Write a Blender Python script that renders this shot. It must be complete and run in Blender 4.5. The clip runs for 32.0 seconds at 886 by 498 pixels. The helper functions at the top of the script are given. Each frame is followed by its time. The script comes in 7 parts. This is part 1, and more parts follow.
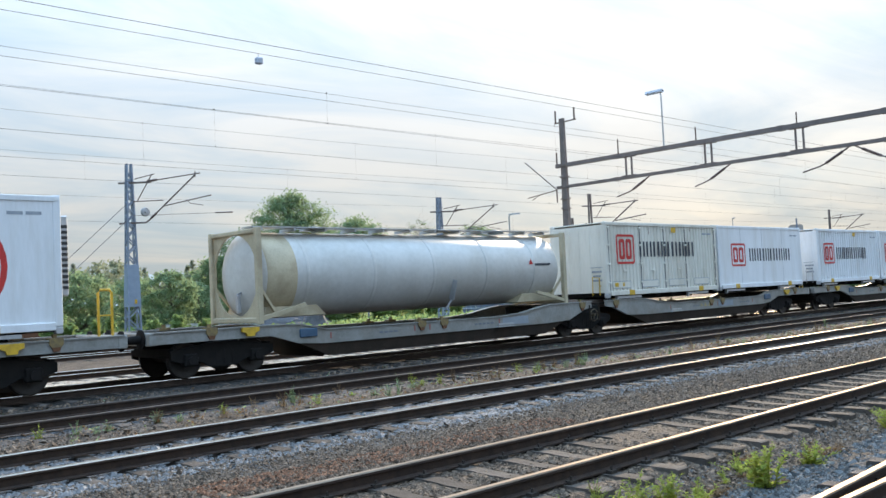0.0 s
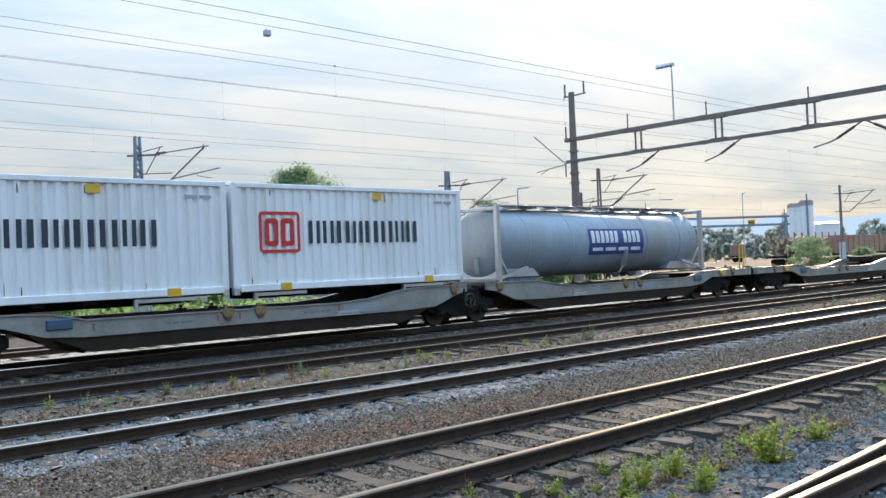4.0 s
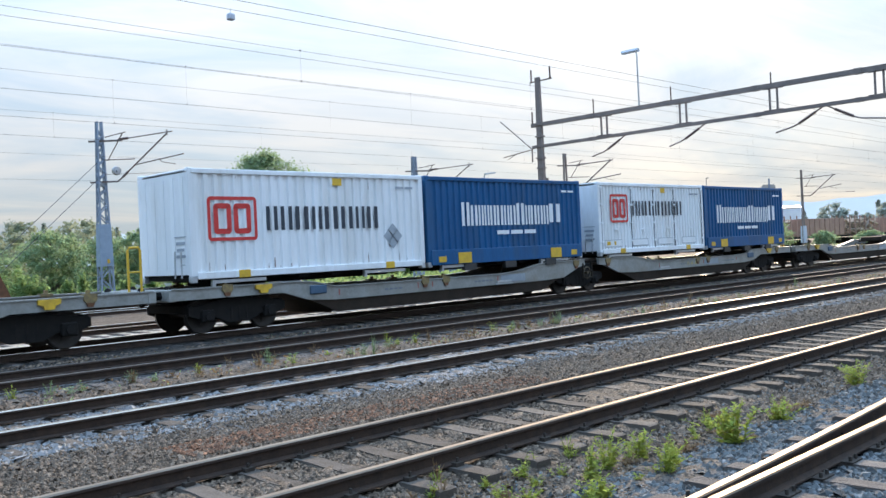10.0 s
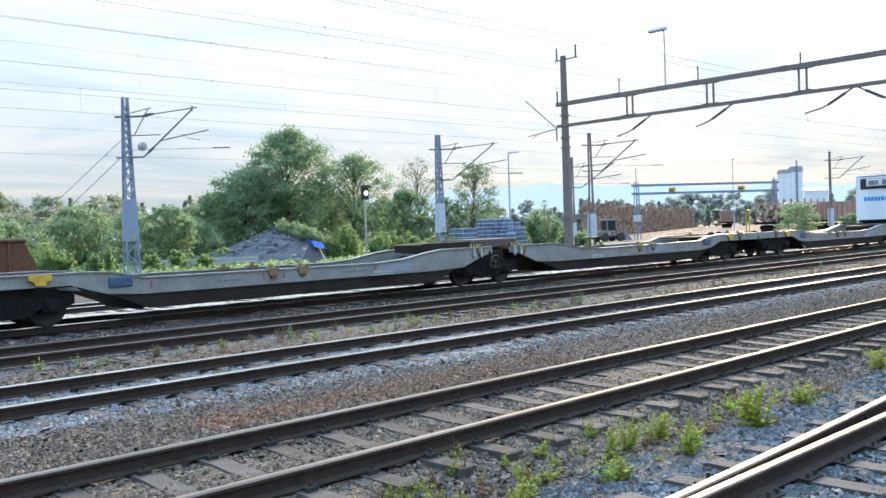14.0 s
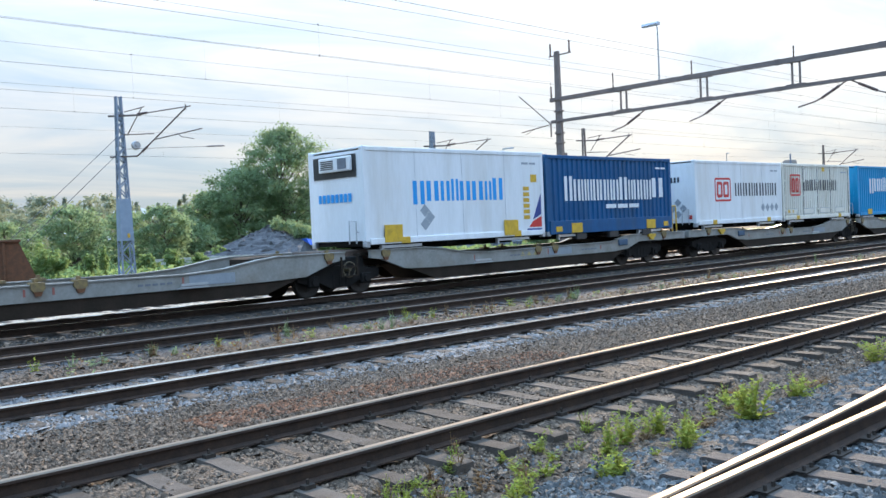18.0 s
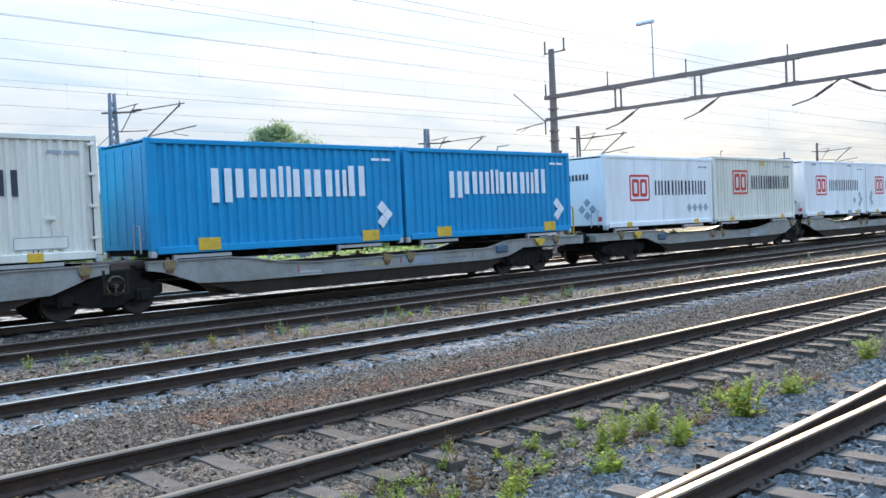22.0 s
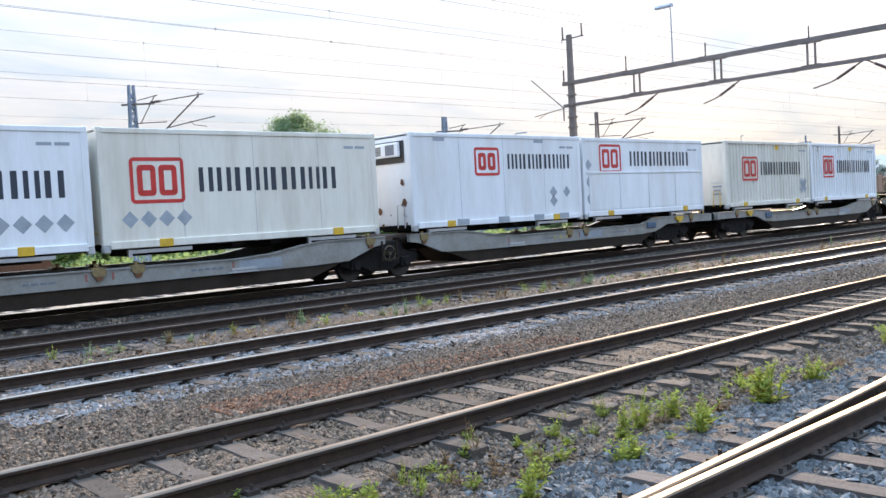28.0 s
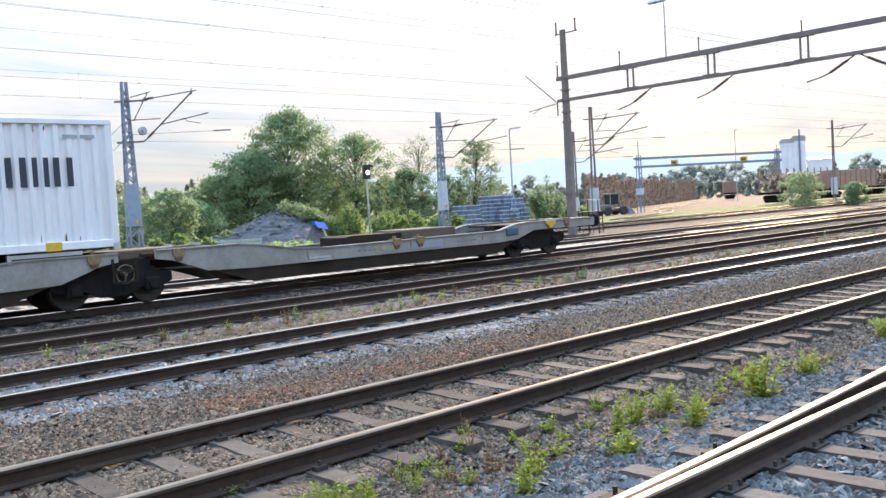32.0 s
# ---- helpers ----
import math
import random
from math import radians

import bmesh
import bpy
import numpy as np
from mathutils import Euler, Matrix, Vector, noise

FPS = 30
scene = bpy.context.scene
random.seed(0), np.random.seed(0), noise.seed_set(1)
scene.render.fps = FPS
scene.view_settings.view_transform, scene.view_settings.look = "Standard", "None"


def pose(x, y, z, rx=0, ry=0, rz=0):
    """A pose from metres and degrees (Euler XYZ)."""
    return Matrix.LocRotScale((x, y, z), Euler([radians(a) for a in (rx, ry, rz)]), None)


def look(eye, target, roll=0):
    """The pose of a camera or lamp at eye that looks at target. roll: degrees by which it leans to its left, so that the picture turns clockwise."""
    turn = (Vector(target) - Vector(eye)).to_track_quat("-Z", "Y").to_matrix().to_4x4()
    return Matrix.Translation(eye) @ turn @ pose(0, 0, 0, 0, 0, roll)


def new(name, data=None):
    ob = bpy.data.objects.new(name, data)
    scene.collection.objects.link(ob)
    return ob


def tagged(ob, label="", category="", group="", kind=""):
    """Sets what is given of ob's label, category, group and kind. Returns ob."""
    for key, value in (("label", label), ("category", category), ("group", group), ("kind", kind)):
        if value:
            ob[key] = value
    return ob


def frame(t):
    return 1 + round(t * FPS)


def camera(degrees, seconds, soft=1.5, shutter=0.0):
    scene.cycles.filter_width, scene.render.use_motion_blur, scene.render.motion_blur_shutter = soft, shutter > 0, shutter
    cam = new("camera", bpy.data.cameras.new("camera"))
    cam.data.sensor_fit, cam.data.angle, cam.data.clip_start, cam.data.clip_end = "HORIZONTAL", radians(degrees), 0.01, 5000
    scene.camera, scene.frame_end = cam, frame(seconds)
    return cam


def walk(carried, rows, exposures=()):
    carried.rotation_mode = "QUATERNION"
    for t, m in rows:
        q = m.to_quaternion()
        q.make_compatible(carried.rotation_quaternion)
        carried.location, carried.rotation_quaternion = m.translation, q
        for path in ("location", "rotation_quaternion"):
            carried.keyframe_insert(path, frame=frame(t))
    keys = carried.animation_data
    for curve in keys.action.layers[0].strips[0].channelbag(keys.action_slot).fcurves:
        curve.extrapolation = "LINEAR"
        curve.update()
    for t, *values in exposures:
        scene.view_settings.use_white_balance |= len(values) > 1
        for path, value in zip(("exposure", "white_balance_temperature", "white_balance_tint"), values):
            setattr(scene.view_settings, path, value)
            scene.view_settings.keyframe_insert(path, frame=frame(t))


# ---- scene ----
cam = camera(52.46, 32.0)
PATH = [
    (0, pose(0, 0, 1.775, 92.72, 2.68, -43.56)),
    (0.5, pose(0, 0, 1.775, 92.61, 2.55, -43.58)),
    (1, pose(0, 0, 1.775, 92.51, 3.23, -43.60)),
    (1.5, pose(0, 0, 1.775, 92.36, 3.04, -43.64)),
    (2, pose(0, 0, 1.775, 92.23, 2.52, -43.63)),
    (2.5, pose(0, 0, 1.775, 91.91, 2.14, -43.62)),
    (3, pose(0, 0, 1.775, 91.26, 2.71, -43.26)),
    (3.5, pose(0, 0, 1.775, 91.10, 2.47, -43.14)),
    (5.5, pose(0, 0, 1.775, 91.08, 2.35, -42.92)),
    (6, pose(0, 0, 1.775, 91.40, 2.33, -42.90)),
    (6.5, pose(0, 0, 1.775, 91.31, 2.46, -43.43)),
    (7, pose(0, 0, 1.775, 91.15, 2.30, -43.73)),
    (7.5, pose(0, 0, 1.775, 91.03, 2.46, -43.98)),
    (8, pose(0, 0, 1.775, 90.72, 2.51, -44.10)),
    (8.5, pose(0, 0, 1.775, 90.51, 2.74, -44.21)),
    (9, pose(0, 0, 1.775, 90.18, 2.66, -44.38)),
    (9.5, pose(0, 0, 1.775, 90.15, 1.66, -45.06)),
    (10, pose(0, 0, 1.775, 90.07, 2.70, -45.14)),
    (10.5, pose(0, 0, 1.775, 89.62, 3.73, -44.10)),
    (11, pose(0, 0, 1.775, 89.81, 2.20, -43.75)),
    (11.5, pose(0, 0, 1.775, 89.53, 2.84, -43.76)),
    (12, pose(0, 0, 1.775, 89.29, 2.14, -43.84)),
    (12.5, pose(0, 0, 1.775, 89.01, 2.42, -43.87)),
    (13, pose(0, 0, 1.775, 88.92, 2.28, -43.79)),
    (13.5, pose(0, 0, 1.775, 88.85, 2.15, -43.74)),
    (14, pose(0, 0, 1.775, 88.77, 2.06, -43.69)),
    (14.5, pose(0, 0, 1.775, 88.70, 2.31, -43.63)),
    (16.5, pose(0, 0, 1.775, 88.75, 2.23, -43.97)),
    (17, pose(0, 0, 1.775, 88.69, 2.41, -44.00)),
    (17.5, pose(0, 0, 1.775, 88.66, 2.42, -44.02)),
    (18, pose(0, 0, 1.775, 88.54, 2.56, -44.00)),
    (18.5, pose(0, 0, 1.775, 88.44, 2.65, -44.01)),
    (19, pose(0, 0, 1.775, 88.33, 2.76, -43.99)),
    (19.5, pose(0, 0, 1.775, 88.24, 2.43, -43.99)),
    (20, pose(0, 0, 1.775, 88.13, 2.67, -44.01)),
    (20.5, pose(0, 0, 1.775, 88.08, 2.50, -44.05)),
    (21, pose(0, 0, 1.775, 88.16, 2.36, -44.21)),
    (21.5, pose(0, 0, 1.775, 88.28, 2.26, -44.27)),
    (22, pose(0, 0, 1.775, 88.37, 2.51, -44.35)),
    (22.5, pose(0, 0, 1.775, 88.41, 2.62, -44.40)),
    (23, pose(0, 0, 1.775, 88.42, 2.92, -44.53)),
    (23.5, pose(0, 0, 1.775, 88.37, 2.34, -44.24)),
    (24, pose(0, 0, 1.775, 88.50, 2.34, -43.91)),
    (24.5, pose(0, 0, 1.775, 88.53, 2.39, -43.87)),
    (25, pose(0, 0, 1.775, 88.47, 2.73, -43.83)),
    (25.5, pose(0, 0, 1.775, 88.35, 2.69, -43.78)),
    (27.5, pose(0, 0, 1.775, 87.79, 2.97, -43.20)),
    (28, pose(0, 0, 1.775, 87.66, 3.08, -43.16)),
    (28.5, pose(0, 0, 1.775, 87.55, 3.09, -43.22)),
    (29, pose(0, 0, 1.775, 87.49, 2.90, -43.23)),
    (29.5, pose(0, 0, 1.775, 87.39, 3.14, -43.34)),
    (30, pose(0, 0, 1.775, 87.41, 3.32, -43.48)),
    (30.5, pose(0, 0, 1.775, 87.41, 3.22, -43.61)),
    (31, pose(0, 0, 1.775, 87.41, 3.25, -43.70)),
    (31.5, pose(0, 0, 1.775, 87.38, 3.43, -43.69)),
    (32, pose(0, 0, 1.775, 87.36, 3.37, -43.52)),
]
walk(cam, PATH, [(0, 0.42, 6950, 12), (3, 0.38, 6950, 12), (5, 0.48, 6900, 12), (7, 0.62, 6800, 12), (8, 0.62, 6750, 13), (9.5, 0.56, 6700, 13), (10.5, 0.53, 6700, 13), (12, 0.64, 6650, 12), (14, 0.76, 6600, 12), (17, 0.77, 6600, 12), (19, 0.54, 6650, 13), (20, 0.66, 6700, 13), (22, 0.72, 6650, 13), (25, 0.78, 6650, 13), (28, 0.75, 7150, 19), (30, 0.78, 7250, 19), (32, 0.85, 7300, 19)])

# metres by which the train has run on, by the second
TRAIN = [
    (0, 0.00), (0.5, 5.27), (1, 10.46), (1.5, 15.62), (2, 20.78), (2.5, 25.93), (3, 30.98), (3.5, 36.04), 
    (5.5, 56.24), (6, 61.29), (6.5, 66.34), (7, 71.38), (7.5, 76.45), (8, 81.57), (8.5, 86.69), (9, 91.81), 
    (9.5, 96.97), (10, 102.17), (10.5, 107.21), (11, 112.28), (11.5, 117.37), (12, 122.47), (12.5, 127.54), (13, 132.68), 
    (13.5, 137.81), (14, 142.87), (14.5, 147.89), (16.5, 167.85), (17, 172.80), (17.5, 177.76), (18, 182.76), (18.5, 187.79), 
    (19, 192.84), (19.5, 197.87), (20, 202.94), (20.5, 208.04), (21, 213.14), (21.5, 218.25), (22, 223.46), (22.5, 228.62), 
    (23, 233.77), (23.5, 238.95), (24, 244.10), (24.5, 249.26), (25, 254.47), (25.5, 259.70), (27.5, 280.72), (28, 286.01), 
    (28.5, 291.30), (29, 296.42), (29.5, 301.67), (30, 306.92), (30.5, 312.17), (31, 317.45), (31.5, 322.73), (32, 328.01), 
    
]

# ---- world, sun, exposure ----
SUN_AZ, SUN_EL = radians(64), radians(22)          # from +Y towards +X
world = bpy.data.worlds.new("sky")
scene.world = world
world.use_nodes = True
wt = world.node_tree
wt.nodes.clear()


def wnode(kind, **values):
    n = wt.nodes.new(kind)
    for k, v in values.items():
        n.inputs[k].default_value = v
    return n


sky = wt.nodes.new("ShaderNodeTexSky")
sky.sky_type, sky.sun_disc = "NISHITA", False
sky.sun_elevation, sky.sun_rotation = SUN_EL, SUN_AZ
sky.air_density, sky.dust_density, sky.ozone_density = 1.0, 0.7, 2.0
geo = wt.nodes.new("ShaderNodeTexCoord")
sep = wt.nodes.new("ShaderNodeSeparateXYZ")
wt.links.new(geo.outputs["Generated"], sep.inputs[0])
# clouds lie in a flat layer: the ray's way is divided by its height
up = wt.nodes.new("ShaderNodeMath")
up.operation = "ADD"
wt.links.new(sep.outputs["Z"], up.inputs[0])
up.inputs[1].default_value = 0.10
flat = wt.nodes.new("ShaderNodeVectorMath")
flat.operation = "DIVIDE"
wt.links.new(geo.outputs["Generated"], flat.inputs[0])
comb = wt.nodes.new("ShaderNodeCombineXYZ")
for i in range(3):
    wt.links.new(up.outputs[0], comb.inputs[i])
wt.links.new(comb.outputs[0], flat.inputs[1])
cloud = wnode("ShaderNodeTexNoise", Scale=1.1, Detail=8.0, Roughness=0.55, Distortion=0.4)
wt.links.new(flat.outputs[0], cloud.inputs["Vector"])
cover = wt.nodes.new("ShaderNodeValToRGB")
cover.color_ramp.elements[0].position, cover.color_ramp.elements[0].color = 0.36, (0.94, 0.94, 0.94, 1)
cover.color_ramp.elements[1].position, cover.color_ramp.elements[1].color = 0.62, (0.99, 0.99, 0.99, 1)
wt.links.new(cloud.outputs["Fac"], cover.inputs[0])
glow = wt.nodes.new("ShaderNodeMixRGB")            # clouds take the sky's light, without its colour
glow.blend_type = "MIX"
glow.inputs[0].default_value = 0.97
# a veiled sky is several times as bright overhead as at the horizon
high = wt.nodes.new("ShaderNodeMath")
high.operation = "POWER"
over_zero = wt.nodes.new("ShaderNodeMath")
over_zero.operation = "MAXIMUM"
wt.links.new(sep.outputs["Z"], over_zero.inputs[0])
over_zero.inputs[1].default_value = 0.0
wt.links.new(over_zero.outputs[0], high.inputs[0])
high.inputs[1].default_value = 1.2
lift = wt.nodes.new("ShaderNodeMath")
lift.operation = "MULTIPLY_ADD"
wt.links.new(high.outputs[0], lift.inputs[0])
lift.inputs[1].default_value, lift.inputs[2].default_value = 5.4, 1.08
veil = wt.nodes.new("ShaderNodeVectorMath")
veil.operation = "SCALE"
# the veil is warm white towards the sun, bluer away from it, and streaked by thicker cloud
sunward = wt.nodes.new("ShaderNodeVectorMath")
sunward.operation = "DOT_PRODUCT"
wt.links.new(geo.outputs["Generated"], sunward.inputs[0])
sunward.inputs[1].default_value = (math.sin(SUN_AZ), math.cos(SUN_AZ), 0.0)
side = wt.nodes.new("ShaderNodeMapRange")
side.interpolation_type = "SMOOTHSTEP"
side.inputs["From Min"].default_value, side.inputs["From Max"].default_value = -0.35, 0.95
wt.links.new(sunward.outputs["Value"], side.inputs[0])
tone = wt.nodes.new("ShaderNodeMixRGB")
wt.links.new(side.outputs[0], tone.inputs[0])
tone.inputs[1].default_value = (1.30, 1.72, 2.15, 1)
tone.inputs[2].default_value = (2.74, 2.93, 3.02, 1)
overhead = wt.nodes.new("ShaderNodeMixRGB")         # bluer again overhead
wt.links.new(over_zero.outputs[0], overhead.inputs[0])
wt.links.new(tone.outputs[0], overhead.inputs[1])
overhead.inputs[2].default_value = (1.55, 2.60, 4.1, 1)
streak = wnode("ShaderNodeTexNoise", Scale=0.75, Detail=7.0, Roughness=0.6, Distortion=0.8)
longer = wt.nodes.new("ShaderNodeMapping")
longer.inputs["Scale"].default_value = (0.7, 1.5, 1.0)
wt.links.new(flat.outputs[0], longer.inputs[0])
wt.links.new(longer.outputs[0], streak.inputs["Vector"])
dim = wt.nodes.new("ShaderNodeValToRGB")
dim.color_ramp.elements[0].position, dim.color_ramp.elements[0].color = 0.36, (0.76, 0.86, 0.93, 1)
dim.color_ramp.elements[1].position, dim.color_ramp.elements[1].color = 0.60, (1.12, 1.06, 1.0, 1)
wt.links.new(streak.outputs["Fac"], dim.inputs[0])
shaded = wt.nodes.new("ShaderNodeMixRGB")
shaded.blend_type = "MULTIPLY"
shaded.inputs[0].default_value = 1.0
wt.links.new(overhead.outputs[0], shaded.inputs[1])
wt.links.new(dim.outputs[0], shaded.inputs[2])
wt.links.new(shaded.outputs[0], veil.inputs[0])
wt.links.new(lift.outputs[0], veil.inputs["Scale"])
wt.links.new(veil.outputs[0], glow.inputs[2])
wt.links.new(sky.outputs[0], glow.inputs[1])
mixsky = wt.nodes.new("ShaderNodeMixRGB")
wt.links.new(cover.outputs[0], mixsky.inputs[0])
wt.links.new(sky.outputs[0], mixsky.inputs[1])
wt.links.new(glow.outputs[0], mixsky.inputs[2])
back = wnode("ShaderNodeBackground", Strength=0.126)
wt.links.new(mixsky.outputs[0], back.inputs[0])
wout = wt.nodes.new("ShaderNodeOutputWorld")
wt.links.new(back.outputs[0], wout.inputs[0])

sun = new("sun", bpy.data.lights.new("sun", "SUN"))
sun.data.energy, sun.data.angle, sun.data.color = 4.8, radians(3), (1.0, 0.84, 0.64)
sun.matrix_world = look((0, 0, 0), (-math.sin(SUN_AZ) * math.cos(SUN_EL), -math.cos(SUN_AZ) * math.cos(SUN_EL), -math.sin(SUN_EL)))


# ---- materials ----
def mat(name, a, b=None, scale=4.0, rough=0.6, metal=0.0, fine=0.0, bump=0.0, dirt=None, dirt_amount=0.5, vary=0.0, stretch=(1, 1, 1), island=0.0, rough_var=0.1, spec=0.5):
    """Two colours mixed by broad and fine noise, dirt in patches, relief, and a shift from object to object."""
    m = bpy.data.materials.new(name)
    m.use_nodes = True
    t = m.node_tree
    p = t.nodes["Principled BSDF"]
    b = b or tuple(c * 0.8 for c in a)

    def node(kind):
        return t.nodes.new(kind)
    tc, mp = node("ShaderNodeTexCoord"), node("ShaderNodeMapping")
    mp.inputs["Scale"].default_value = stretch
    t.links.new(tc.outputs["Object"], mp.inputs[0])

    def noise_at(s, detail=4.0):
        n = node("ShaderNodeTexNoise")
        n.inputs["Scale"].default_value, n.inputs["Detail"].default_value, n.inputs["Roughness"].default_value = s, detail, 0.6
        t.links.new(mp.outputs[0], n.inputs["Vector"])
        return n
    n1, n2 = noise_at(scale), noise_at(scale * 9)
    add = node("ShaderNodeMath")
    add.operation = "MULTIPLY_ADD"
    t.links.new(n2.outputs["Fac"], add.inputs[0])
    add.inputs[1].default_value = 0.6
    t.links.new(n1.outputs["Fac"], add.inputs[2])
    ramp = node("ShaderNodeValToRGB")
    ramp.color_ramp.elements[0].position, ramp.color_ramp.elements[0].color = 0.62, (*a, 1)
    ramp.color_ramp.elements[1].position, ramp.color_ramp.elements[1].color = 1.0, (*b, 1)
    t.links.new(add.outputs[0], ramp.inputs[0])
    colour = ramp.outputs[0]
    if dirt:
        n3 = noise_at(scale * 0.6, 8.0)
        r3 = node("ShaderNodeValToRGB")
        r3.color_ramp.elements[0].position, r3.color_ramp.elements[1].position = 0.5, 0.78
        r3.color_ramp.elements[1].color = (dirt_amount, dirt_amount, dirt_amount, 1)
        t.links.new(n3.outputs["Fac"], r3.inputs[0])
        mx = node("ShaderNodeMixRGB")
        t.links.new(r3.outputs[0], mx.inputs[0])
        t.links.new(colour, mx.inputs[1])
        mx.inputs[2].default_value = (*dirt, 1)
        colour = mx.outputs[0]
    if vary or island:
        src = node("ShaderNodeNewGeometry") if island else node("ShaderNodeObjectInfo")
        out = src.outputs["Random Per Island"] if island else src.outputs["Random"]
        k = vary or island
        mr = node("ShaderNodeMapRange")
        mr.inputs["To Min"].default_value, mr.inputs["To Max"].default_value = 1 - k, 1 + k
        t.links.new(out, mr.inputs[0])
        hs = node("ShaderNodeHueSaturation")
        t.links.new(mr.outputs[0], hs.inputs["Value"])
        t.links.new(colour, hs.inputs["Color"])
        colour = hs.outputs[0]
    t.links.new(colour, p.inputs["Base Color"])
    p.inputs["Metallic"].default_value = metal
    p.inputs["Specular IOR Level"].default_value = spec
    rr = node("ShaderNodeMapRange")
    rr.inputs["To Min"].default_value, rr.inputs["To Max"].default_value = max(0.03, rough - rough_var), min(1, rough + rough_var)
    t.links.new(n2.outputs["Fac"], rr.inputs[0])
    t.links.new(rr.outputs[0], p.inputs["Roughness"])
    if bump:
        bn = node("ShaderNodeBump")
        bn.inputs["Strength"].default_value, bn.inputs["Distance"].default_value = bump, 0.02
        src = noise_at(fine or scale * 12, 6.0)
        t.links.new(src.outputs["Fac"], bn.inputs["Height"])
        t.links.new(bn.outputs[0], p.inputs["Normal"])
    return m


def leaf_mat(name, a, b, light, differ=0.35):
    """Leaves let part of the light through."""
    m = mat(name, a, b, 0.6, 0.8, island=differ, spec=0.1)
    t = m.node_tree
    p = t.nodes["Principled BSDF"]
    tr = t.nodes.new("ShaderNodeBsdfTranslucent")
    tr.inputs[0].default_value = (*light, 1)
    mx = t.nodes.new("ShaderNodeMixShader")
    mx.inputs[0].default_value = 0.45
    t.links.new(p.outputs[0], mx.inputs[1])
    t.links.new(tr.outputs[0], mx.inputs[2])
    t.links.new(mx.outputs[0], t.nodes["Material Output"].inputs[0])
    return m


RAIL_TOP = mat("rail_head_steel", (0.34, 0.29, 0.238), (0.24, 0.20, 0.165), 3, 0.55, 1.0, stretch=(0.15, 3, 3))
RAIL_TOP.node_tree.nodes["Principled BSDF"].inputs["Specular Tint"].default_value = (0.50, 0.46, 0.42, 1)
RAIL_RUSTY = mat("rusted_rail_head", (0.115, 0.088, 0.07), (0.07, 0.052, 0.042), 3, 0.7, stretch=(0.15, 3, 3), spec=0.3)
RAIL_BRIGHT = mat("polished_rail_head", (0.60, 0.535, 0.47), (0.46, 0.40, 0.345), 3, 0.25, 1.0, stretch=(0.15, 3, 3), rough_var=0.06)
RAIL_BRIGHT.node_tree.nodes["Principled BSDF"].inputs["Specular Tint"].default_value = (0.86, 0.80, 0.74, 1)
RAIL_WEB = mat("rusty_rail_steel", (0.030, 0.021, 0.017), (0.055, 0.034, 0.024), 6, 0.85, 0.0, bump=0.3, spec=0.2)
SLEEPER_C = mat("weathered_concrete", (0.10, 0.083, 0.07), (0.07, 0.057, 0.047), 5, 0.92, bump=0.5, dirt=(0.05, 0.038, 0.028), dirt_amount=0.8, vary=0.25, spec=0.15)
SLEEPER_W = mat("tarred_timber", (0.075, 0.062, 0.055), (0.13, 0.112, 0.10), 3, 0.9, bump=0.6, stretch=(6, 0.5, 6), vary=0.3, dirt=(0.03, 0.025, 0.022), spec=0.2)
BOLT = mat("bolt_iron", (0.05, 0.038, 0.03), (0.03, 0.024, 0.02), 12, 0.85, 0.0, spec=0.2)
STONE_G = mat("grey_ballast_stone", (0.130, 0.138, 0.139), (0.070, 0.075, 0.076), 12, 0.9, bump=0.3, island=0.68, spec=0.2)
STONE_B = mat("brown_gravel_stone", (0.170, 0.124, 0.09), (0.10, 0.072, 0.052), 12, 0.9, bump=0.3, island=0.72, spec=0.2)
WAGON = mat("wagon_grey_paint", (0.285, 0.28, 0.26), (0.20, 0.195, 0.175), 1.6, 0.5, dirt=(0.16, 0.125, 0.09), dirt_amount=0.75, bump=0.08)
# One dark brown for the wagons' pockets, decks, ramps and ladders.
WAGON_LOW = mat("dark_brown_steel", (0.034, 0.023, 0.016), (0.022, 0.016, 0.011), 2.5, 0.85, bump=0.2, spec=0.2)
BOGIE = mat("bogie_black_iron", (0.011, 0.0105, 0.010), (0.018, 0.0155, 0.014), 4, 0.85, bump=0.2, spec=0.15)
WHEEL = mat("wheel_tread_steel", (0.035, 0.028, 0.023), (0.02, 0.016, 0.014), 6, 0.6, 0.2)
YELLOW = mat("yellow_paint", (0.70, 0.42, 0.03), (0.55, 0.32, 0.03), 5, 0.5, dirt=(0.12, 0.08, 0.03), dirt_amount=0.5)
BLACK = mat("black_paint", (0.02, 0.02, 0.022), (0.035, 0.035, 0.035), 5, 0.5)
RED = mat("red_paint", (0.62, 0.035, 0.028), (0.5, 0.03, 0.025), 4, 0.5)
INK = mat("dark_lettering", (0.022, 0.03, 0.045), (0.03, 0.04, 0.055), 4, 0.5)
GREYMARK = mat("grey_marking", (0.34, 0.37, 0.40), (0.26, 0.29, 0.32), 4, 0.6)
WHITE = mat("white_container_paint", (0.78, 0.79, 0.80), (0.70, 0.71, 0.71), 0.9, 0.42, dirt=(0.50, 0.45, 0.37), dirt_amount=0.5, vary=0.03, stretch=(2.6, 1.5, 0.4))
CREAM = mat("cream_container_paint", (0.74, 0.70, 0.61), (0.66, 0.62, 0.53), 0.9, 0.45, dirt=(0.43, 0.36, 0.26), dirt_amount=0.55, vary=0.03, stretch=(2.6, 1.5, 0.4))
GALV = mat("galvanised_steel", (0.50, 0.51, 0.52), (0.40, 0.41, 0.42), 5, 0.45, 0.6)
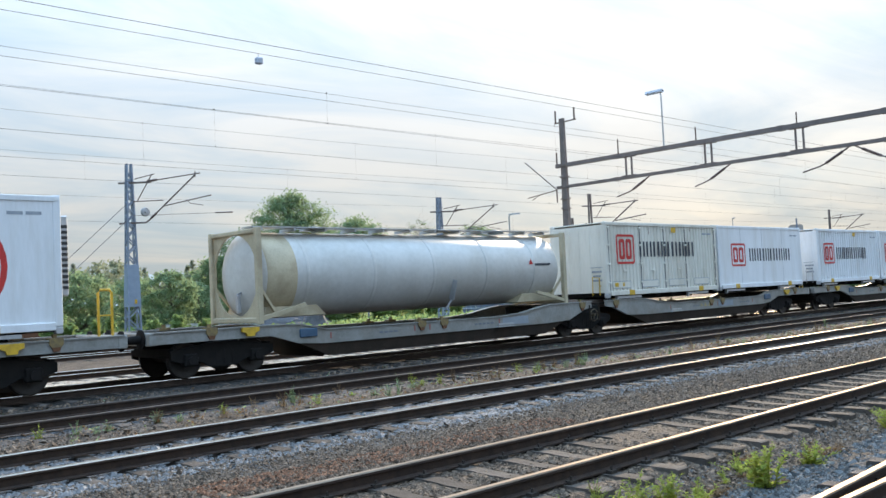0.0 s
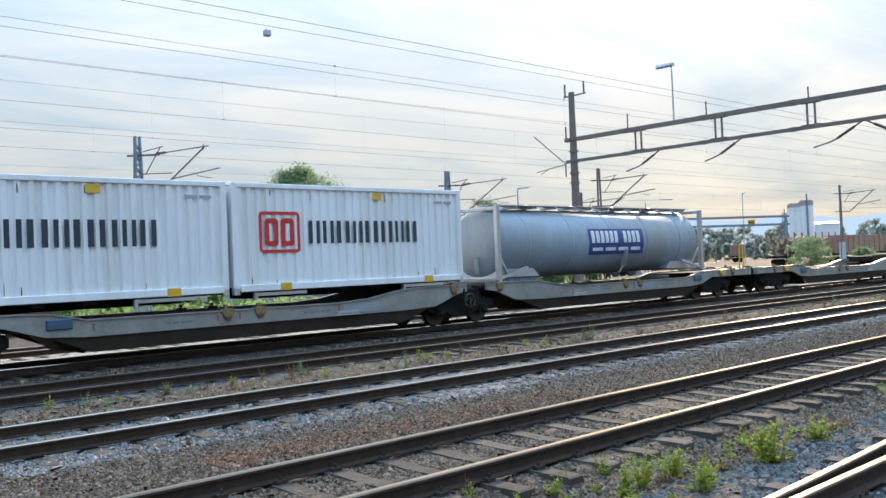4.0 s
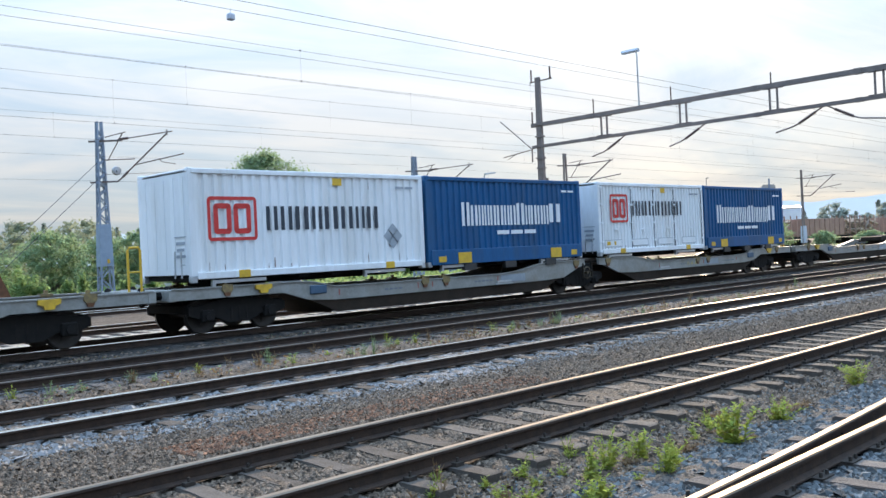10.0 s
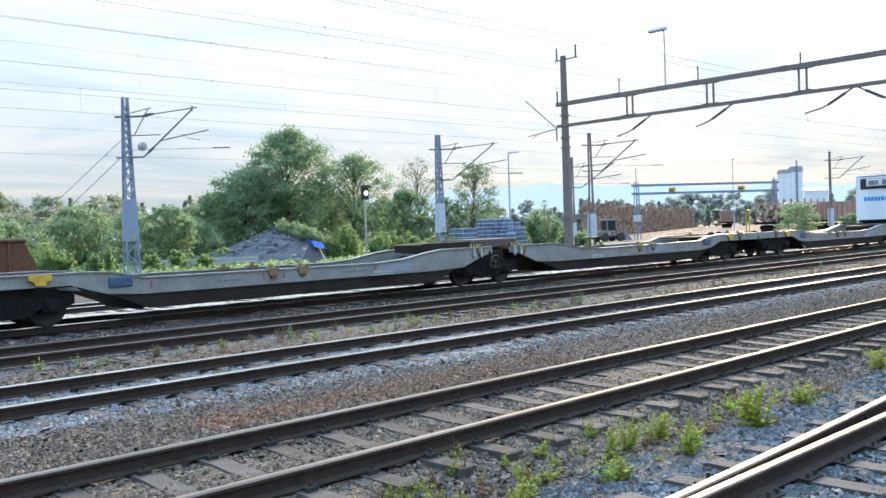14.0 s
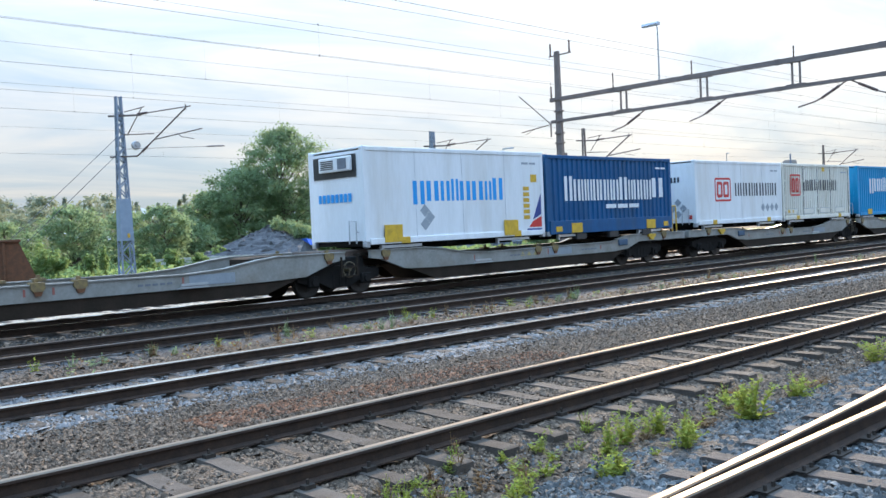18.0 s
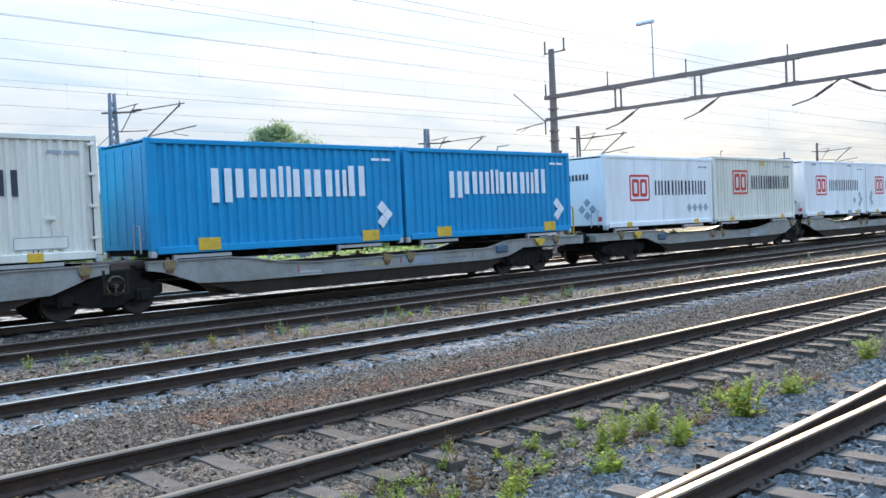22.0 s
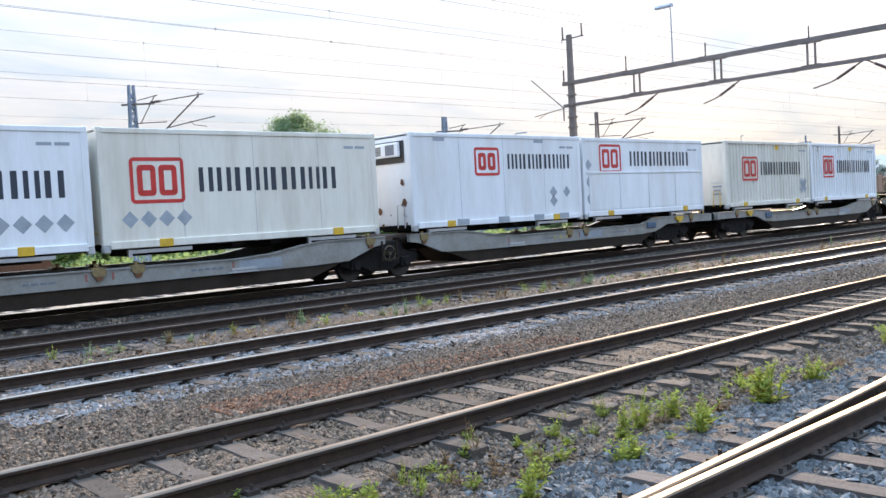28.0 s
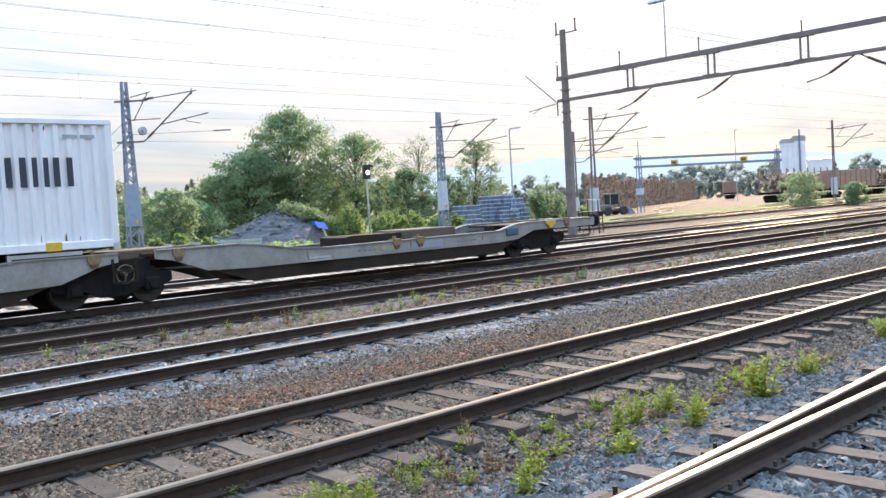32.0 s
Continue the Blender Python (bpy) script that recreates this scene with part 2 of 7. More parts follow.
NAVY = mat("navy_container_paint", (0.002, 0.086, 0.222), (0.002, 0.066, 0.175), 0.9, 0.45, spec=0.3, dirt=(0.045, 0.075, 0.10), dirt_amount=0.6, vary=0.05, stretch=(2.2, 1, 0.5))
AZURE = mat("azure_container_paint", (0.0, 0.262, 0.50), (0.0, 0.225, 0.445), 0.9, 0.45, spec=0.25, dirt=(0.05, 0.17, 0.32), dirt_amount=0.3, vary=0.03)
AZURE_INK = mat("azure_lettering", (0.0, 0.30, 0.70), (0.0, 0.27, 0.64), 4, 0.5)
PALE_INK = mat("pale_lettering", (0.74, 0.76, 0.78), (0.6, 0.62, 0.62), 3, 0.5)
TANKW = mat("tank_white_cladding", (0.58, 0.565, 0.53), (0.47, 0.455, 0.42), 0.8, 0.42, 0.05, dirt=(0.38, 0.33, 0.25), dirt_amount=0.5)
TANKS = mat("tank_steel_cladding", (0.28, 0.345, 0.40), (0.22, 0.265, 0.305), 0.8, 0.48, 0.0, dirt=(0.26, 0.22, 0.17), dirt_amount=0.7, stretch=(1, 1, 0.5))
TANKFRAME = mat("tan_frame_paint", (0.50, 0.42, 0.28), (0.40, 0.33, 0.22), 2, 0.5, dirt=(0.2, 0.12, 0.06), dirt_amount=0.6)
DECAL_BLUE = mat("decal_blue", (0.018, 0.05, 0.22), (0.02, 0.045, 0.18), 3, 0.4)
RUST = mat("rust_patch", (0.16, 0.065, 0.028), (0.09, 0.04, 0.02), 5, 0.85, bump=0.3)
MAST = mat("mast_galvanised", (0.24, 0.30, 0.38), (0.17, 0.21, 0.27), 3, 0.55, 0.3)
MAST_DARK = mat("mast_brown_steel", (0.215, 0.172, 0.155), (0.15, 0.122, 0.11), 3, 0.6, 0.2)
PLATE_BLUE = mat("mast_plate_blue", (0.24, 0.31, 0.39), (0.19, 0.25, 0.32), 3, 0.5, 0.1)
MAST_LIGHT = mat("mast_plate_grey", (0.50, 0.54, 0.60), (0.42, 0.46, 0.52), 3, 0.5, 0.2)
WIRE = mat("copper_wire", (0.10, 0.095, 0.10), (0.07, 0.065, 0.07), 3, 0.5, 0.5)
INSUL = mat("brown_insulator", (0.09, 0.05, 0.04), (0.06, 0.035, 0.03), 6, 0.3)
BARK = mat("tree_bark", (0.13, 0.105, 0.085), (0.08, 0.065, 0.05), 4, 0.9, bump=0.4)
LEAF = leaf_mat("broad_leaves", (0.125, 0.185, 0.105), (0.09, 0.14, 0.085), (0.33, 0.44, 0.23))
LEAF_L = leaf_mat("light_green_leaves", (0.14, 0.205, 0.085), (0.10, 0.155, 0.068), (0.34, 0.46, 0.18))
# Far woods (F, H, V): leaf colours paled and greyed to stand for haze.
LEAF_F = leaf_mat("haze_tinted_leaves", (0.19, 0.215, 0.155), (0.155, 0.18, 0.13), (0.33, 0.35, 0.23), 0.12)
LEAF_H = leaf_mat("haze_paled_leaves", (0.24, 0.265, 0.22), (0.21, 0.235, 0.20), (0.38, 0.41, 0.33), 0.08)
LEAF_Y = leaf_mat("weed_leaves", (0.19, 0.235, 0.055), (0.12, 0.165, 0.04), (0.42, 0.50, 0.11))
LEAF_V = leaf_mat("haze_veiled_leaves", (0.33, 0.37, 0.325), (0.30, 0.335, 0.30), (0.42, 0.46, 0.39), 0.05)
DRY = leaf_mat("dry_stalks", (0.19, 0.145, 0.085), (0.16, 0.095, 0.065), (0.22, 0.15, 0.08))
GRAVEL_PILE = mat("dark_gravel", (0.105, 0.103, 0.108), (0.055, 0.055, 0.06), 4, 0.9, bump=1.0, fine=9)
LOG = mat("log_ends", (0.46, 0.33, 0.24), (0.30, 0.21, 0.15), 2, 0.85, island=0.6)
PALLET_W = mat("white_wrap", (0.44, 0.47, 0.52), (0.34, 0.37, 0.43), 4, 0.4)
PALLET_B = mat("blue_crate", (0.13, 0.16, 0.24), (0.09, 0.12, 0.18), 4, 0.5, vary=0.3)
BLUE_TARP = mat("blue_tarpaulin", (0.02, 0.10, 0.50), (0.02, 0.08, 0.4), 4, 0.4)
BRICKRED = mat("rust_wagon_paint", (0.36, 0.205, 0.15), (0.26, 0.15, 0.11), 1.2, 0.75, vary=0.2)
SILO = mat("silo_concrete", (0.78, 0.79, 0.80), (0.70, 0.71, 0.72), 0.4, 0.8)
FADED = mat("faded_marking", (0.17, 0.19, 0.22), (0.12, 0.13, 0.15), 5, 0.6)
FADED_RED = mat("faded_red_marking", (0.34, 0.10, 0.08), (0.25, 0.09, 0.07), 5, 0.6)
FADED_YELLOW = mat("faded_yellow_marking", (0.42, 0.33, 0.14), (0.32, 0.26, 0.12), 5, 0.6)
GLASS = mat("dark_glass", (0.02, 0.025, 0.03), (0.03, 0.035, 0.04), 4, 0.08)


def ground_mat():
    """Brown gravel, paler crushed stone along two tracks, grass and sand beyond the yard; shade under the train and
    glare behind it painted in.
    """
    m = mat("yard_ground", (0.070, 0.052, 0.038), (0.120, 0.09, 0.067), 1.3, 0.92, bump=0.9, fine=26)
    t = m.node_tree
    p = t.nodes["Principled BSDF"]
    first = p.inputs["Base Color"].links[0].from_socket
    tc = t.nodes.new("ShaderNodeTexCoord")
    sp = t.nodes.new("ShaderNodeSeparateXYZ")
    t.links.new(tc.outputs["Object"], sp.inputs[0])
    nz = t.nodes.new("ShaderNodeTexNoise")
    nz.inputs["Scale"].default_value, nz.inputs["Detail"].default_value = 1.6, 6.0
    t.links.new(tc.outputs["Object"], nz.inputs["Vector"])
    wob = t.nodes.new("ShaderNodeMath")
    wob.operation = "MULTIPLY_ADD"
    t.links.new(nz.outputs["Fac"], wob.inputs[0])
    wob.inputs[1].default_value = 1.2
    t.links.new(sp.outputs["Y"], wob.inputs[2])

    def band(lo, hi, soft):
        out = None
        for edge, sign in ((lo, 1), (hi, -1)):
            mr = t.nodes.new("ShaderNodeMapRange")
            mr.inputs["From Min"].default_value, mr.inputs["From Max"].default_value = (edge - soft, edge + soft) if sign > 0 else (edge + soft, edge - soft)
            t.links.new(wob.outputs[0], mr.inputs[0])
            if out:
                mul = t.nodes.new("ShaderNodeMath")
                mul.operation = "MULTIPLY"
                t.links.new(out, mul.inputs[0])
                t.links.new(mr.outputs[0], mul.inputs[1])
                out = mul.outputs[0]
            else:
                out = mr.outputs[0]
        return out

    def over(colour, fac, rgb, rgb2, scale):
        n = t.nodes.new("ShaderNodeTexNoise")
        n.inputs["Scale"].default_value, n.inputs["Detail"].default_value = scale, 8.0
        t.links.new(tc.outputs["Object"], n.inputs["Vector"])
        r = t.nodes.new("ShaderNodeValToRGB")
        r.color_ramp.elements[0].position, r.color_ramp.elements[0].color = 0.38, (*rgb, 1)
        r.color_ramp.elements[1].position, r.color_ramp.elements[1].color = 0.66, (*rgb2, 1)
        t.links.new(n.outputs["Fac"], r.inputs[0])
        mx = t.nodes.new("ShaderNodeMixRGB")
        t.links.new(fac, mx.inputs[0])
        t.links.new(colour, mx.inputs[1])
        t.links.new(r.outputs[0], mx.inputs[2])
        return mx.outputs[0]
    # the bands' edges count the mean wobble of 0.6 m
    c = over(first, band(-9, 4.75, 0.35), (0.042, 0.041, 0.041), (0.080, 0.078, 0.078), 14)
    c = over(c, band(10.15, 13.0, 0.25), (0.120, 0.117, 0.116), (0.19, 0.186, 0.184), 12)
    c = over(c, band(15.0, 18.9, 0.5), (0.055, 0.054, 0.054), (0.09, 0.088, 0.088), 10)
    # Under the train: its shade is put into the gravel colour.
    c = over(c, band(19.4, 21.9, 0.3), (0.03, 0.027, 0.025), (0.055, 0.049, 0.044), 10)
    # Behind the train: the low sun's glare on the ground, painted as pale colour.
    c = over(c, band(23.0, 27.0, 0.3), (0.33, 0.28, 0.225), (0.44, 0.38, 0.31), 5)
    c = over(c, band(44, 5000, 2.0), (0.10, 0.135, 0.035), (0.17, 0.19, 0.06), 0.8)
    # the timber yard's sand, past a line to the far right of the plan
    xs = t.nodes.new("ShaderNodeMath")
    xs.operation = "MULTIPLY_ADD"
    t.links.new(sp.outputs["Y"], xs.inputs[0])
    xs.inputs[1].default_value = -0.55
    t.links.new(sp.outputs["X"], xs.inputs[2])
    mr = t.nodes.new("ShaderNodeMapRange")
    mr.inputs["From Min"].default_value, mr.inputs["From Max"].default_value = 42, 50
    t.links.new(xs.outputs[0], mr.inputs[0])
    far = t.nodes.new("ShaderNodeMath")
    far.operation = "MULTIPLY"
    t.links.new(mr.outputs[0], far.inputs[0])
    t.links.new(band(56, 300, 3.0), far.inputs[1])
    c = over(c, far.outputs[0], (0.15, 0.10, 0.066), (0.195, 0.135, 0.092), 0.5)
    # single stones: each cell its own shade, with relief
    vo = t.nodes.new("ShaderNodeTexVoronoi")
    vo.inputs["Scale"].default_value = 30.0
    t.links.new(tc.outputs["Object"], vo.inputs["Vector"])
    hv = t.nodes.new("ShaderNodeSeparateColor")
    t.links.new(vo.outputs["Color"], hv.inputs[0])
    sh = t.nodes.new("ShaderNodeMapRange")
    sh.inputs["To Min"].default_value, sh.inputs["To Max"].default_value = 0.45, 1.6
    t.links.new(hv.outputs[0], sh.inputs[0])
    hs = t.nodes.new("ShaderNodeHueSaturation")
    t.links.new(sh.outputs[0], hs.inputs["Value"])
    t.links.new(c, hs.inputs["Color"])
    t.links.new(hs.outputs[0], p.inputs["Base Color"])
    bv = t.nodes.new("ShaderNodeBump")
    bv.inputs["Strength"].default_value, bv.inputs["Distance"].default_value = 0.8, 0.03
    bv.invert = True
    t.links.new(vo.outputs["Distance"], bv.inputs["Height"])
    t.links.new(bv.outputs[0], p.inputs["Normal"])
    p.inputs["Specular IOR Level"].default_value = 0.15
    return m


GROUND = ground_mat()


# ---- mesh builders ----
class Build:
    """Collects vertices and faces; made into one mesh by part() or thing()."""

    def __init__(self):
        self.v, self.f = [], []

    def add(self, verts, faces):
        n = len(self.v)
        self.v += verts
        self.f += [[i + n for i in f] for f in faces]
        return self

    def box(self, x0, x1, y0, y1, z0, z1):
        v = [(x, y, z) for x in (x0, x1) for y in (y0, y1) for z in (z0, z1)]
        return self.add(v, [(0, 1, 3, 2), (4, 6, 7, 5), (0, 4, 5, 1), (2, 3, 7, 6), (0, 2, 6, 4), (1, 5, 7, 3)])

    def bevel_box(self, x0, x1, y0, y1, z0, z1, b=0.02):
        prof = [(y0 + b, z0), (y1 - b, z0), (y1, z0 + b), (y1, z1 - b), (y1 - b, z1), (y0 + b, z1), (y0, z1 - b), (y0, z0 + b)]
        inner = [(y0 + b * 1.6 + (y - y0) * (1 - 3.2 * b / (y1 - y0)) - 0, z0 + b * 1.6 + (z - z0) * (1 - 3.2 * b / (z1 - z0))) for y, z in prof]
        rings = [[(x0, *p) for p in inner], [(x0 + b, *p) for p in prof], [(x1 - b, *p) for p in prof], [(x1, *p) for p in inner]]
        return self.rings(rings)

    def rings(self, rings, cap=True, closed=True):
        n, k = len(self.v), len(rings[0])
        for r in rings:
            self.v += [tuple(p) for p in r]
        for i in range(len(rings) - 1):
            for j in range(k if closed else k - 1):
                a, b = n + i * k + j, n + i * k + (j + 1) % k
                self.f.append([a, b, b + k, a + k])
        if cap:
            self.f.append([n + j for j in range(k)][::-1])
            self.f.append([n + (len(rings) - 1) * k + j for j in range(k)])
        return self

    def tube(self, points, r, sides=6, r1=None):
        """A round bar along points, tapering from r to r1."""
        pts = [Vector(p) for p in points]
        rings = []
        for i, p in enumerate(pts):
            d = (pts[min(i + 1, len(pts) - 1)] - pts[max(i - 1, 0)]).normalized()
            u = d.cross(Vector((0, 0, 1)) if abs(d.z) < 0.9 else Vector((1, 0, 0))).normalized()
            w = d.cross(u)
            rad = r if r1 is None else r + (r1 - r) * i / (len(pts) - 1)
            rings.append([p + (u * math.cos(a) + w * math.sin(a)) * rad for a in (2 * math.pi * k / sides for k in range(sides))])
        return self.rings(rings)

    def ribbed(self, p0, p1, n, r, r1, sides=10):
        """An insulator: one body whose radius swings between discs and core."""
        p0, p1 = Vector(p0), Vector(p1)
        d = (p1 - p0).normalized()
        u = d.cross(Vector((0, 0, 1)) if abs(d.z) < 0.9 else Vector((1, 0, 0))).normalized()
        w = d.cross(u)
        rings = []
        for i in range(2 * n + 1):
            rad = r if i % 2 else r1
            c = p0.lerp(p1, i / (2 * n))
            rings.append([c + (u * math.cos(a) + w * math.sin(a)) * rad for a in (2 * math.pi * k / sides for k in range(sides))])
        return self.rings(rings)

    def beam(self, p0, p1, w, h):
        """A rectangular bar from p0 to p1: w across, h high."""
        p0, p1 = Vector(p0), Vector(p1)
        d = (p1 - p0).normalized()
        u = d.cross(Vector((0, 0, 1)) if abs(d.z) < 0.95 else Vector((1, 0, 0))).normalized()
        k = u.cross(d)
        return self.rings([[p + u * a * w / 2 + k * b * h / 2 for a, b in ((-1, -1), (1, -1), (1, 1), (-1, 1))] for p in (p0, p1)])

    def prism_x(self, prof, x0, x1):
        return self.rings([[(x0, y, z) for y, z in prof], [(x1, y, z) for y, z in prof]])

    def prism_y(self, prof, y0, y1):
        """A profile in x and z (counted as a polygon, may be concave) made y0 to y1 thick."""
        return self.rings([[(x, y0, z) for x, z in prof], [(x, y1, z) for x, z in prof]])

    def lathe_y(self, prof, cx, cz, sides=20):
        """Radius and y pairs turned about an axis along y."""
        return self.rings([[(cx + r * math.cos(a), y, cz + r * math.sin(a)) for a in (2 * math.pi * k / sides for k in range(sides))] for r, y in prof])

    def lathe_x(self, prof, cy, cz, sides=28):
        return self.rings([[(x, cy + r * math.cos(a), cz + r * math.sin(a)) for a in (2 * math.pi * k / sides for k in range(sides))] for r, x in prof])

    def mesh(self, name, material, smooth=False):
        me = bpy.data.meshes.new(name)
        me.from_pydata([tuple(p) for p in self.v], [], self.f)
        me.materials.append(material)
        if smooth:
            me.polygons.foreach_set("use_smooth", [True] * len(me.polygons))
            me.set_sharp_from_angle(angle=radians(40))
        me.update()
        return me


def part(name, b, material, parent, label="", smooth=False):
    ob = new(name, b.mesh(name, material, smooth) if isinstance(b, Build) else b)
    ob.parent = parent
    if label:
        ob["label"] = label
    return ob


def thing(name, label, category, b=None, material=None, m=None, group="", kind="", smooth=False):
    ob = new(name, b.mesh(name, material, smooth) if b else None)
    if m:
        ob.matrix_basis = m
    return tagged(ob, label, category, group, kind)


def clean(b):
    """Faces turned outwards by bmesh."""
    bm = bmesh.new()
    me = b.mesh("tmp", RAIL_WEB)
    bm.from_mesh(me)
    bmesh.ops.recalc_face_normals(bm, faces=bm.faces)
    out = Build()
    out.v = [tuple(v.co) for v in bm.verts]
    out.f = [[v.index for v in f.verts] for f in bm.faces]
    bm.free()
    bpy.data.meshes.remove(me)
    return out


# ---- ground: one sheet to the horizon ----
TRACKS = {"a": 6.5, "b": 11.31, "c": 15.9, "d": 20.8, "e": 25.65, "f": 39.3}


def spread(parts):
    out = []
    for lo, hi, n in parts:
        out += list(np.linspace(lo, hi, n, endpoint=False))
    return np.array(out)


def build_ground():
    xs = np.concatenate([spread([(-3000, -60, 10), (-60, -4, 20), (-4, 24, 260), (24, 60, 150), (60, 200, 90), (200, 600, 30), (600, 4500, 14)]), [4500]])
    ys = np.concatenate([spread([(-3000, -40, 8), (-40, 1, 14), (1, 14, 150), (14, 30, 90), (30, 60, 60), (60, 200, 40), (200, 600, 20), (600, 4500, 12)]), [4500]])
    X, Y = np.meshgrid(xs, ys, indexing="ij")
    rng = np.random.default_rng(3)
    Z = np.full(X.shape, -0.205)
    near = (X > -4) & (X < 60) & (Y > 1) & (Y < 30)
    Z += np.where(near, rng.normal(0, 0.011, X.shape), 0)
    for k in range(14):
        fx, fy, ph = rng.normal(0, 0.9), rng.normal(0, 1.6), rng.uniform(0, 6.3)
        Z += 0.006 * np.sin(fx * X + fy * Y + ph) * near
    # shallow troughs between the tracks and inside the near ones
    for y in (9.0, 13.6, 18.3, 23.2):
        Z -= 0.03 * np.exp(-((Y - y) / 0.9) ** 2) * near
    Z -= 0.08 * np.exp(-((Y - 4.55) / 0.78) ** 4) * near
    Z -= 0.05 * np.clip((Y - 44) / 10, 0, 1)
    n, k = X.shape
    v = np.stack([X.ravel(), Y.ravel(), Z.ravel()], -1)
    i = np.arange(n * k).reshape(n, k)
    f = np.stack([i[:-1, :-1].ravel(), i[1:, :-1].ravel(), i[1:, 1:].ravel(), i[:-1, 1:].ravel()], -1)
    me = bpy.data.meshes.new("ground")
    me.from_pydata(v.tolist(), [], f.tolist())
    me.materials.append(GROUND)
    me.polygons.foreach_set("use_smooth", [True] * len(me.polygons))
    tagged(new("ground", me), "brown gravel yard ground with paler crushed stone strips, painted shade and glare by the train", "ground", kind="structure")


build_ground()


# ---- tracks ----
HEAD = [(-0.036, -0.014), (-0.030, 0.0), (0.030, 0.0), (0.036, -0.014), (0.036, -0.038), (0.009, -0.050), (0.009, -0.128), (0.070, -0.146), (0.070, -0.158), (-0.070, -0.158), (-0.070, -0.146), (-0.009, -0.128), (-0.009, -0.050), (-0.036, -0.038)]


def rail_mesh(x0, x1, step=2.0, bend=None, top=None):
    """A rail along x: foot, web and head; the head's running face is a second material."""
    b = Build()
    n = max(1, int((x1 - x0) / step))
    rings = []
    for i in range(n + 1):
        x = x0 + (x1 - x0) * i / n
        dy = bend(x) if bend else 0
        rings.append([(x, y + dy, z) for y, z in HEAD])
    b.rings(rings)
    me = b.mesh("rail", RAIL_WEB)
    me.materials.append(top or RAIL_TOP)
    k = len(HEAD)
    for p in me.polygons:
        if len(p.vertices) == 4 and p.vertices[0] % k in (0, 1, 2) and p.vertices[1] % k in (1, 2, 3):
            p.material_index = 1
    return me


def sleeper_mesh(w, l, h, waist=0.0):
    b = Build()
    t = 0.03
    rings = []
    for y, dz in ((-l / 2, -0.012), (-l / 2 + 0.03, 0), (-0.45, 0), (-0.2, -waist), (0.2, -waist), (0.45, 0), (l / 2 - 0.03, 0), (l / 2, -0.012)):
        rings.append([(-w / 2, y, -h), (w / 2, y, -h), (w / 2 - t, y, dz), (-w / 2 + t, y, dz)])
    b.rings(rings)
    return b


def clip_mesh():
    b = Build()
    for s in (-1, 1):
        b.box(-0.05, 0.05, s * 0.10 - 0.035, s * 0.10 + 0.035, -0.01, 0.035)
        b.tube([(0, s * 0.10, 0.03), (0, s * 0.10, 0.075)], 0.014, 6)
    return b


def build_track(name, yc, x0, x1, sleeper_mat, gap, pieces, phase=0.0, wood=False, label="", buried=0.0, top=None):
    tr = thing(name, label, "railway track", kind="structure")
    for s in (-1, 1):
        r = part("rail", rail_mesh(x0, x1, 40, top=top or (RAIL_BRIGHT if yc > 10 else RAIL_TOP)), RAIL_WEB, tr)
        r.location = (0, yc + s * 0.7525, 0)
    sm = sleeper_mesh(0.25 if not wood else 0.24, 2.6, 0.16, 0.015 if not wood else 0.0)
    me = sm.mesh("sleeper", sleeper_mat)
    cl = clip_mesh().mesh("rail_clip", BOLT)
    rng = random.Random(len(name) + int(yc * 10))
    lo, hi = pieces
    rest, clips = Build(), Build()
    n0 = int((x0 - phase) / gap)
    x = phase + n0 * gap
    while x < x1:
        dz, rz = -0.163 - buried + rng.uniform(-0.006, 0.004), rng.uniform(-0.012, 0.012)
        if lo <= x <= hi:
            so = part("sleeper", me, sleeper_mat, tr)
            so.matrix_basis = pose(x, yc + rng.uniform(-0.03, 0.03), dz, 0, 0, math.degrees(rz))
            if not buried:
                for s in (-1, 1):
                    co = part("rail_clip", cl, BOLT, so)
                    co.location = (0, s * 0.7525, 0.0)
        else:
            rest.add([(vx + x, vy + yc, vz + dz) for vx, vy, vz in sm.v], sm.f)
        x += gap
    if rest.v:
        tagged(part("far_sleepers", rest, sleeper_mat, tr), kind="stuff")
    return tr


build_track("track_1", TRACKS["a"], -30, 900, SLEEPER_C, 0.62, (1, 40), 0.18, label="railway track on concrete sleepers in brown gravel")
build_track("track_2", TRACKS["b"], -30, 900, SLEEPER_C, 0.62, (3, 40), 0.4, label="railway track on sleepers half sunk in pale crushed stone", buried=0.012)
build_track("track_3", TRACKS["c"], -30, 900, SLEEPER_W, 0.62, (0, -1), 0.3, label="rusty disused railway track sunk in grey gravel", buried=0.035, top=RAIL_RUSTY)
build_track("track_4", TRACKS["d"], -60, 900, SLEEPER_W, 0.62, (0, -1), 0.1, label="railway track under the train", buried=0.03)
build_track("track_5", TRACKS["e"], -60, 900, SLEEPER_W, 0.62, (0, -1), 0.5, label="railway track behind the train", buried=0.03)
build_track("track_6", TRACKS["f"], -60, 900, SLEEPER_W, 0.62, (0, -1), 0.5, label="farther railway track in the yard", buried=0.03)
build_track("track_9", 34.9, -60, 900, SLEEPER_W, 0.62, (0, -1), 0.2, label="farther railway track in the yard", buried=0.03)


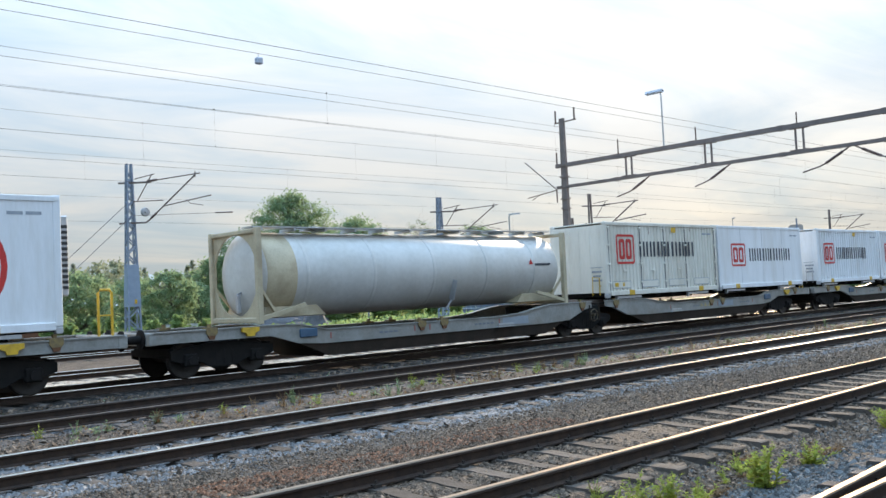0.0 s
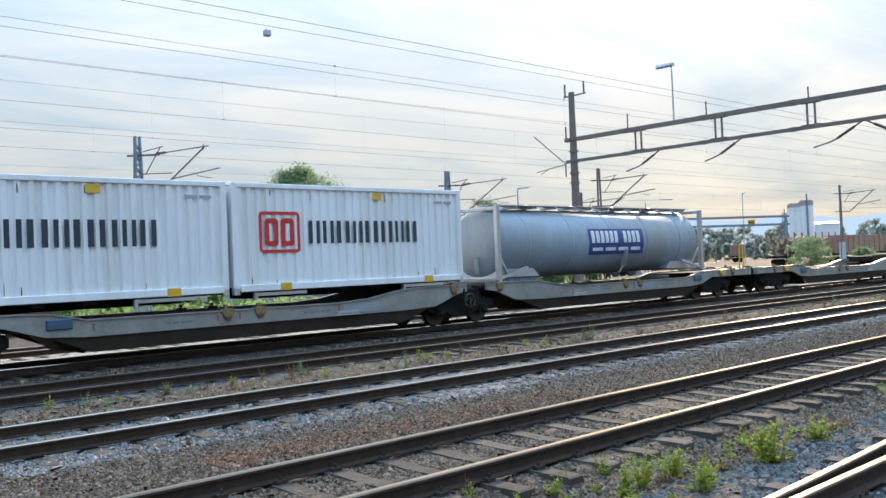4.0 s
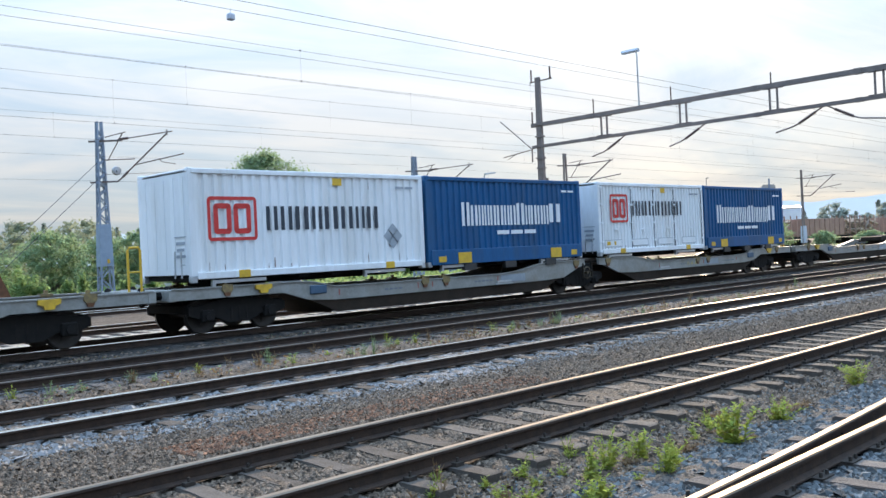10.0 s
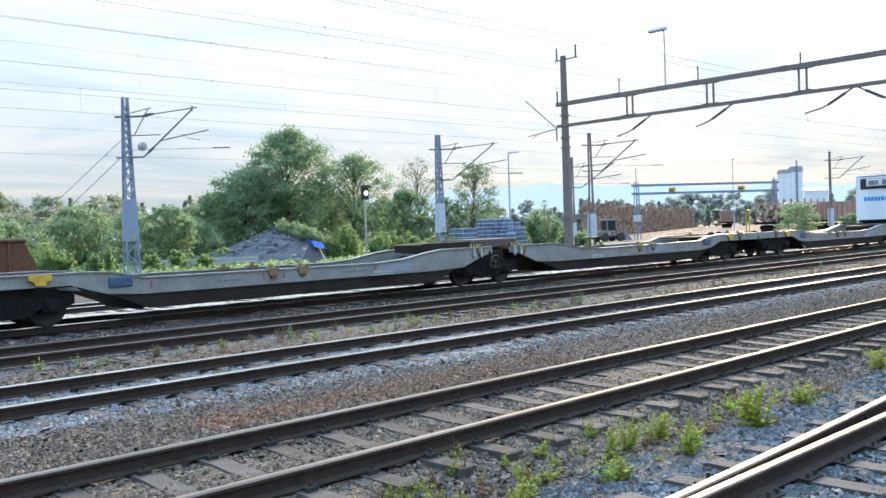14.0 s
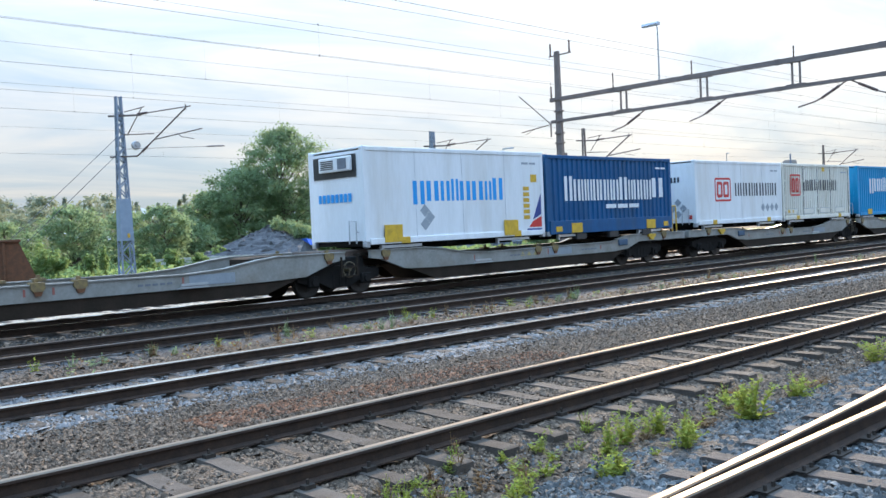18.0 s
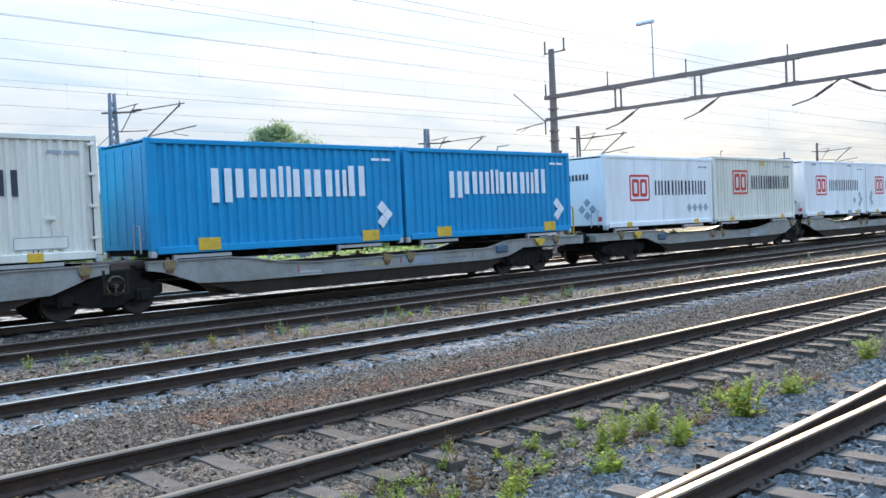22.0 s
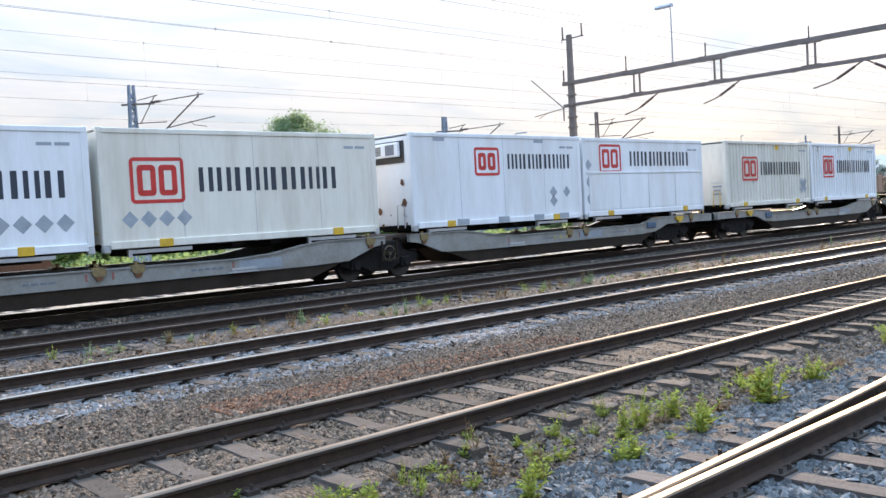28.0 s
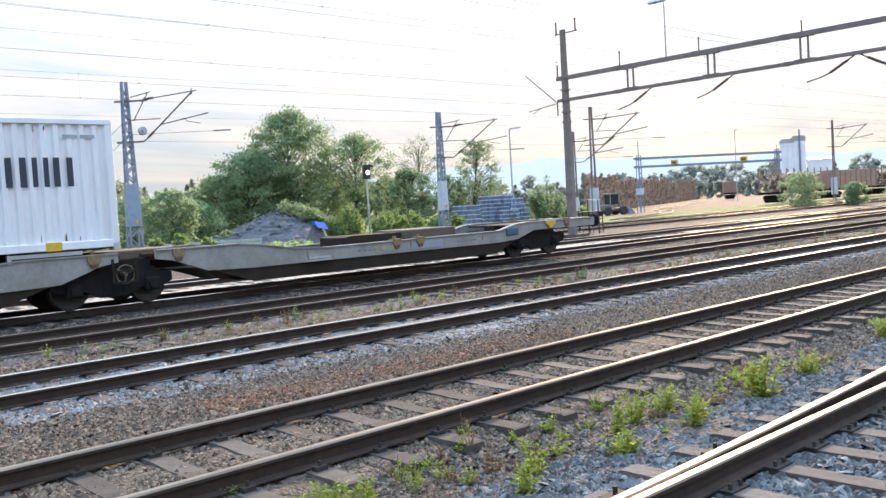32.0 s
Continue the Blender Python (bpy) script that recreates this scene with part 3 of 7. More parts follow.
def build_turnout():
    """The nearest track: a timber-sleepered turnout whose second rail leaves the first."""
    tr = thing("track_7", "turnout on tarred timber sleepers in grey ballast", "railway track", kind="structure")
    yc = 3.08 - 0.7525
    for y in (yc + 0.7525, yc - 0.7525):
        r = part("rail", rail_mesh(-30, 600, 40), RAIL_WEB, tr)
        r.location = (0, y, 0)

    def bend(x):
        return 0.06 + 0.0041 * max(0, x - 1.5) ** 1.95
    part("diverging_rail", rail_mesh(2.2, 24, 0.5, bend), RAIL_WEB, tr, "worn diverging rail").location = (0, 3.08, 0.0)
    part("diverging_rail", rail_mesh(2.2, 24, 0.5, bend), RAIL_WEB, tr).location = (0, 3.08 - 1.505, -0.002)
    rng = random.Random(5)
    x = 0.3 - 0.62 * 16
    while x < 30:
        l = 2.75 + rng.uniform(-0.06, 0.08)
        me = sleeper_mesh(0.25, l, 0.17).mesh("sleeper", SLEEPER_W)
        so = part("sleeper", me, SLEEPER_W, tr)
        so.matrix_basis = pose(x, yc + 0.02 + rng.uniform(-0.06, 0.08), -0.160 + rng.uniform(-0.008, 0.004), 0, 0, rng.uniform(-1.5, 1.5))
        b = Build()
        b.box(-0.11, 0.11, -0.17, 0.17, 0.0, 0.012)
        for s in (-1, 1):
            for q in (-0.06, 0.06):
                b.tube([(q, s * 0.13, 0.01), (q, s * 0.13, 0.05)], 0.016, 6)
        po = part("base_plate", b, BOLT, so)
        po.location = (0, 3.08 - so.location.y, 0.002)
        x += 0.62
    for x in (4.64, 5.88, 7.12, 8.36):
        b = Build()
        b.box(x - 0.1, x + 0.1, 3.2, 3.5, -0.158, -0.125)
        b.tube([(x, 3.44, -0.13), (x, 3.44, -0.07)], 0.018, 6)
        b.tube([(x + 0.07, 3.30, -0.13), (x + 0.07, 3.30, -0.08)], 0.018, 6)
        part("slide_chair", b, BOLT, tr)


build_turnout()


# ---- the train ----
SIDE = 1.275
ART = [-8.2, 26.25, 60.75, 95.3, 129.55, 164.1, 198.3, 232.55, 267.3, 302.5, 336.95]
KEYED = []                                          # (thing, place along the train)


def run(t):
    for (t0, x0), (t1, x1) in zip(TRAIN, TRAIN[1:]):
        if t <= t1:
            return x0 + (x1 - x0) * (t - t0) / (t1 - t0)
    return TRAIN[-1][1]


WHEEL_R = 0.42
SILL = [(0.45, 0.98), (0.85, 0.92), (1.75, 0.60), (3.0, 0.56), (12.0, 0.56), (12.9, 0.62), (13.7, 0.86), (16.9, 0.86), (16.9, 1.13), (13.4, 1.13), (12.8, 1.10), (12.0, 0.93), (5.2, 0.90), (4.2, 0.96), (3.2, 1.12), (2.6, 1.18), (0.45, 1.18)]


def bogie_mesh_parts(parent, x, meshes, wheels):
    bg = part("bogie", meshes["bolster"], BOGIE, parent)
    bg.location = (x, 0, 0)
    for s in (-1, 1):
        part("side_frame", meshes["side"], BOGIE, bg).location = (0, s * 1.0, 0)
        for q in (-0.9, 0.9):
            part("axle_box", meshes["box"], BOGIE, bg).location = (q, s * 1.06, WHEEL_R)
    for q in (-0.54, 0.54):
        part("brake_beam", meshes["brake"], BOGIE, bg).location = (q, 0, 0)
    for q in (-1.33, 1.33):
        part("end_beam", meshes["endbeam"], BOGIE, bg).location = (q, 0, 0)
    for q in (-0.9, 0.9):
        w = part("wheelset", meshes["wheelset"], WHEEL, bg)
        w.location = (q, 0, WHEEL_R)
        wheels.append((w, x + q, q))
    return bg


def wagon_meshes():
    d = {}
    b = Build()
    b.bevel_box(-0.24, 0.24, -0.95, 0.95, 0.34, 0.84, 0.03)
    d["bolster"] = b.mesh("bogie", BOGIE)
    d["brake"] = Build().bevel_box(-0.06, 0.06, -0.9, 0.9, 0.32, 0.6, 0.02).mesh("brake_beam", BOGIE)
    d["endbeam"] = Build().bevel_box(-0.07, 0.07, -0.96, 0.96, 0.5, 0.72, 0.02).mesh("end_beam", BOGIE)
    b = Build()
    b.prism_y([(-1.4, 0.46), (-1.15, 0.38), (-0.65, 0.38), (-0.32, 0.22), (0.32, 0.22), (0.65, 0.38), (1.15, 0.38), (1.4, 0.46), (1.4, 0.66), (0.6, 0.78), (0.35, 0.82), (-0.35, 0.82), (-0.6, 0.78), (-1.4, 0.66)], -0.06, 0.06)
    for q in (-0.22, 0.0, 0.22):
        b.tube([(q, 0, 0.28), (q, 0, 0.62)], 0.075, 8)
    d["side"] = b.mesh("side_frame", BOGIE)
    b = Build()
    b.bevel_box(-0.19, 0.19, -0.07, 0.10, -0.14, 0.16, 0.03)
    b.lathe_y([(0.10, -0.12), (0.10, 0.14)], 0, 0, 12)
    d["box"] = b.mesh("axle_box", BOGIE)
    b = Build()
    b.lathe_y([(0.08, -0.75), (0.08, 0.75)], 0, 0, 10)
    for s in (-1, 1):
        b.lathe_y([(WHEEL_R + 0.03, s * 0.69), (WHEEL_R + 0.025, s * 0.715), (WHEEL_R, s * 0.725), (WHEEL_R, s * 0.82), (WHEEL_R - 0.05, s * 0.825), (0.30, s * 0.79), (0.14, s * 0.80), (0.13, s * 0.85)], 0, 0, 28)
        for k in range(4):
            a = k * math.pi / 2
            b.lathe_y([(0.045, s * 0.775), (0.045, s * 0.812)], 0.22 * math.cos(a), 0.22 * math.sin(a), 8)
    d["wheelset"] = b.mesh("wheelset", WHEEL, True)
    # sills, one for each side of each half
    b = Build()
    b.prism_y(SILL, -0.05, 0.05)
    # flanges along the sill's upper and lower edge
    top = [p for p in SILL[8:]]
    for (xa, za), (xb, zb) in zip(top, top[1:]):
        b.beam((xa, 0, za), (xb, 0, zb), 0.17, 0.03)
    d["sill"] = b.mesh("side_sill", WAGON)
    b = Build()
    b.prism_y([(1.9, 0.60), (3.0, 0.225), (11.9, 0.225), (12.9, 0.63), (12.0, 0.565), (3.0, 0.565)], -0.04, 0.04)
    d["lower"] = b.mesh("pocket_edge", WAGON_LOW)
    b = Build()
    for y0, y1 in ((-1.12, -0.62), (0.62, 1.12)):
        b.box(3.4, 12.0, y0, y1, 0.24, 0.29)
    for k in range(8):
        b.box(3.6 + k * 1.15, 3.9 + k * 1.15, -0.62, 0.62, 0.24, 0.29)
    b.prism_y([(3.4, 0.25), (2.3, 0.98), (2.2, 0.98), (3.3, 0.20)], -1.02, 1.02)
    b.prism_y([(12.0, 0.20), (12.9, 0.85), (12.9, 0.9), (11.9, 0.25)], -1.02, 1.02)
    for x in (5.1, 7.8, 10.4):
        b.box(x - 0.12, x + 0.12, -1.12, 1.12, 0.6, 0.82)
    d["pocket"] = b.mesh("pocket_floor", WAGON_LOW)
    b = Build()
    b.box(12.9, 16.8, -1.0, 1.0, 1.02, 1.08)
    b.box(12.9, 16.8, -0.25, 0.25, 0.78, 1.02)
    d["deck"] = b.mesh("end_deck", WAGON_LOW)
    b = Build()
    b.box(0.3, 2.3, -1.0, 1.0, 1.05, 1.12)
    b.box(0.3, 2.3, -0.3, 0.3, 0.72, 1.05)
    d["deck2"] = b.mesh("joint_deck", WAGON_LOW)
    b = Build()
    b.bevel_box(16.75, 16.98, -1.28, 1.28, 0.84, 1.14, 0.02)
    d["head"] = b.mesh("headstock", WAGON)
    b = Build()
    b.lathe_x([(0.10, 0.0), (0.10, 0.28), (0.085, 0.30), (0.085, 0.48)], 0, 0, 14)
    b.lathe_x([(0.20, 0.48), (0.235, 0.49), (0.235, 0.52), (0.20, 0.54)], 0, 0, 18)
    d["buffer"] = b.mesh("buffer", BOGIE, True)
    b = Build()
    b.prism_y([(-0.24, 0), (0.24, 0), (0.24, -0.10), (0.13, -0.14), (0.10, -0.22), (-0.10, -0.22), (-0.13, -0.14), (-0.24, -0.10)], -0.05, 0.05)
    d["pad"] = b.mesh("lifting_pad", YELLOW)
    b = Build()
    b.box(-0.15, 0.15, -0.16, 0.06, -0.02, 0.05)
    b.prism_y([(-0.15, -0.02), (0.15, -0.02), (0.15, -0.09), (0.09, -0.15), (-0.09, -0.15), (-0.15, -0.09)], -0.16, -0.09)
    b.box(-0.04, 0.04, -0.06, 0.02, 0.05, 0.13)
    d["pin"] = b.mesh("container_pin", mat("worn_yellow_paint", (0.24, 0.165, 0.06), (0.12, 0.085, 0.05), 8, 0.6))
    d["pinfoot"] = Build().prism_y([(-0.10, -0.15), (0.10, -0.15), (0.06, -0.24), (-0.06, -0.24)], -0.15, -0.10).mesh("pin_latch", RUST)
    # the hitch stand over the articulation, with hazard stripes
    b = Build()
    b.prism_y([(-2.9, 1.10), (-0.7, 1.10), (-0.7, 1.36), (-2.7, 1.37), (-2.9, 1.33)], -0.62, 0.62)
    d["ramp"] = b.mesh("hitch_ramp", WAGON_LOW)
    b = Build()
    b.bevel_box(-0.85, 1.35, -0.70, 0.70, 1.14, 1.42, 0.03)
    d["hitch"] = b.mesh("hitch_stand", mat("worn_hitch_plate", (0.13, 0.085, 0.06), (0.07, 0.05, 0.04), 3, 0.8, bump=0.2))
    d["board"] = Build().bevel_box(-0.28, 0.28, -0.03, 0.03, -0.07, 0.07, 0.01).mesh("hazard_board", BLACK)
    b = Build()
    for k in range(4):
        x = -0.26 + k * 0.13
        b.add([(x, -0.034, -0.065), (x + 0.06, -0.034, -0.065), (x + 0.12, -0.034, 0.065), (x + 0.06, -0.034, 0.065)], [(0, 1, 2, 3)])
    d["stripes"] = b.mesh("hazard_stripe", YELLOW)
    b = Build()
    b.prism_y([(-0.05, 0.0), (0.05, 0.0), (0.07, -0.22), (0.02, -0.30), (-0.04, -0.22)], -0.03, 0.03)
    d["lashing"] = b.mesh("lashing_hook", GALV)
    b = Build()
    n = 20
    ring = [(0.21 * math.cos(2 * math.pi * k / n), 0, 0.21 * math.sin(2 * math.pi * k / n)) for k in range(n + 1)]
    b.tube(ring, 0.018, 6)
    for k in range(3):
        a = 2 * math.pi * k / 3 + 0.4
        b.tube([(0, 0, 0), (0.20 * math.cos(a), 0, 0.20 * math.sin(a))], 0.016, 5)
    b.lathe_y([(0.05, -0.03), (0.05, 0.30)], 0, 0, 8)
    d["wheel"] = b.mesh("brake_handwheel", mat("handwheel_paint", (0.13, 0.10, 0.055), (0.08, 0.06, 0.035), 6, 0.6))
    b = Build()
    b.bevel_box(-0.8, 0.46, -0.95, 0.95, 0.62, 1.04, 0.03)
    d["joint"] = b.mesh("articulation_joint", BOGIE)
    b = Build()
    b.bevel_box(-0.28, 0.28, -0.02, 0.05, -0.10, 0.13, 0.02)
    d["chest"] = b.mesh("equipment_box", mat("chest_blue", (0.05, 0.10, 0.16), (0.03, 0.07, 0.12), 5, 0.5))
    b = Build()
    b.box(-0.35, 0.35, -0.02, 0.02, -0.03, 0.03)
    b.prism_y([(-0.45, -0.09), (0.40, -0.09), (0.32, -0.05), (-0.38, -0.05)], -0.06, 0.0)
    d["step"] = b.mesh("foot_step", GALV)
    d["marks"] = Build().box(0, 0.13, -0.056, -0.052, 0.70, 0.75).mesh("marking_bar", FADED)
    d["red"] = Build().box(0, 0.05, -0.056, -0.052, 0.68, 0.84).mesh("jacking_mark", FADED_RED)
    d["tri"] = Build().prism_y([(0, 0.68), (0.24, 0.68), (0.12, 0.82)], -0.056, -0.052).mesh("warning_triangle", FADED_YELLOW)
    d["panel"] = Build().bevel_box(-0.62, 0.62, -0.06, -0.051, 0.62, 0.87, 0.002).mesh("paint_panel", mat("faded_panel_paint", (0.27, 0.30, 0.33), (0.21, 0.235, 0.26), 2, 0.5))
    b = Build()
    for q in (-0.27, 0.27):
        b.beam((q, 0, 0.52), (q, 0, 1.06), 0.05, 0.05)
    for z in (0.53, 0.78):
        b.beam((-0.27, 0, z), (0.27, 0, z), 0.06, 0.04)
    d["ladder"] = b.mesh("step_ladder", WAGON_LOW)
    d["hook"] = Build().bevel_box(-0.07, 0.07, -0.02, 0.04, -0.14, 0.14, 0.015).mesh("bracket_plate", GALV)
    return d


def build_wagon(a, last=False, raised=False):
    """An articulated pocket wagon in two halves, on three bogies; built once, then copied."""
    wheels = []
    w = thing("articulated_wagon", "empty articulated grey wagon with bare hitch plates on the track" if raised else "articulated grey container wagon with low pockets, rolling on the track", "freight wagon", group="wagons of the freight train")
    d = WM
    for s in (-1, 1):                               # s = 1: the half behind the joint
        flip = pose(0, 0, 0, 0, 0, 0 if s > 0 else 180)
        for y in (-1, 1):
            sill = part("side_sill", d["sill"], WAGON, w)
            sill.matrix_basis = pose(0, y * 1.22, 0) @ flip
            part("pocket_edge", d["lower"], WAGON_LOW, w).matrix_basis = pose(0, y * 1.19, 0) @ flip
            if y < 0:
                def put(x):
                    return pose(x, 0, 0) if s > 0 else pose(16.5 - x, 0, 0, 0, 0, 180)
                for x in (6.3, 6.48, 6.66, 6.84, 10.1, 10.28, 10.46, 10.64, 10.82):
                    part("marking_bar", d["marks"], FADED, sill).matrix_basis = put(x)
                for x in (4.6, 7.6, 8.2, 11.2):
                    part("jacking_mark", d["red"], FADED_RED, sill).matrix_basis = put(x)
                for x in (12.0,) if s < 0 else (8.9,):
                    part("paint_panel", d["panel"], WAGON, sill, "bluish repainted panel").matrix_basis = put(x)
                if s > 0:
                    for x in (7.0, 7.32, 7.64):
                        part("warning_triangle", d["tri"], FADED_YELLOW, sill).matrix_basis = pose(x - 0.2, 0, 0)
            part("buffer", d["buffer"], BOGIE, w).matrix_basis = pose(s * 16.95, y * 0.88, 0.99, 0, 0, 0 if s > 0 else 180)
            for x in (1.0, 7.7, 8.6, 15.4):
                pin = part("container_pin", d["pin"], YELLOW, w)
                pin.matrix_basis = pose(s * x, y * 1.16, 0.92 if 3 < x < 12 else 1.13, 0, 0, 0 if y < 0 else 180)
                part("pin_latch", d["pinfoot"], RUST, pin, "rusty latch")
            part("lifting_pad", d["pad"], YELLOW, w).matrix_basis = pose(14.5 if s > 0 else -14.35, y * 1.30, 1.12)
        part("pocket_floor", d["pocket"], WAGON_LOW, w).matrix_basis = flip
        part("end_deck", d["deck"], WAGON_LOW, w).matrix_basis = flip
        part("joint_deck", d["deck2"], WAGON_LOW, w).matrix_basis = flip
        part("headstock", d["head"], WAGON, w).matrix_basis = flip
        part("foot_step", d["step"], GALV, w).matrix_basis = pose(s * 5.0, -1.30, 0.66)
        part("equipment_box", d["chest"], WAGON, w).matrix_basis = pose(s * 12.6, -1.30, 0.86)
    hitch = part("hitch_stand", d["hitch"], WAGON_LOW, w)
    hitch.matrix_basis = pose(0, 0, 0 if raised else -0.20)
    part("hitch_ramp", d["ramp"], WAGON_LOW, w).matrix_basis = pose(0, 0, 0 if raised else -0.20)
    for x in (-1.15, 0.72) if raised else ():
        board = part("hazard_board", d["board"], BLACK, w)
        board.matrix_basis = pose(x, -1.18, 1.21)
        part("hazard_stripe", d["stripes"], YELLOW, board)
        for q in (-0.16, 0.14):
            part("lashing_hook", d["lashing"], GALV, w).matrix_basis = pose(x + q, -1.31, 1.16)
    if last:
        part("hitch_stand", d["hitch"], WAGON_LOW, w).matrix_basis = pose(9.3, 0, -0.24)
        part("hitch_ramp", d["ramp"], WAGON_LOW, w).matrix_basis = pose(9.3, 0, -0.24)
    part("articulation_joint", d["joint"], BOGIE, w)
    part("brake_handwheel", d["wheel"], WAGON, w).matrix_basis = pose(-0.3, -1.25, 0.70)
    part("step_ladder", d["ladder"], MAST, w).matrix_basis = pose(-0.32, -1.28, 0)
    for x in (-14.95, -0.5, 14.1):
        bogie_mesh_parts(w, x, d, wheels)
    if not last:
        b = Build()
        b.tube([(16.42, -1.05, 1.05), (16.42, -1.05, 2.1), (16.47, -1.05, 2.17), (16.68, -1.05, 2.17), (16.73, -1.05, 2.1), (16.73, -1.05, 1.05)], 0.03, 7)
        b.tube([(16.42, -1.05, 1.6), (16.73, -1.05, 1.6)], 0.022, 6)
        part("end_handrail", b, YELLOW, w, "yellow tubular handrail")
    if last:
        b = Build()
        b.tube([(17.0, -1.0, 0.5), (17.0, -1.0, 1.75), (17.6, -1.0, 1.72), (17.6, -1.0, 0.5)], 0.025, 6)
        b.tube([(17.0, -1.0, 1.25), (17.6, -1.0, 1.22)], 0.02, 6)
        part("end_handrail", b, BLACK, w)
    KEYED.append((w, a))
    WHEELS.extend((o, a + x, q) for o, x, q in wheels)
    return w


WM = wagon_meshes()
WHEELS = []
for a in ART:
    build_wagon(a, a == ART[-1], a in (ART[3], ART[5]))


# ---- loads on the wagons ----
L, H = 7.82, 2.79


def corrugated(x0, x1, y, z0, z1, pitch, depth, out):
    """A wall in trapezoid waves; out is the side (-1 or 1) to which the crests stand."""
    b = Build()
    xs = []
    n = max(2, round((x1 - x0) / pitch))
    p = (x1 - x0) / n
    for i in range(n):
        for fx, d in ((0.0, 0), (0.36, 0), (0.5, 1), (0.86, 1)):
            xs.append((x0 + (i + fx) * p, y - out * depth * d))
    xs.append((x1, y))
    rows = [[(x, yy, z) for x, yy in xs] for z in (z0, z1)]
    b.rings(rows, cap=False, closed=False)
    back = [[(x, yy - out * 0.03, z) for x, yy in ((x0, y - out * depth), (x1, y - out * depth))] for z in (z0, z1)]
    b.rings(back, cap=False, closed=False)
    return b


def rounded_frame(b, x0, x1, z0, z1, t, y, r=0.10):
    def loop(m):
        pts = []
        for cx, cz, a0 in ((x1 - r, z1 - r, 0), (x0 + r, z1 - r, 90), (x0 + r, z0 + r, 180), (x1 - r, z0 + r, 270)):
            for k in range(5):
                a = radians(a0 + k * 22.5)
                pts.append((cx + (r - m) * math.cos(a), y, cz + (r - m) * math.sin(a)))
        return pts
    o, i = loop(0), loop(t)
    n, k = len(b.v), len(o)
    b.v += o + i
    b.f += [[n + j, n + (j + 1) % k, n + k + (j + 1) % k, n + k + j] for j in range(k)]


CAPS = ((0.82, 0, 1), (0.84, 0, 1), (1.0, 0, 1), (0.76, 0, 1), (1.04, 0, 1), (0.94, 0, 1), (0.76, 0, 1), (0.92, 0, 1))
LOWER = ((1, -0.16, 1), (1.05, 0, 1), (0.82, 0, 1), (0.66, 0, 1.1), (0.98, 0, 1), (1.05, 0, 1), (0.66, 0, 1), (1, 0, 1.16))
MIXED = ((1.1, 0, 1.14), (0.95, 0, 1), (0.72, 0, 1), (0.72, 0, 1), (0.86, 0, 1), (0.95, 0, 1), (0.78, 0, 1), (0.88, 0, 1), (1.2, 0, 1.12), (0.74, 0, 1), (0.95, 0, 1), (0.88, 0, 1), (0.8, 0, 1), (1.9, 0.1, 1.1))


def blocks(owner, material, n, x0, x1, z0, z1, y, gap=0.26, label="", name="lettering_bar", shape=None, stroke=1.0):
    """Plain bars in place of a word, each a part; shape: each letter's width, foot and head as shares of the whole; stroke below half: two bars a letter."""
    shape = shape or ((1, 0, 1),) * n
    unit = (x1 - x0) / (sum(w for w, _, _ in shape) - gap * shape[-1][0])
    x = x0
    for w, lo, hi in shape:
        k = unit * w * (1 - gap)
        za, zb = z0 + (z1 - z0) * lo, z0 + (z1 - z0) * hi
        for a0, a1 in ((0, k * stroke), (k * (1 - stroke), k)) if stroke < 0.5 else ((0, k),):
            b = Build().add([(a0, 0, za), (a1, 0, za), (a1, 0, zb), (a0, 0, zb)], [(0, 1, 2, 3)])
            part(name, b, material, owner, label).location = (x, y, 0)
        x += unit * w


def marking_red(y, lx, lw, z0, z1):
    b = Build()
    rounded_frame(b, lx, lx + lw, z0, z1, 0.085, y, 0.11)
    m = 0.17
    w = (lw - 2 * m) / 2
    for k in range(2):
        xa = lx + m + k * (w + 0.03)
        rounded_frame(b, xa, xa + w - 0.04, z0 + m, z1 - m, 0.13, y, 0.10)
    return b


def diamonds(b, pts, size, y):
    for x, z in pts:
        b.add([(x - size, y, z), (x, y, z - size), (x + size, y, z), (x, y, z + size)], [(0, 1, 2, 3)])


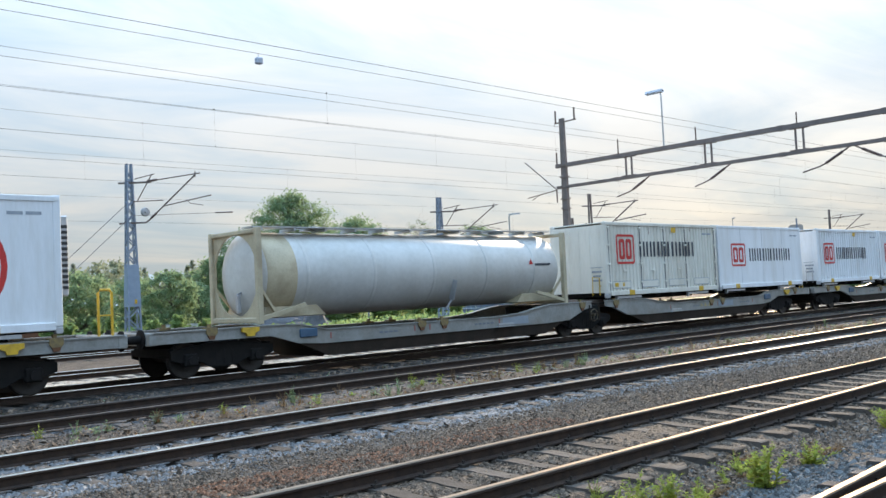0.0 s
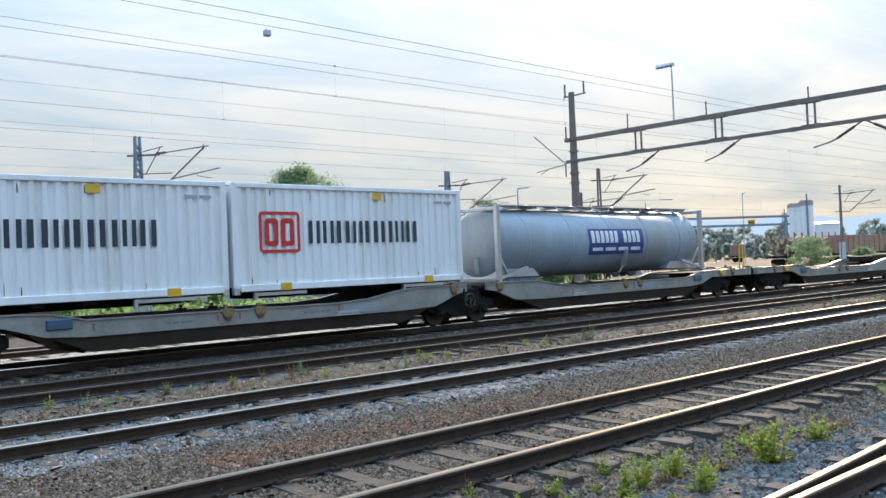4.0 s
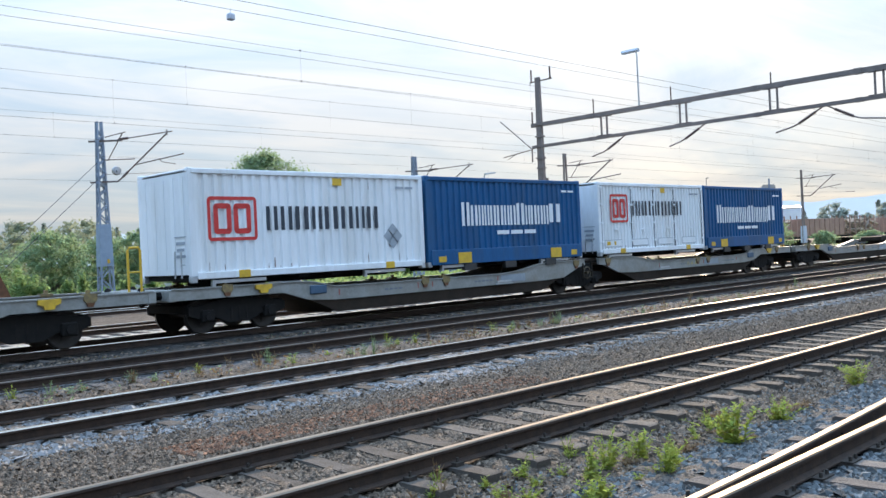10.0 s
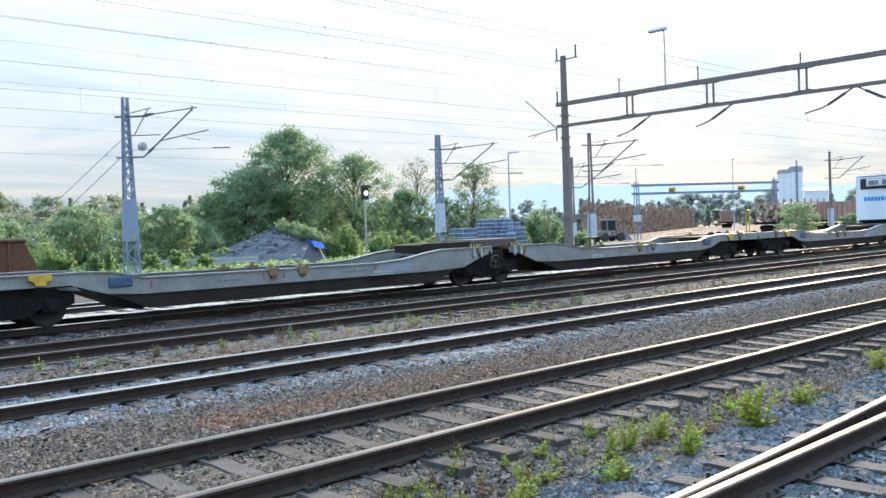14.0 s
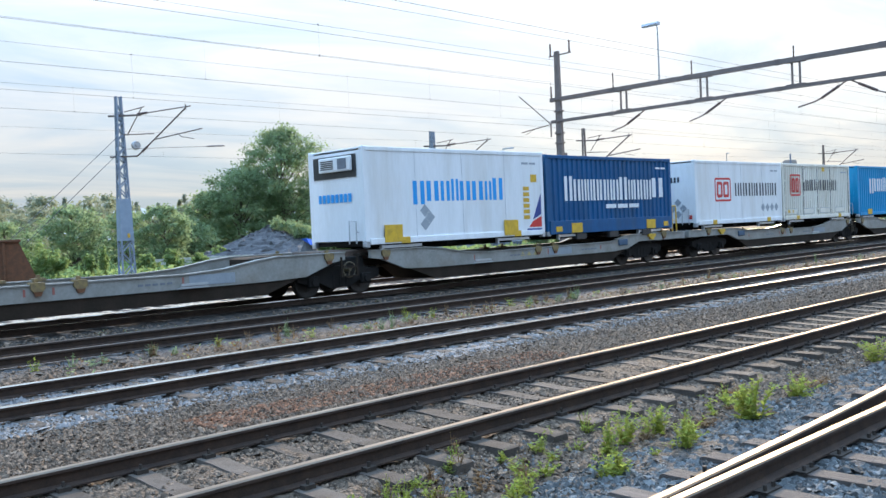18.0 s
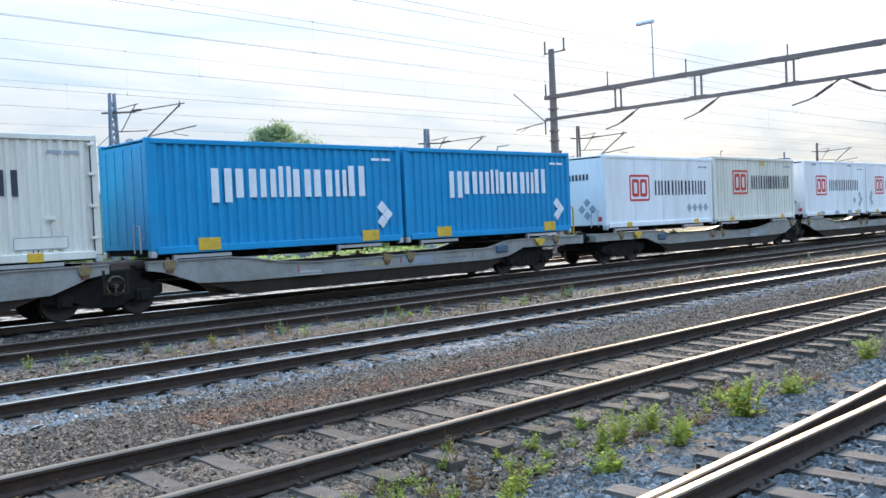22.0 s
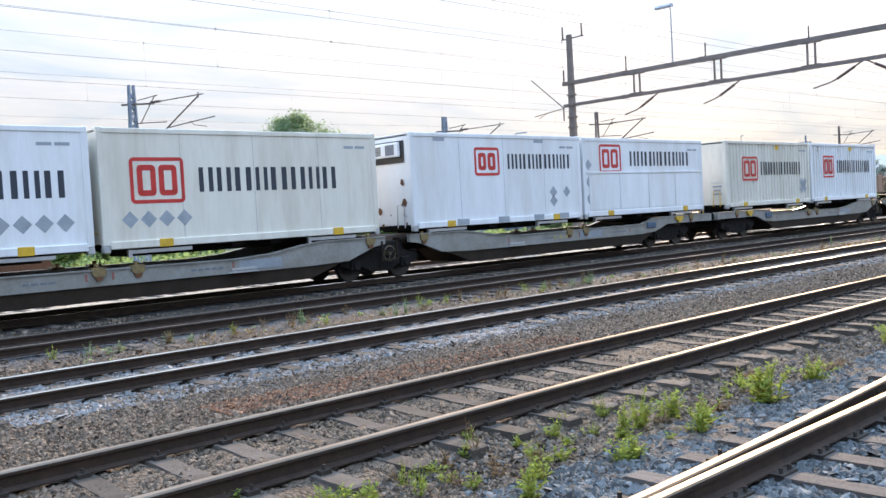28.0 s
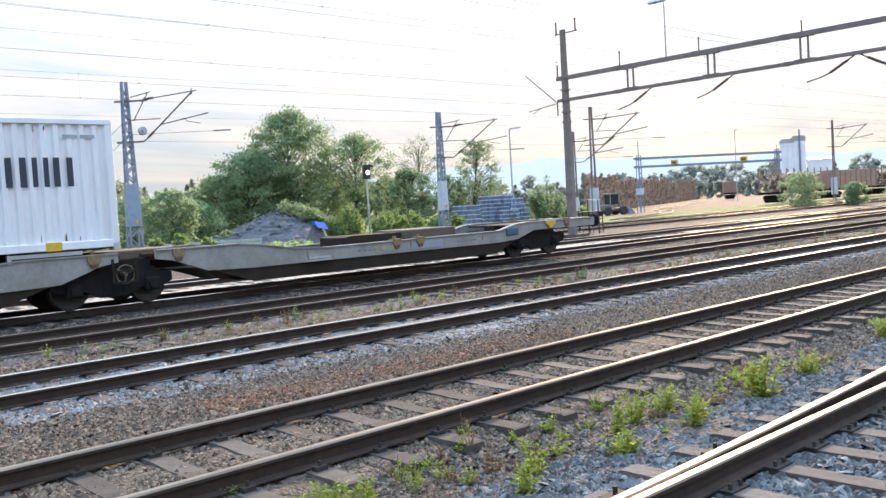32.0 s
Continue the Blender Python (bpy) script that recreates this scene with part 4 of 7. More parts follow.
def container(style, paint, label, place, logo=None, end_logo=False, diamonds_at=(), word=None, reefer=False, doors=False, height=H, lower=0.0, extra=None, category="container"):
    """A swap body; local origin at the middle of its floor. style: smooth, waves, doors or panels."""
    c = thing("swap_container", label, category, group="containers on the train")
    yf = -SIDE
    hx = L / 2
    # floor frame with forklift pockets and side rail
    b = Build()
    b.box(-hx + 0.12, hx - 0.12, -SIDE + 0.04, SIDE - 0.04, 0.05, 0.17)
    b.box(-hx + 0.9, hx - 0.9, -0.55, 0.55, -0.12, 0.05)
    for x in (-2.9, -0.55, 0.55, 2.9):
        b.box(x - 0.16, x + 0.16, -SIDE + 0.06, SIDE - 0.06, -0.02, 0.05)
    part("floor_frame", b, BOGIE, c)
    for s in (-1, 1):
        b = Build()
        b.bevel_box(-hx + 0.16, hx - 0.16, s * SIDE - 0.05, s * SIDE + 0.05, 0.08, 0.25, 0.012)
        part("bottom_rail", b, paint, c)
        b = Build()
        b.bevel_box(-hx + 0.1, hx - 0.1, s * (SIDE - 0.03) - 0.05, s * (SIDE - 0.03) + 0.05, height - 0.13, height - 0.01, 0.012)
        part("top_rail", b, paint, c)
    for sx in (-1, 1):
        for sy in (-1, 1):
            b = Build()
            b.bevel_box(sx * (hx - 0.09) - 0.09, sx * (hx - 0.09) + 0.09, sy * (SIDE - 0.07) - 0.08, sy * (SIDE - 0.07) + 0.08, 0.16, height - 0.1, 0.015)
            post = part("corner_post", b, paint, c)
            for z in (0.0, height - 0.12):
                b = Build()
                b.bevel_box(sx * (hx - 0.085) - 0.088, sx * (hx - 0.085) + 0.088, sy * (SIDE - 0.075) - 0.085, sy * (SIDE - 0.075) + 0.085, z, z + 0.16 if z == 0 else z + 0.13, 0.02)
                part("corner_casting", b, GALV if z == 0 else paint, post)
    zl, zh = 0.24, height - 0.12
    if style == "waves" or style == "doors":
        b = corrugated(-hx + 0.17, hx - 0.17, yf + 0.005, zl, zh, 0.28 if style == "waves" else 0.22, 0.05 if style == "waves" else 0.036, -1)
        part("side_wall", b, paint, c)
        part("side_wall", corrugated(-hx + 0.17, hx - 0.17, SIDE - 0.005, zl, zh, 0.28, 0.036, 1), paint, c)
    else:
        for s in (-1, 1):
            b = Build()
            b.box(-hx + 0.17, hx - 0.17, s * (SIDE - 0.02) - 0.02, s * (SIDE - 0.02) + 0.02, zl, zh)
            wall = part("side_wall", b, paint, c)
            if s < 0:
                if style == "panels":
                    for k in range(4):
                        xa = -hx + 0.3 + k * 1.82
                        b = Build()
                        b.bevel_box(xa, xa + 1.74, yf - 0.022, yf - 0.001, 0.3, 1.55, 0.006)
                        part("panel", b, paint, wall)
                    b = Build()
                    b.bevel_box(-hx + 0.2, hx - 0.2, yf - 0.03, yf - 0.002, 1.58, 1.66, 0.006)
                    part("belt_rail", b, paint, wall)
                else:
                    for k in range(1, 4):
                        b = Build()
                        b.box(-hx + k * L / 4 - 0.004, -hx + k * L / 4 + 0.004, yf - 0.004, yf - 0.001, zl, zh)
                        part("panel_joint", b, GREYMARK, wall)
    if style == "doors":
        for k in range(4):
            x = -hx + 0.17 + (k + 0.5) * (L - 0.34) / 4
            b = Build()
            b.bevel_box(x - 0.11, x + 0.11, yf - 0.045, yf, 0.95, 1.02, 0.01)
            part("door_latch", b, paint, c)
        for k in (0, 1.08, 1.95, 2.78, 4):
            x = -hx + 0.17 + k * (L - 0.34) / 4
            b = Build()
            b.box(x - 0.016, x + 0.016, yf - 0.012, yf - 0.001, zl, zh)
            part("door_gap", b, INK, c)
            for z in (0.5, 1.2, 1.9, 2.55):
                b = Build()
                b.bevel_box(x - 0.07, x + 0.07, yf - 0.05, yf + 0.01, z, z + 0.07, 0.01)
                part("hinge", b, paint, c)
        for k in range(4):
            x = -hx + 0.17 + k * (L - 0.34) / 4
            b = Build()
            rounded_frame(b, x + 0.16, x + 1.3, 0.33, 0.60, 0.022, yf - 0.008, 0.03)
            part("kick_panel", b, GREYMARK, c)
            b = Build()
            b.bevel_box(x + 0.18, x + 1.28, yf - 0.006, yf - 0.001, 0.35, 0.58, 0.002)
            part("kick_plate", b, paint, c)
            if k == 0:
                for xa, xb, m in ((0.3, 0.52, YELLOW), (0.78, 0.9, YELLOW)):
                    b = Build()
                    b.box(x + xa, x + xb, yf - 0.012, yf - 0.007, 0.40, 0.54)
                    part("yellow_tag", b, m, c)
    # ends: the near end shows
    for s in (-1, 1):
        b = Build()
        b.box(s * (hx - 0.03) - 0.02, s * (hx - 0.03) + 0.02, -SIDE + 0.12, SIDE - 0.12, 0.2, height - 0.1)
        end = part("end_wall", b, paint, c)
        end_near = end if s < 0 else end_near
        if style != "smooth" and s < 0:
            for k in range(5):
                y = -0.95 + k * 0.475
                b = Build()
                b.box(s * (hx - 0.012) - 0.014, s * (hx - 0.012) + 0.014, y - 0.09, y + 0.09, 0.3, height - 0.2)
                part("rib", b, paint, end)
    b = Build()
    b.bevel_box(-hx + 0.08, hx - 0.08, -SIDE + 0.04, SIDE - 0.04, height - 0.05, height + 0.0, 0.02)
    part("roof", b, paint, c)
    # yellow lifting pads and folded legs
    for x in (-2.45, 2.45) if paint in (WHITE, CREAM) else ():
        b = Build()
        b.bevel_box(x - 0.17, x + 0.17, yf - 0.058, yf - 0.04, 0.07, 0.26 + lower, 0.005)
        part("grapple_pad", b, YELLOW, c)
    for x in (-3.3, 1.55):
        b = Build()
        b.beam((x, yf + 0.03, 0.0), (x + 1.5, yf + 0.03, 0.0), 0.08, 0.08)
        b.box(x - 0.04, x + 0.04, yf, yf + 0.1, -0.13, 0.05)
        part("folded_leg", b, GALV, c)
    # end handrail
    b = Build()
    b.tube([(-hx - 0.10, -1.0, 0.12), (-hx - 0.10, -1.0, 0.75), (-hx - 0.10, -0.7, 0.78), (-hx - 0.10, -0.68, 0.12)], 0.02, 6)
    b.tube([(-hx - 0.10, -1.0, 0.45), (-hx, -1.0, 0.45)], 0.015, 5)
    part("end_handrail", b, YELLOW if paint is CREAM else GALV, c)
    y = yf - (0.004 if style in ("smooth", "panels") else 0.003)
    if style == "panels":
        y = yf - 0.004
    if logo:
        lx, lw, zc, zh2, tx0, tx1, th = logo
        lx, tx0, tx1 = lx - hx, tx0 - hx, tx1 - hx
        if style in ("waves", "doors"):
            y = yf - 0.001
        part("red_emblem", marking_red(y, lx, lw, zc - zh2 / 2, zc + zh2 / 2), RED, c, "red rounded square emblem")
        blocks(c, INK, 8, tx0, tx1, zc - th / 2, zc + th / 2, y, 0.22, "dark lettering bar", shape=CAPS, stroke=0.32)
    if word:
        n, x0, x1, z0, z1, m, sub = word
        blocks(c, m, n, x0 - hx, x1 - hx, z0, z1, y, 0.16, "large lettering bar", shape=LOWER if n == 8 else MIXED, stroke=0.36)
        if sub:
            blocks(c, m, 3, sub[0] - hx, sub[1] - hx, sub[2], sub[3], y, 0.14, name="slogan_bar")
    if diamonds_at:
        for x, z in diamonds_at:
            b = Build()
            diamonds(b, [(x - hx, z)], 0.195, y)
            part("diamond_mark", b, GREYMARK, c, "grey diamond placard")
    # placards: a yellow one under the roof, small grey print on the end wall
    if style in ("waves", "doors") and paint in (WHITE, CREAM):
        b = Build()
        b.box(4.4 - hx, 4.72 - hx, y - 0.006, y - 0.001, height - 0.36, height - 0.16)
        part("yellow_placard", b, YELLOW, c)
        for z, ya, yb in ((0.62, -1.05, -0.62), (0.78, -1.0, -0.66), (0.94, -1.05, -0.62), (1.12, -1.1, -0.55)):
            b = Build()
            b.box(-hx - 0.016, -hx - 0.006, ya, yb, z, z + (0.07 if z < 1.1 else 0.02))
            part("print_bar", b, GREYMARK, end_near)
        rust_streaks(c, y - 0.0005, height, int(place * 10) + 7)
    # small code in the upper corner
    blocks(c, GREYMARK if paint in (WHITE, CREAM) else PALE_INK, 2, hx - 1.1, hx - 0.4, height - 0.42, height - 0.35, y, 0.15, name="code_bar")
    if end_logo:
        for k in range(8):
            b = Build()
            blocks_end(b, 1, -0.55 + k * 0.165, -0.42 + k * 0.165, 1.9, 2.12, -hx - 0.006)
            part("lettering_bar", b, INK, end_near)
        b = Build()
        blocks_end(b, 1, 0.82, 1.2, 1.85, 2.17, -hx - 0.006)
        part("end_emblem", b, RED, end_near)
        for dy, dz in ((-0.45, 1.05), (-0.2, 0.8), (-0.7, 0.8), (-0.45, 0.55)):
            b = Build()
            b.add([(-hx - 0.006, dy - 0.17, dz), (-hx - 0.006, dy, dz - 0.17), (-hx - 0.006, dy + 0.17, dz), (-hx - 0.006, dy, dz + 0.17)], [(0, 1, 2, 3)])
            part("end_diamond_mark", b, GREYMARK, end_near)
        b = Build()
        b.box(-hx - 0.012, -hx - 0.005, -1.1, -0.92, 0.34, 0.5)
        part("red_tail_plate", b, RED, end_near)
    if reefer:
        # Flat black panel painted in for the shade of the unit's recess.
        b = Build()
        b.box(-hx - 0.016, -hx - 0.006, -1.0, 1.0, 2.02, 2.66)
        part("unit_recess", b, BLACK, c)
        b = Build()
        b.bevel_box(-hx - 0.12, -hx - 0.017, -0.86, 0.62, 2.2, 2.62, 0.02)
        unit = part("cooling_unit", b, WHITE, c, "white cooling unit with dark grille")
        for k in range(5):
            b = Build()
            b.box(-hx - 0.13, -hx - 0.121, -0.1, 0.5, 2.28 + k * 0.055, 2.31 + k * 0.055)
            part("grille_slot", b, BLACK, unit)
        b = Build()
        b.box(-hx - 0.13, -hx - 0.121, -0.7, -0.3, 2.26, 2.56)
        part("fan_grille", b, FADED, unit)
    if extra:
        extra(c, y)
    c.location = (place + L / 2, TRACKS["d"], 1.26)
    KEYED.append((c, place + L / 2))
    return c


def rust_streaks(c, y, height, seed):
    """Thin rust runs above the bottom rail and below the roof edge."""
    rng = random.Random(seed)
    for k in range(11):
        x, low = rng.uniform(-L / 2 + 0.25, L / 2 - 0.3), rng.random() < 0.7
        w, h = rng.uniform(0.012, 0.035), rng.uniform(0.06, 0.30)
        z = 0.27 if low else height - 0.16 - h
        b = Build().add([(x, y, z), (x + w, y, z), (x + w * 0.9, y, z + h * 0.7), (x + w * 0.4, y, z + h), (x + w * 0.1, y, z + h * 0.6)], [(0, 1, 2, 3, 4)])
        part("rust_streak", b, RUST, c)


def blocks_end(b, n, y0, y1, z0, z1, x):
    """Bars on the end wall, read from outside: from high y to low y."""
    p = (y1 - y0) / n
    for k in range(n):
        ya, yb = y0 + k * p, y0 + (k + 0.74) * p
        b.add([(x, ya, z0), (x, yb, z0), (x, yb, z1), (x, ya, z1)], [(0, 1, 2, 3)])


def tank(place, length, frame_paint, shell, label, radius, decal):
    """A tank container: shell with domed ends in a frame, with walkway, manlids, saddles and stairs."""
    c = thing("tank_container", label, "tank container", group="containers on the train")
    hx, zc = length / 2, 1.26
    prof = []
    for k in range(7):
        a = k / 6 * math.pi / 2
        prof.append((max(0.02, radius * math.sin(a)), -hx + 0.10 + 0.34 * (1 - math.cos(a))))
    prof += [(r, -x) for r, x in reversed(prof)]
    b = Build()
    b.lathe_x(prof, 0, zc, 40)
    sh = part("shell", b, shell, c, smooth=True)
    for x in np.linspace(-hx + 1.6, hx - 1.6, 5):
        b = Build()
        b.lathe_x([(radius + 0.006, x - 0.05), (radius + 0.012, x - 0.04), (radius + 0.012, x + 0.04), (radius + 0.006, x + 0.05)], 0, zc, 40)
        part("cladding_band", b, shell, sh, smooth=True)
    for sx in (-1, 1):
        x = sx * (hx - 0.08)
        b = Build()
        for sy in (-1, 1):
            b.bevel_box(x - 0.08, x + 0.08, sy * 1.14 - 0.08, sy * 1.14 + 0.08, 0.0, 2.46, 0.015)
        b.bevel_box(x - 0.07, x + 0.07, -1.1, 1.1, 0.03, 0.17, 0.015)
        b.bevel_box(x - 0.07, x + 0.07, -1.1, 1.1, 2.32, 2.44, 0.015)
        part("end_frame", b, frame_paint, c)
        if sx < 0 and decal == "plain":
            n, xe = 48, sx * (hx - 0.10)
            hole = [(radius * 0.93 * math.cos(2 * math.pi * k / n), zc + radius * 0.93 * math.sin(2 * math.pi * k / n)) for k in range(n)]
            rim = []
            for yy, zz in hole:
                g = 1.10 / max(abs(yy), abs(zz - zc))
                rim.append((yy * g, zc + (zz - zc) * g))
            b = Build()
            for xa in (xe - 0.02, xe + 0.02):
                b.v += [(xa, *p) for p in hole] + [(xa, *p) for p in rim]
            for k in range(n):
                j = (k + 1) % n
                for o in (0, 2 * n):
                    b.f.append([o + k, o + j, o + n + j, o + n + k])
                b.f.append([k, j, 2 * n + j, 2 * n + k])
            part("end_plate", b, frame_paint, c)
            b = Build()
            b.lathe_x([(r + 0.008, sx * (-x - 0.012)) for r, x in prof[:7]] + [ (radius + 0.008, sx * (hx - 1.25)), (radius + 0.004, sx * (hx - 1.26))], 0, zc, 40)
            part("painted_skirt", b, frame_paint, sh, smooth=True)
        for sy in (-1, 1):
            b = Build()
            b.beam((x, sy * 1.14, 0.12), (sx * (hx - 1.5), sy * 1.1, 0.45), 0.09, 0.10)
            b.beam((x, sy * 1.1, 1.0), (sx * (hx - 0.62), sy * 0.98, 0.30), 0.07, 0.07)
            part("brace", b, frame_paint, c)
        b = Build()
        b.prism_y([(sx * (hx - 0.3), 0.15), (sx * (hx - 2.3), 0.15), (sx * (hx - 2.0), 0.42), (sx * (hx - 0.4), 0.42)], -0.9, 0.9)
        part("saddle", b, frame_paint, c)
    b = Build()
    b.box(-hx + 0.2, hx - 0.2, -0.72, -0.2, 2.50, 2.53)
    for k in range(12):
        x = -hx + 0.5 + k * (length - 1) / 11
        b.box(x - 0.03, x + 0.03, -0.7, 0.0, 2.42, 2.50)
    part("walkway", b, GALV, c)
    b = Build()
    for x in (-0.3 * length, -0.1 * length, 0.1 * length, 0.3 * length):
        b.rings([[(x + r * math.cos(a), -0.05 + r * math.sin(a), z) for a in (2 * math.pi * k / 14 for k in range(14))] for r, z in ((0.3, 2.48), (0.3, 2.56), (0.26, 2.58))])
    part("manlid", b, GALV, c)
    b = Build()
    b.beam((0.8, -radius - 0.02, 0.95), (0.75, -radius + 0.12, 0.35), 0.22, 0.03)
    b.beam((0.75, -radius + 0.12, 0.35), (0.6, -0.95, 0.1), 0.05, 0.05)
    part("side_ladder", b, GALV, c)
    b = Build()
    b.tube([(-hx + 0.25, -0.2, 0.9), (-hx + 0.02, -0.2, 0.75), (-hx + 0.05, -0.2, 0.3)], 0.07, 8)
    b.lathe_x([(0.28, -hx + 0.2), (0.28, -hx + 0.26)], 0.1, 1.3, 16)
    part("discharge_valve", b, GALV, c)

    def on_shell(x0, x1, a0, a1, n=6):
        q = Build()
        r = radius + 0.016
        rows = [[(x, -r * math.cos(radians(a0 + (a1 - a0) * k / n)), zc + r * math.sin(radians(a0 + (a1 - a0) * k / n))) for x in (x0, x1)] for k in range(n + 1)]
        q.rings(rows, cap=False, closed=False)
        return q
    if decal == "blue":
        part("decal", on_shell(-1.35, 1.95, -24, 22), DECAL_BLUE, c, "dark blue decal with pale lettering bars")
        p = 3.0 / 11
        for k in range(11):
            if k != 6:
                q = on_shell(-1.22 + k * p, -1.22 + (k + 0.70) * p, -3, 18)
                b = Build().add([(x, y * 1.004, zc + (z - zc) * 1.004) for x, y, z in q.v], q.f)
                part("lettering_bar", b, PALE_INK, c, "pale lettering bar")
        for k in range(4):
            q = on_shell(-1.15 + k * 0.76, -1.15 + (k + 0.8) * 0.76, -17, -11, 2)
            b = Build().add([(x, y * 1.004, zc + (z - zc) * 1.004) for x, y, z in q.v], q.f)
            part("slogan_bar", b, PALE_INK, c)
    else:
        b = Build()
        x = hx - 1.9
        b.add([(x, -radius - 0.014, zc + 0.12), (x + 0.2, -radius - 0.014, zc + 0.12), (x + 0.1, -radius - 0.006, zc + 0.3)], [(0, 1, 2)])
        part("warning_mark", b, RED, c)
        b = Build()
        b.box(x + 0.3, x + 1.1, -radius - 0.014, -radius - 0.008, zc + 0.08, zc + 0.15)
        part("code_bar", b, INK, c)
    c.location = (place + hx, TRACKS["d"], 1.17)
    KEYED.append((c, place + hx))
    return c


def slots(k):
    a = ART[k + 1]
    return a - 16.35, a - 8.4, a + 0.55, a + 8.5


LOGO_S = (1.25, 1.25, 1.52, 1.0, 2.9, 6.8, 0.56)     # emblem x, width, centre, height; word from, to, height
LOGO_W = (0.75, 1.22, 1.55, 1.05, 2.25, 6.0, 0.60)
LOGO_A = (1.6, 1.38, 1.55, 1.02, 3.35, 7.25, 0.58)
ROW4 = [(5.9 + k * 0.44, 0.72) for k in range(4)]


def reefer_box(c, y):
    """The round blue and red emblem, and the fan grille on the far end of the first box."""
    b = Build()
    for k in range(2):
        r0, r1 = ((0.95, 0.82), (0.80, 0.72))[k]
        n = 28
        o = [(1.86 + r0 * math.cos(2 * math.pi * j / n), y, 1.45 + r0 * 1.1 * math.sin(2 * math.pi * j / n)) for j in range(n)]
        i = [(1.86 + r1 * math.cos(2 * math.pi * j / n), y, 1.45 + r1 * 1.1 * math.sin(2 * math.pi * j / n)) for j in range(n)]
        q = Build()
        m = len(o)
        q.v = o + i
        q.f = [[j, (j + 1) % m, m + (j + 1) % m, m + j] for j in range(m)]
        part("round_emblem", q, (RED, DECAL_BLUE)[k], c)
    b = Build()
    b.bevel_box(L / 2 + 0.02, L / 2 + 0.22, -1.1, 1.1, 0.8, 2.55, 0.03)
    unit = part("end_grille", b, GALV, c)
    b = Build()
    for k in range(12):
        b.box(L / 2 + 0.05, L / 2 + 0.19, -1.115, -1.10, 0.95 + k * 0.12, 1.02 + k * 0.12)
    part("grille_slot", b, BLACK, unit)


def blue_word_extra(c, y):
    for k in range(8):
        b = Build()
        blocks_end(b, 1, 0.66 - k * 0.2, 0.86 - k * 0.2, 1.32, 1.56, -L / 2 - 0.012)
        part("lettering_bar", b, AZURE_INK, c)
    for x, z, m, s in ((1.0, 0, YELLOW, 0.34), (6.05, 0, YELLOW, 0.34)):
        b = Build()
        b.bevel_box(x - L / 2 - s, x - L / 2 + s, y - 0.06, y - 0.045, 0.12, 0.62, 0.005)
        part("yellow_plate", b, m, c)
    for k in range(6):
        part("yellow_sticker", Build().box(6.75 - L / 2, 7.05 - L / 2, y - 0.006, y, 0.62 + k * 0.19, 0.75 + k * 0.19), YELLOW, c)
    part("yellow_sticker", Build().box(7.15 - L / 2, 7.45 - L / 2, y - 0.006, y, 1.85, 2.1), YELLOW, c)
    h = L / 2
    b = Build()
    b.add([(7.0 - h, y, 0.35), (7.66 - h, y, 0.35), (7.66 - h, y, 0.72), (7.2 - h, y, 0.55)], [(0, 1, 2, 3)])
    part("red_wedge", b, RED, c)
    b = Build()
    b.add([(7.2 - h, y, 0.60), (7.66 - h, y, 0.78), (7.66 - h, y, 1.5)], [(0, 1, 2)])
    b.add([(6.9 - h, y, 0.22), (7.66 - h, y, 0.22), (7.66 - h, y, 0.31), (6.9 - h, y, 0.31)], [(0, 1, 2, 3)])
    part("blue_wedge", b, DECAL_BLUE, c)


PLATES = ((0.55, 0.16, 0.14, 0.32), (1.55, 0.30, 0.08, 0.42), (6.2, 0.30, 0.08, 0.42), (7.25, 0.16, 0.14, 0.32))


def chevron(at_x, m):
    def f(c, y):
        for px, w2, z0, z1 in PLATES if m is None else ():
            b = Build()
            b.bevel_box(px - L / 2 - w2, px - L / 2 + w2, y - 0.075, y - 0.05, z0, z1, 0.005)
            part("yellow_plate", b, YELLOW, c, "rusty orange-yellow plate")
        if m is None:
            b = Build()
            b.bevel_box(-L / 2 + 0.1, L / 2 - 0.1, y - 0.055, y - 0.002, 0.06, 0.52, 0.012)
            part("tall_bottom_rail", b, NAVY, c, "dusty tall bottom rail")
            for px in (-2.1, -0.15, 2.0):
                b = Build()
                b.bevel_box(px - 0.28, px + 0.28, y - 0.06, y + 0.1, -0.16, 0.05, 0.01)
                part("fork_pocket", b, BLACK, c)
            return
        b = Build()
        x = at_x - L / 2
        for dx, z in ((0, 1.05), (0.20, 0.85), (0, 0.65)):
            diamonds(b, [(x + dx, z)], 0.19, y)
        part("chevron_mark", b, m, c)
        for px in (1.5, 6.55):
            b = Build()
            b.bevel_box(px - L / 2 - 0.3, px - L / 2 + 0.3, y - 0.06, y - 0.045, 0.12, 0.42, 0.005)
            part("yellow_plate", b, YELLOW, c)
    return f


def sticker_strip(c, y):
    for x in (-3.0, 1.5):
        b = Build()
        b.box(x, x + 0.45, y - 0.004, y, H - 0.16, H - 0.05)
        part("grey_sticker", b, GREYMARK, c)
    for x in (-2.2, -0.4, 1.3, 2.6):
        b = Build()
        b.box(x, x + 0.5, y - 0.05, y - 0.04, 0.1, 0.28)
        part("grey_plate", b, GREYMARK, c)


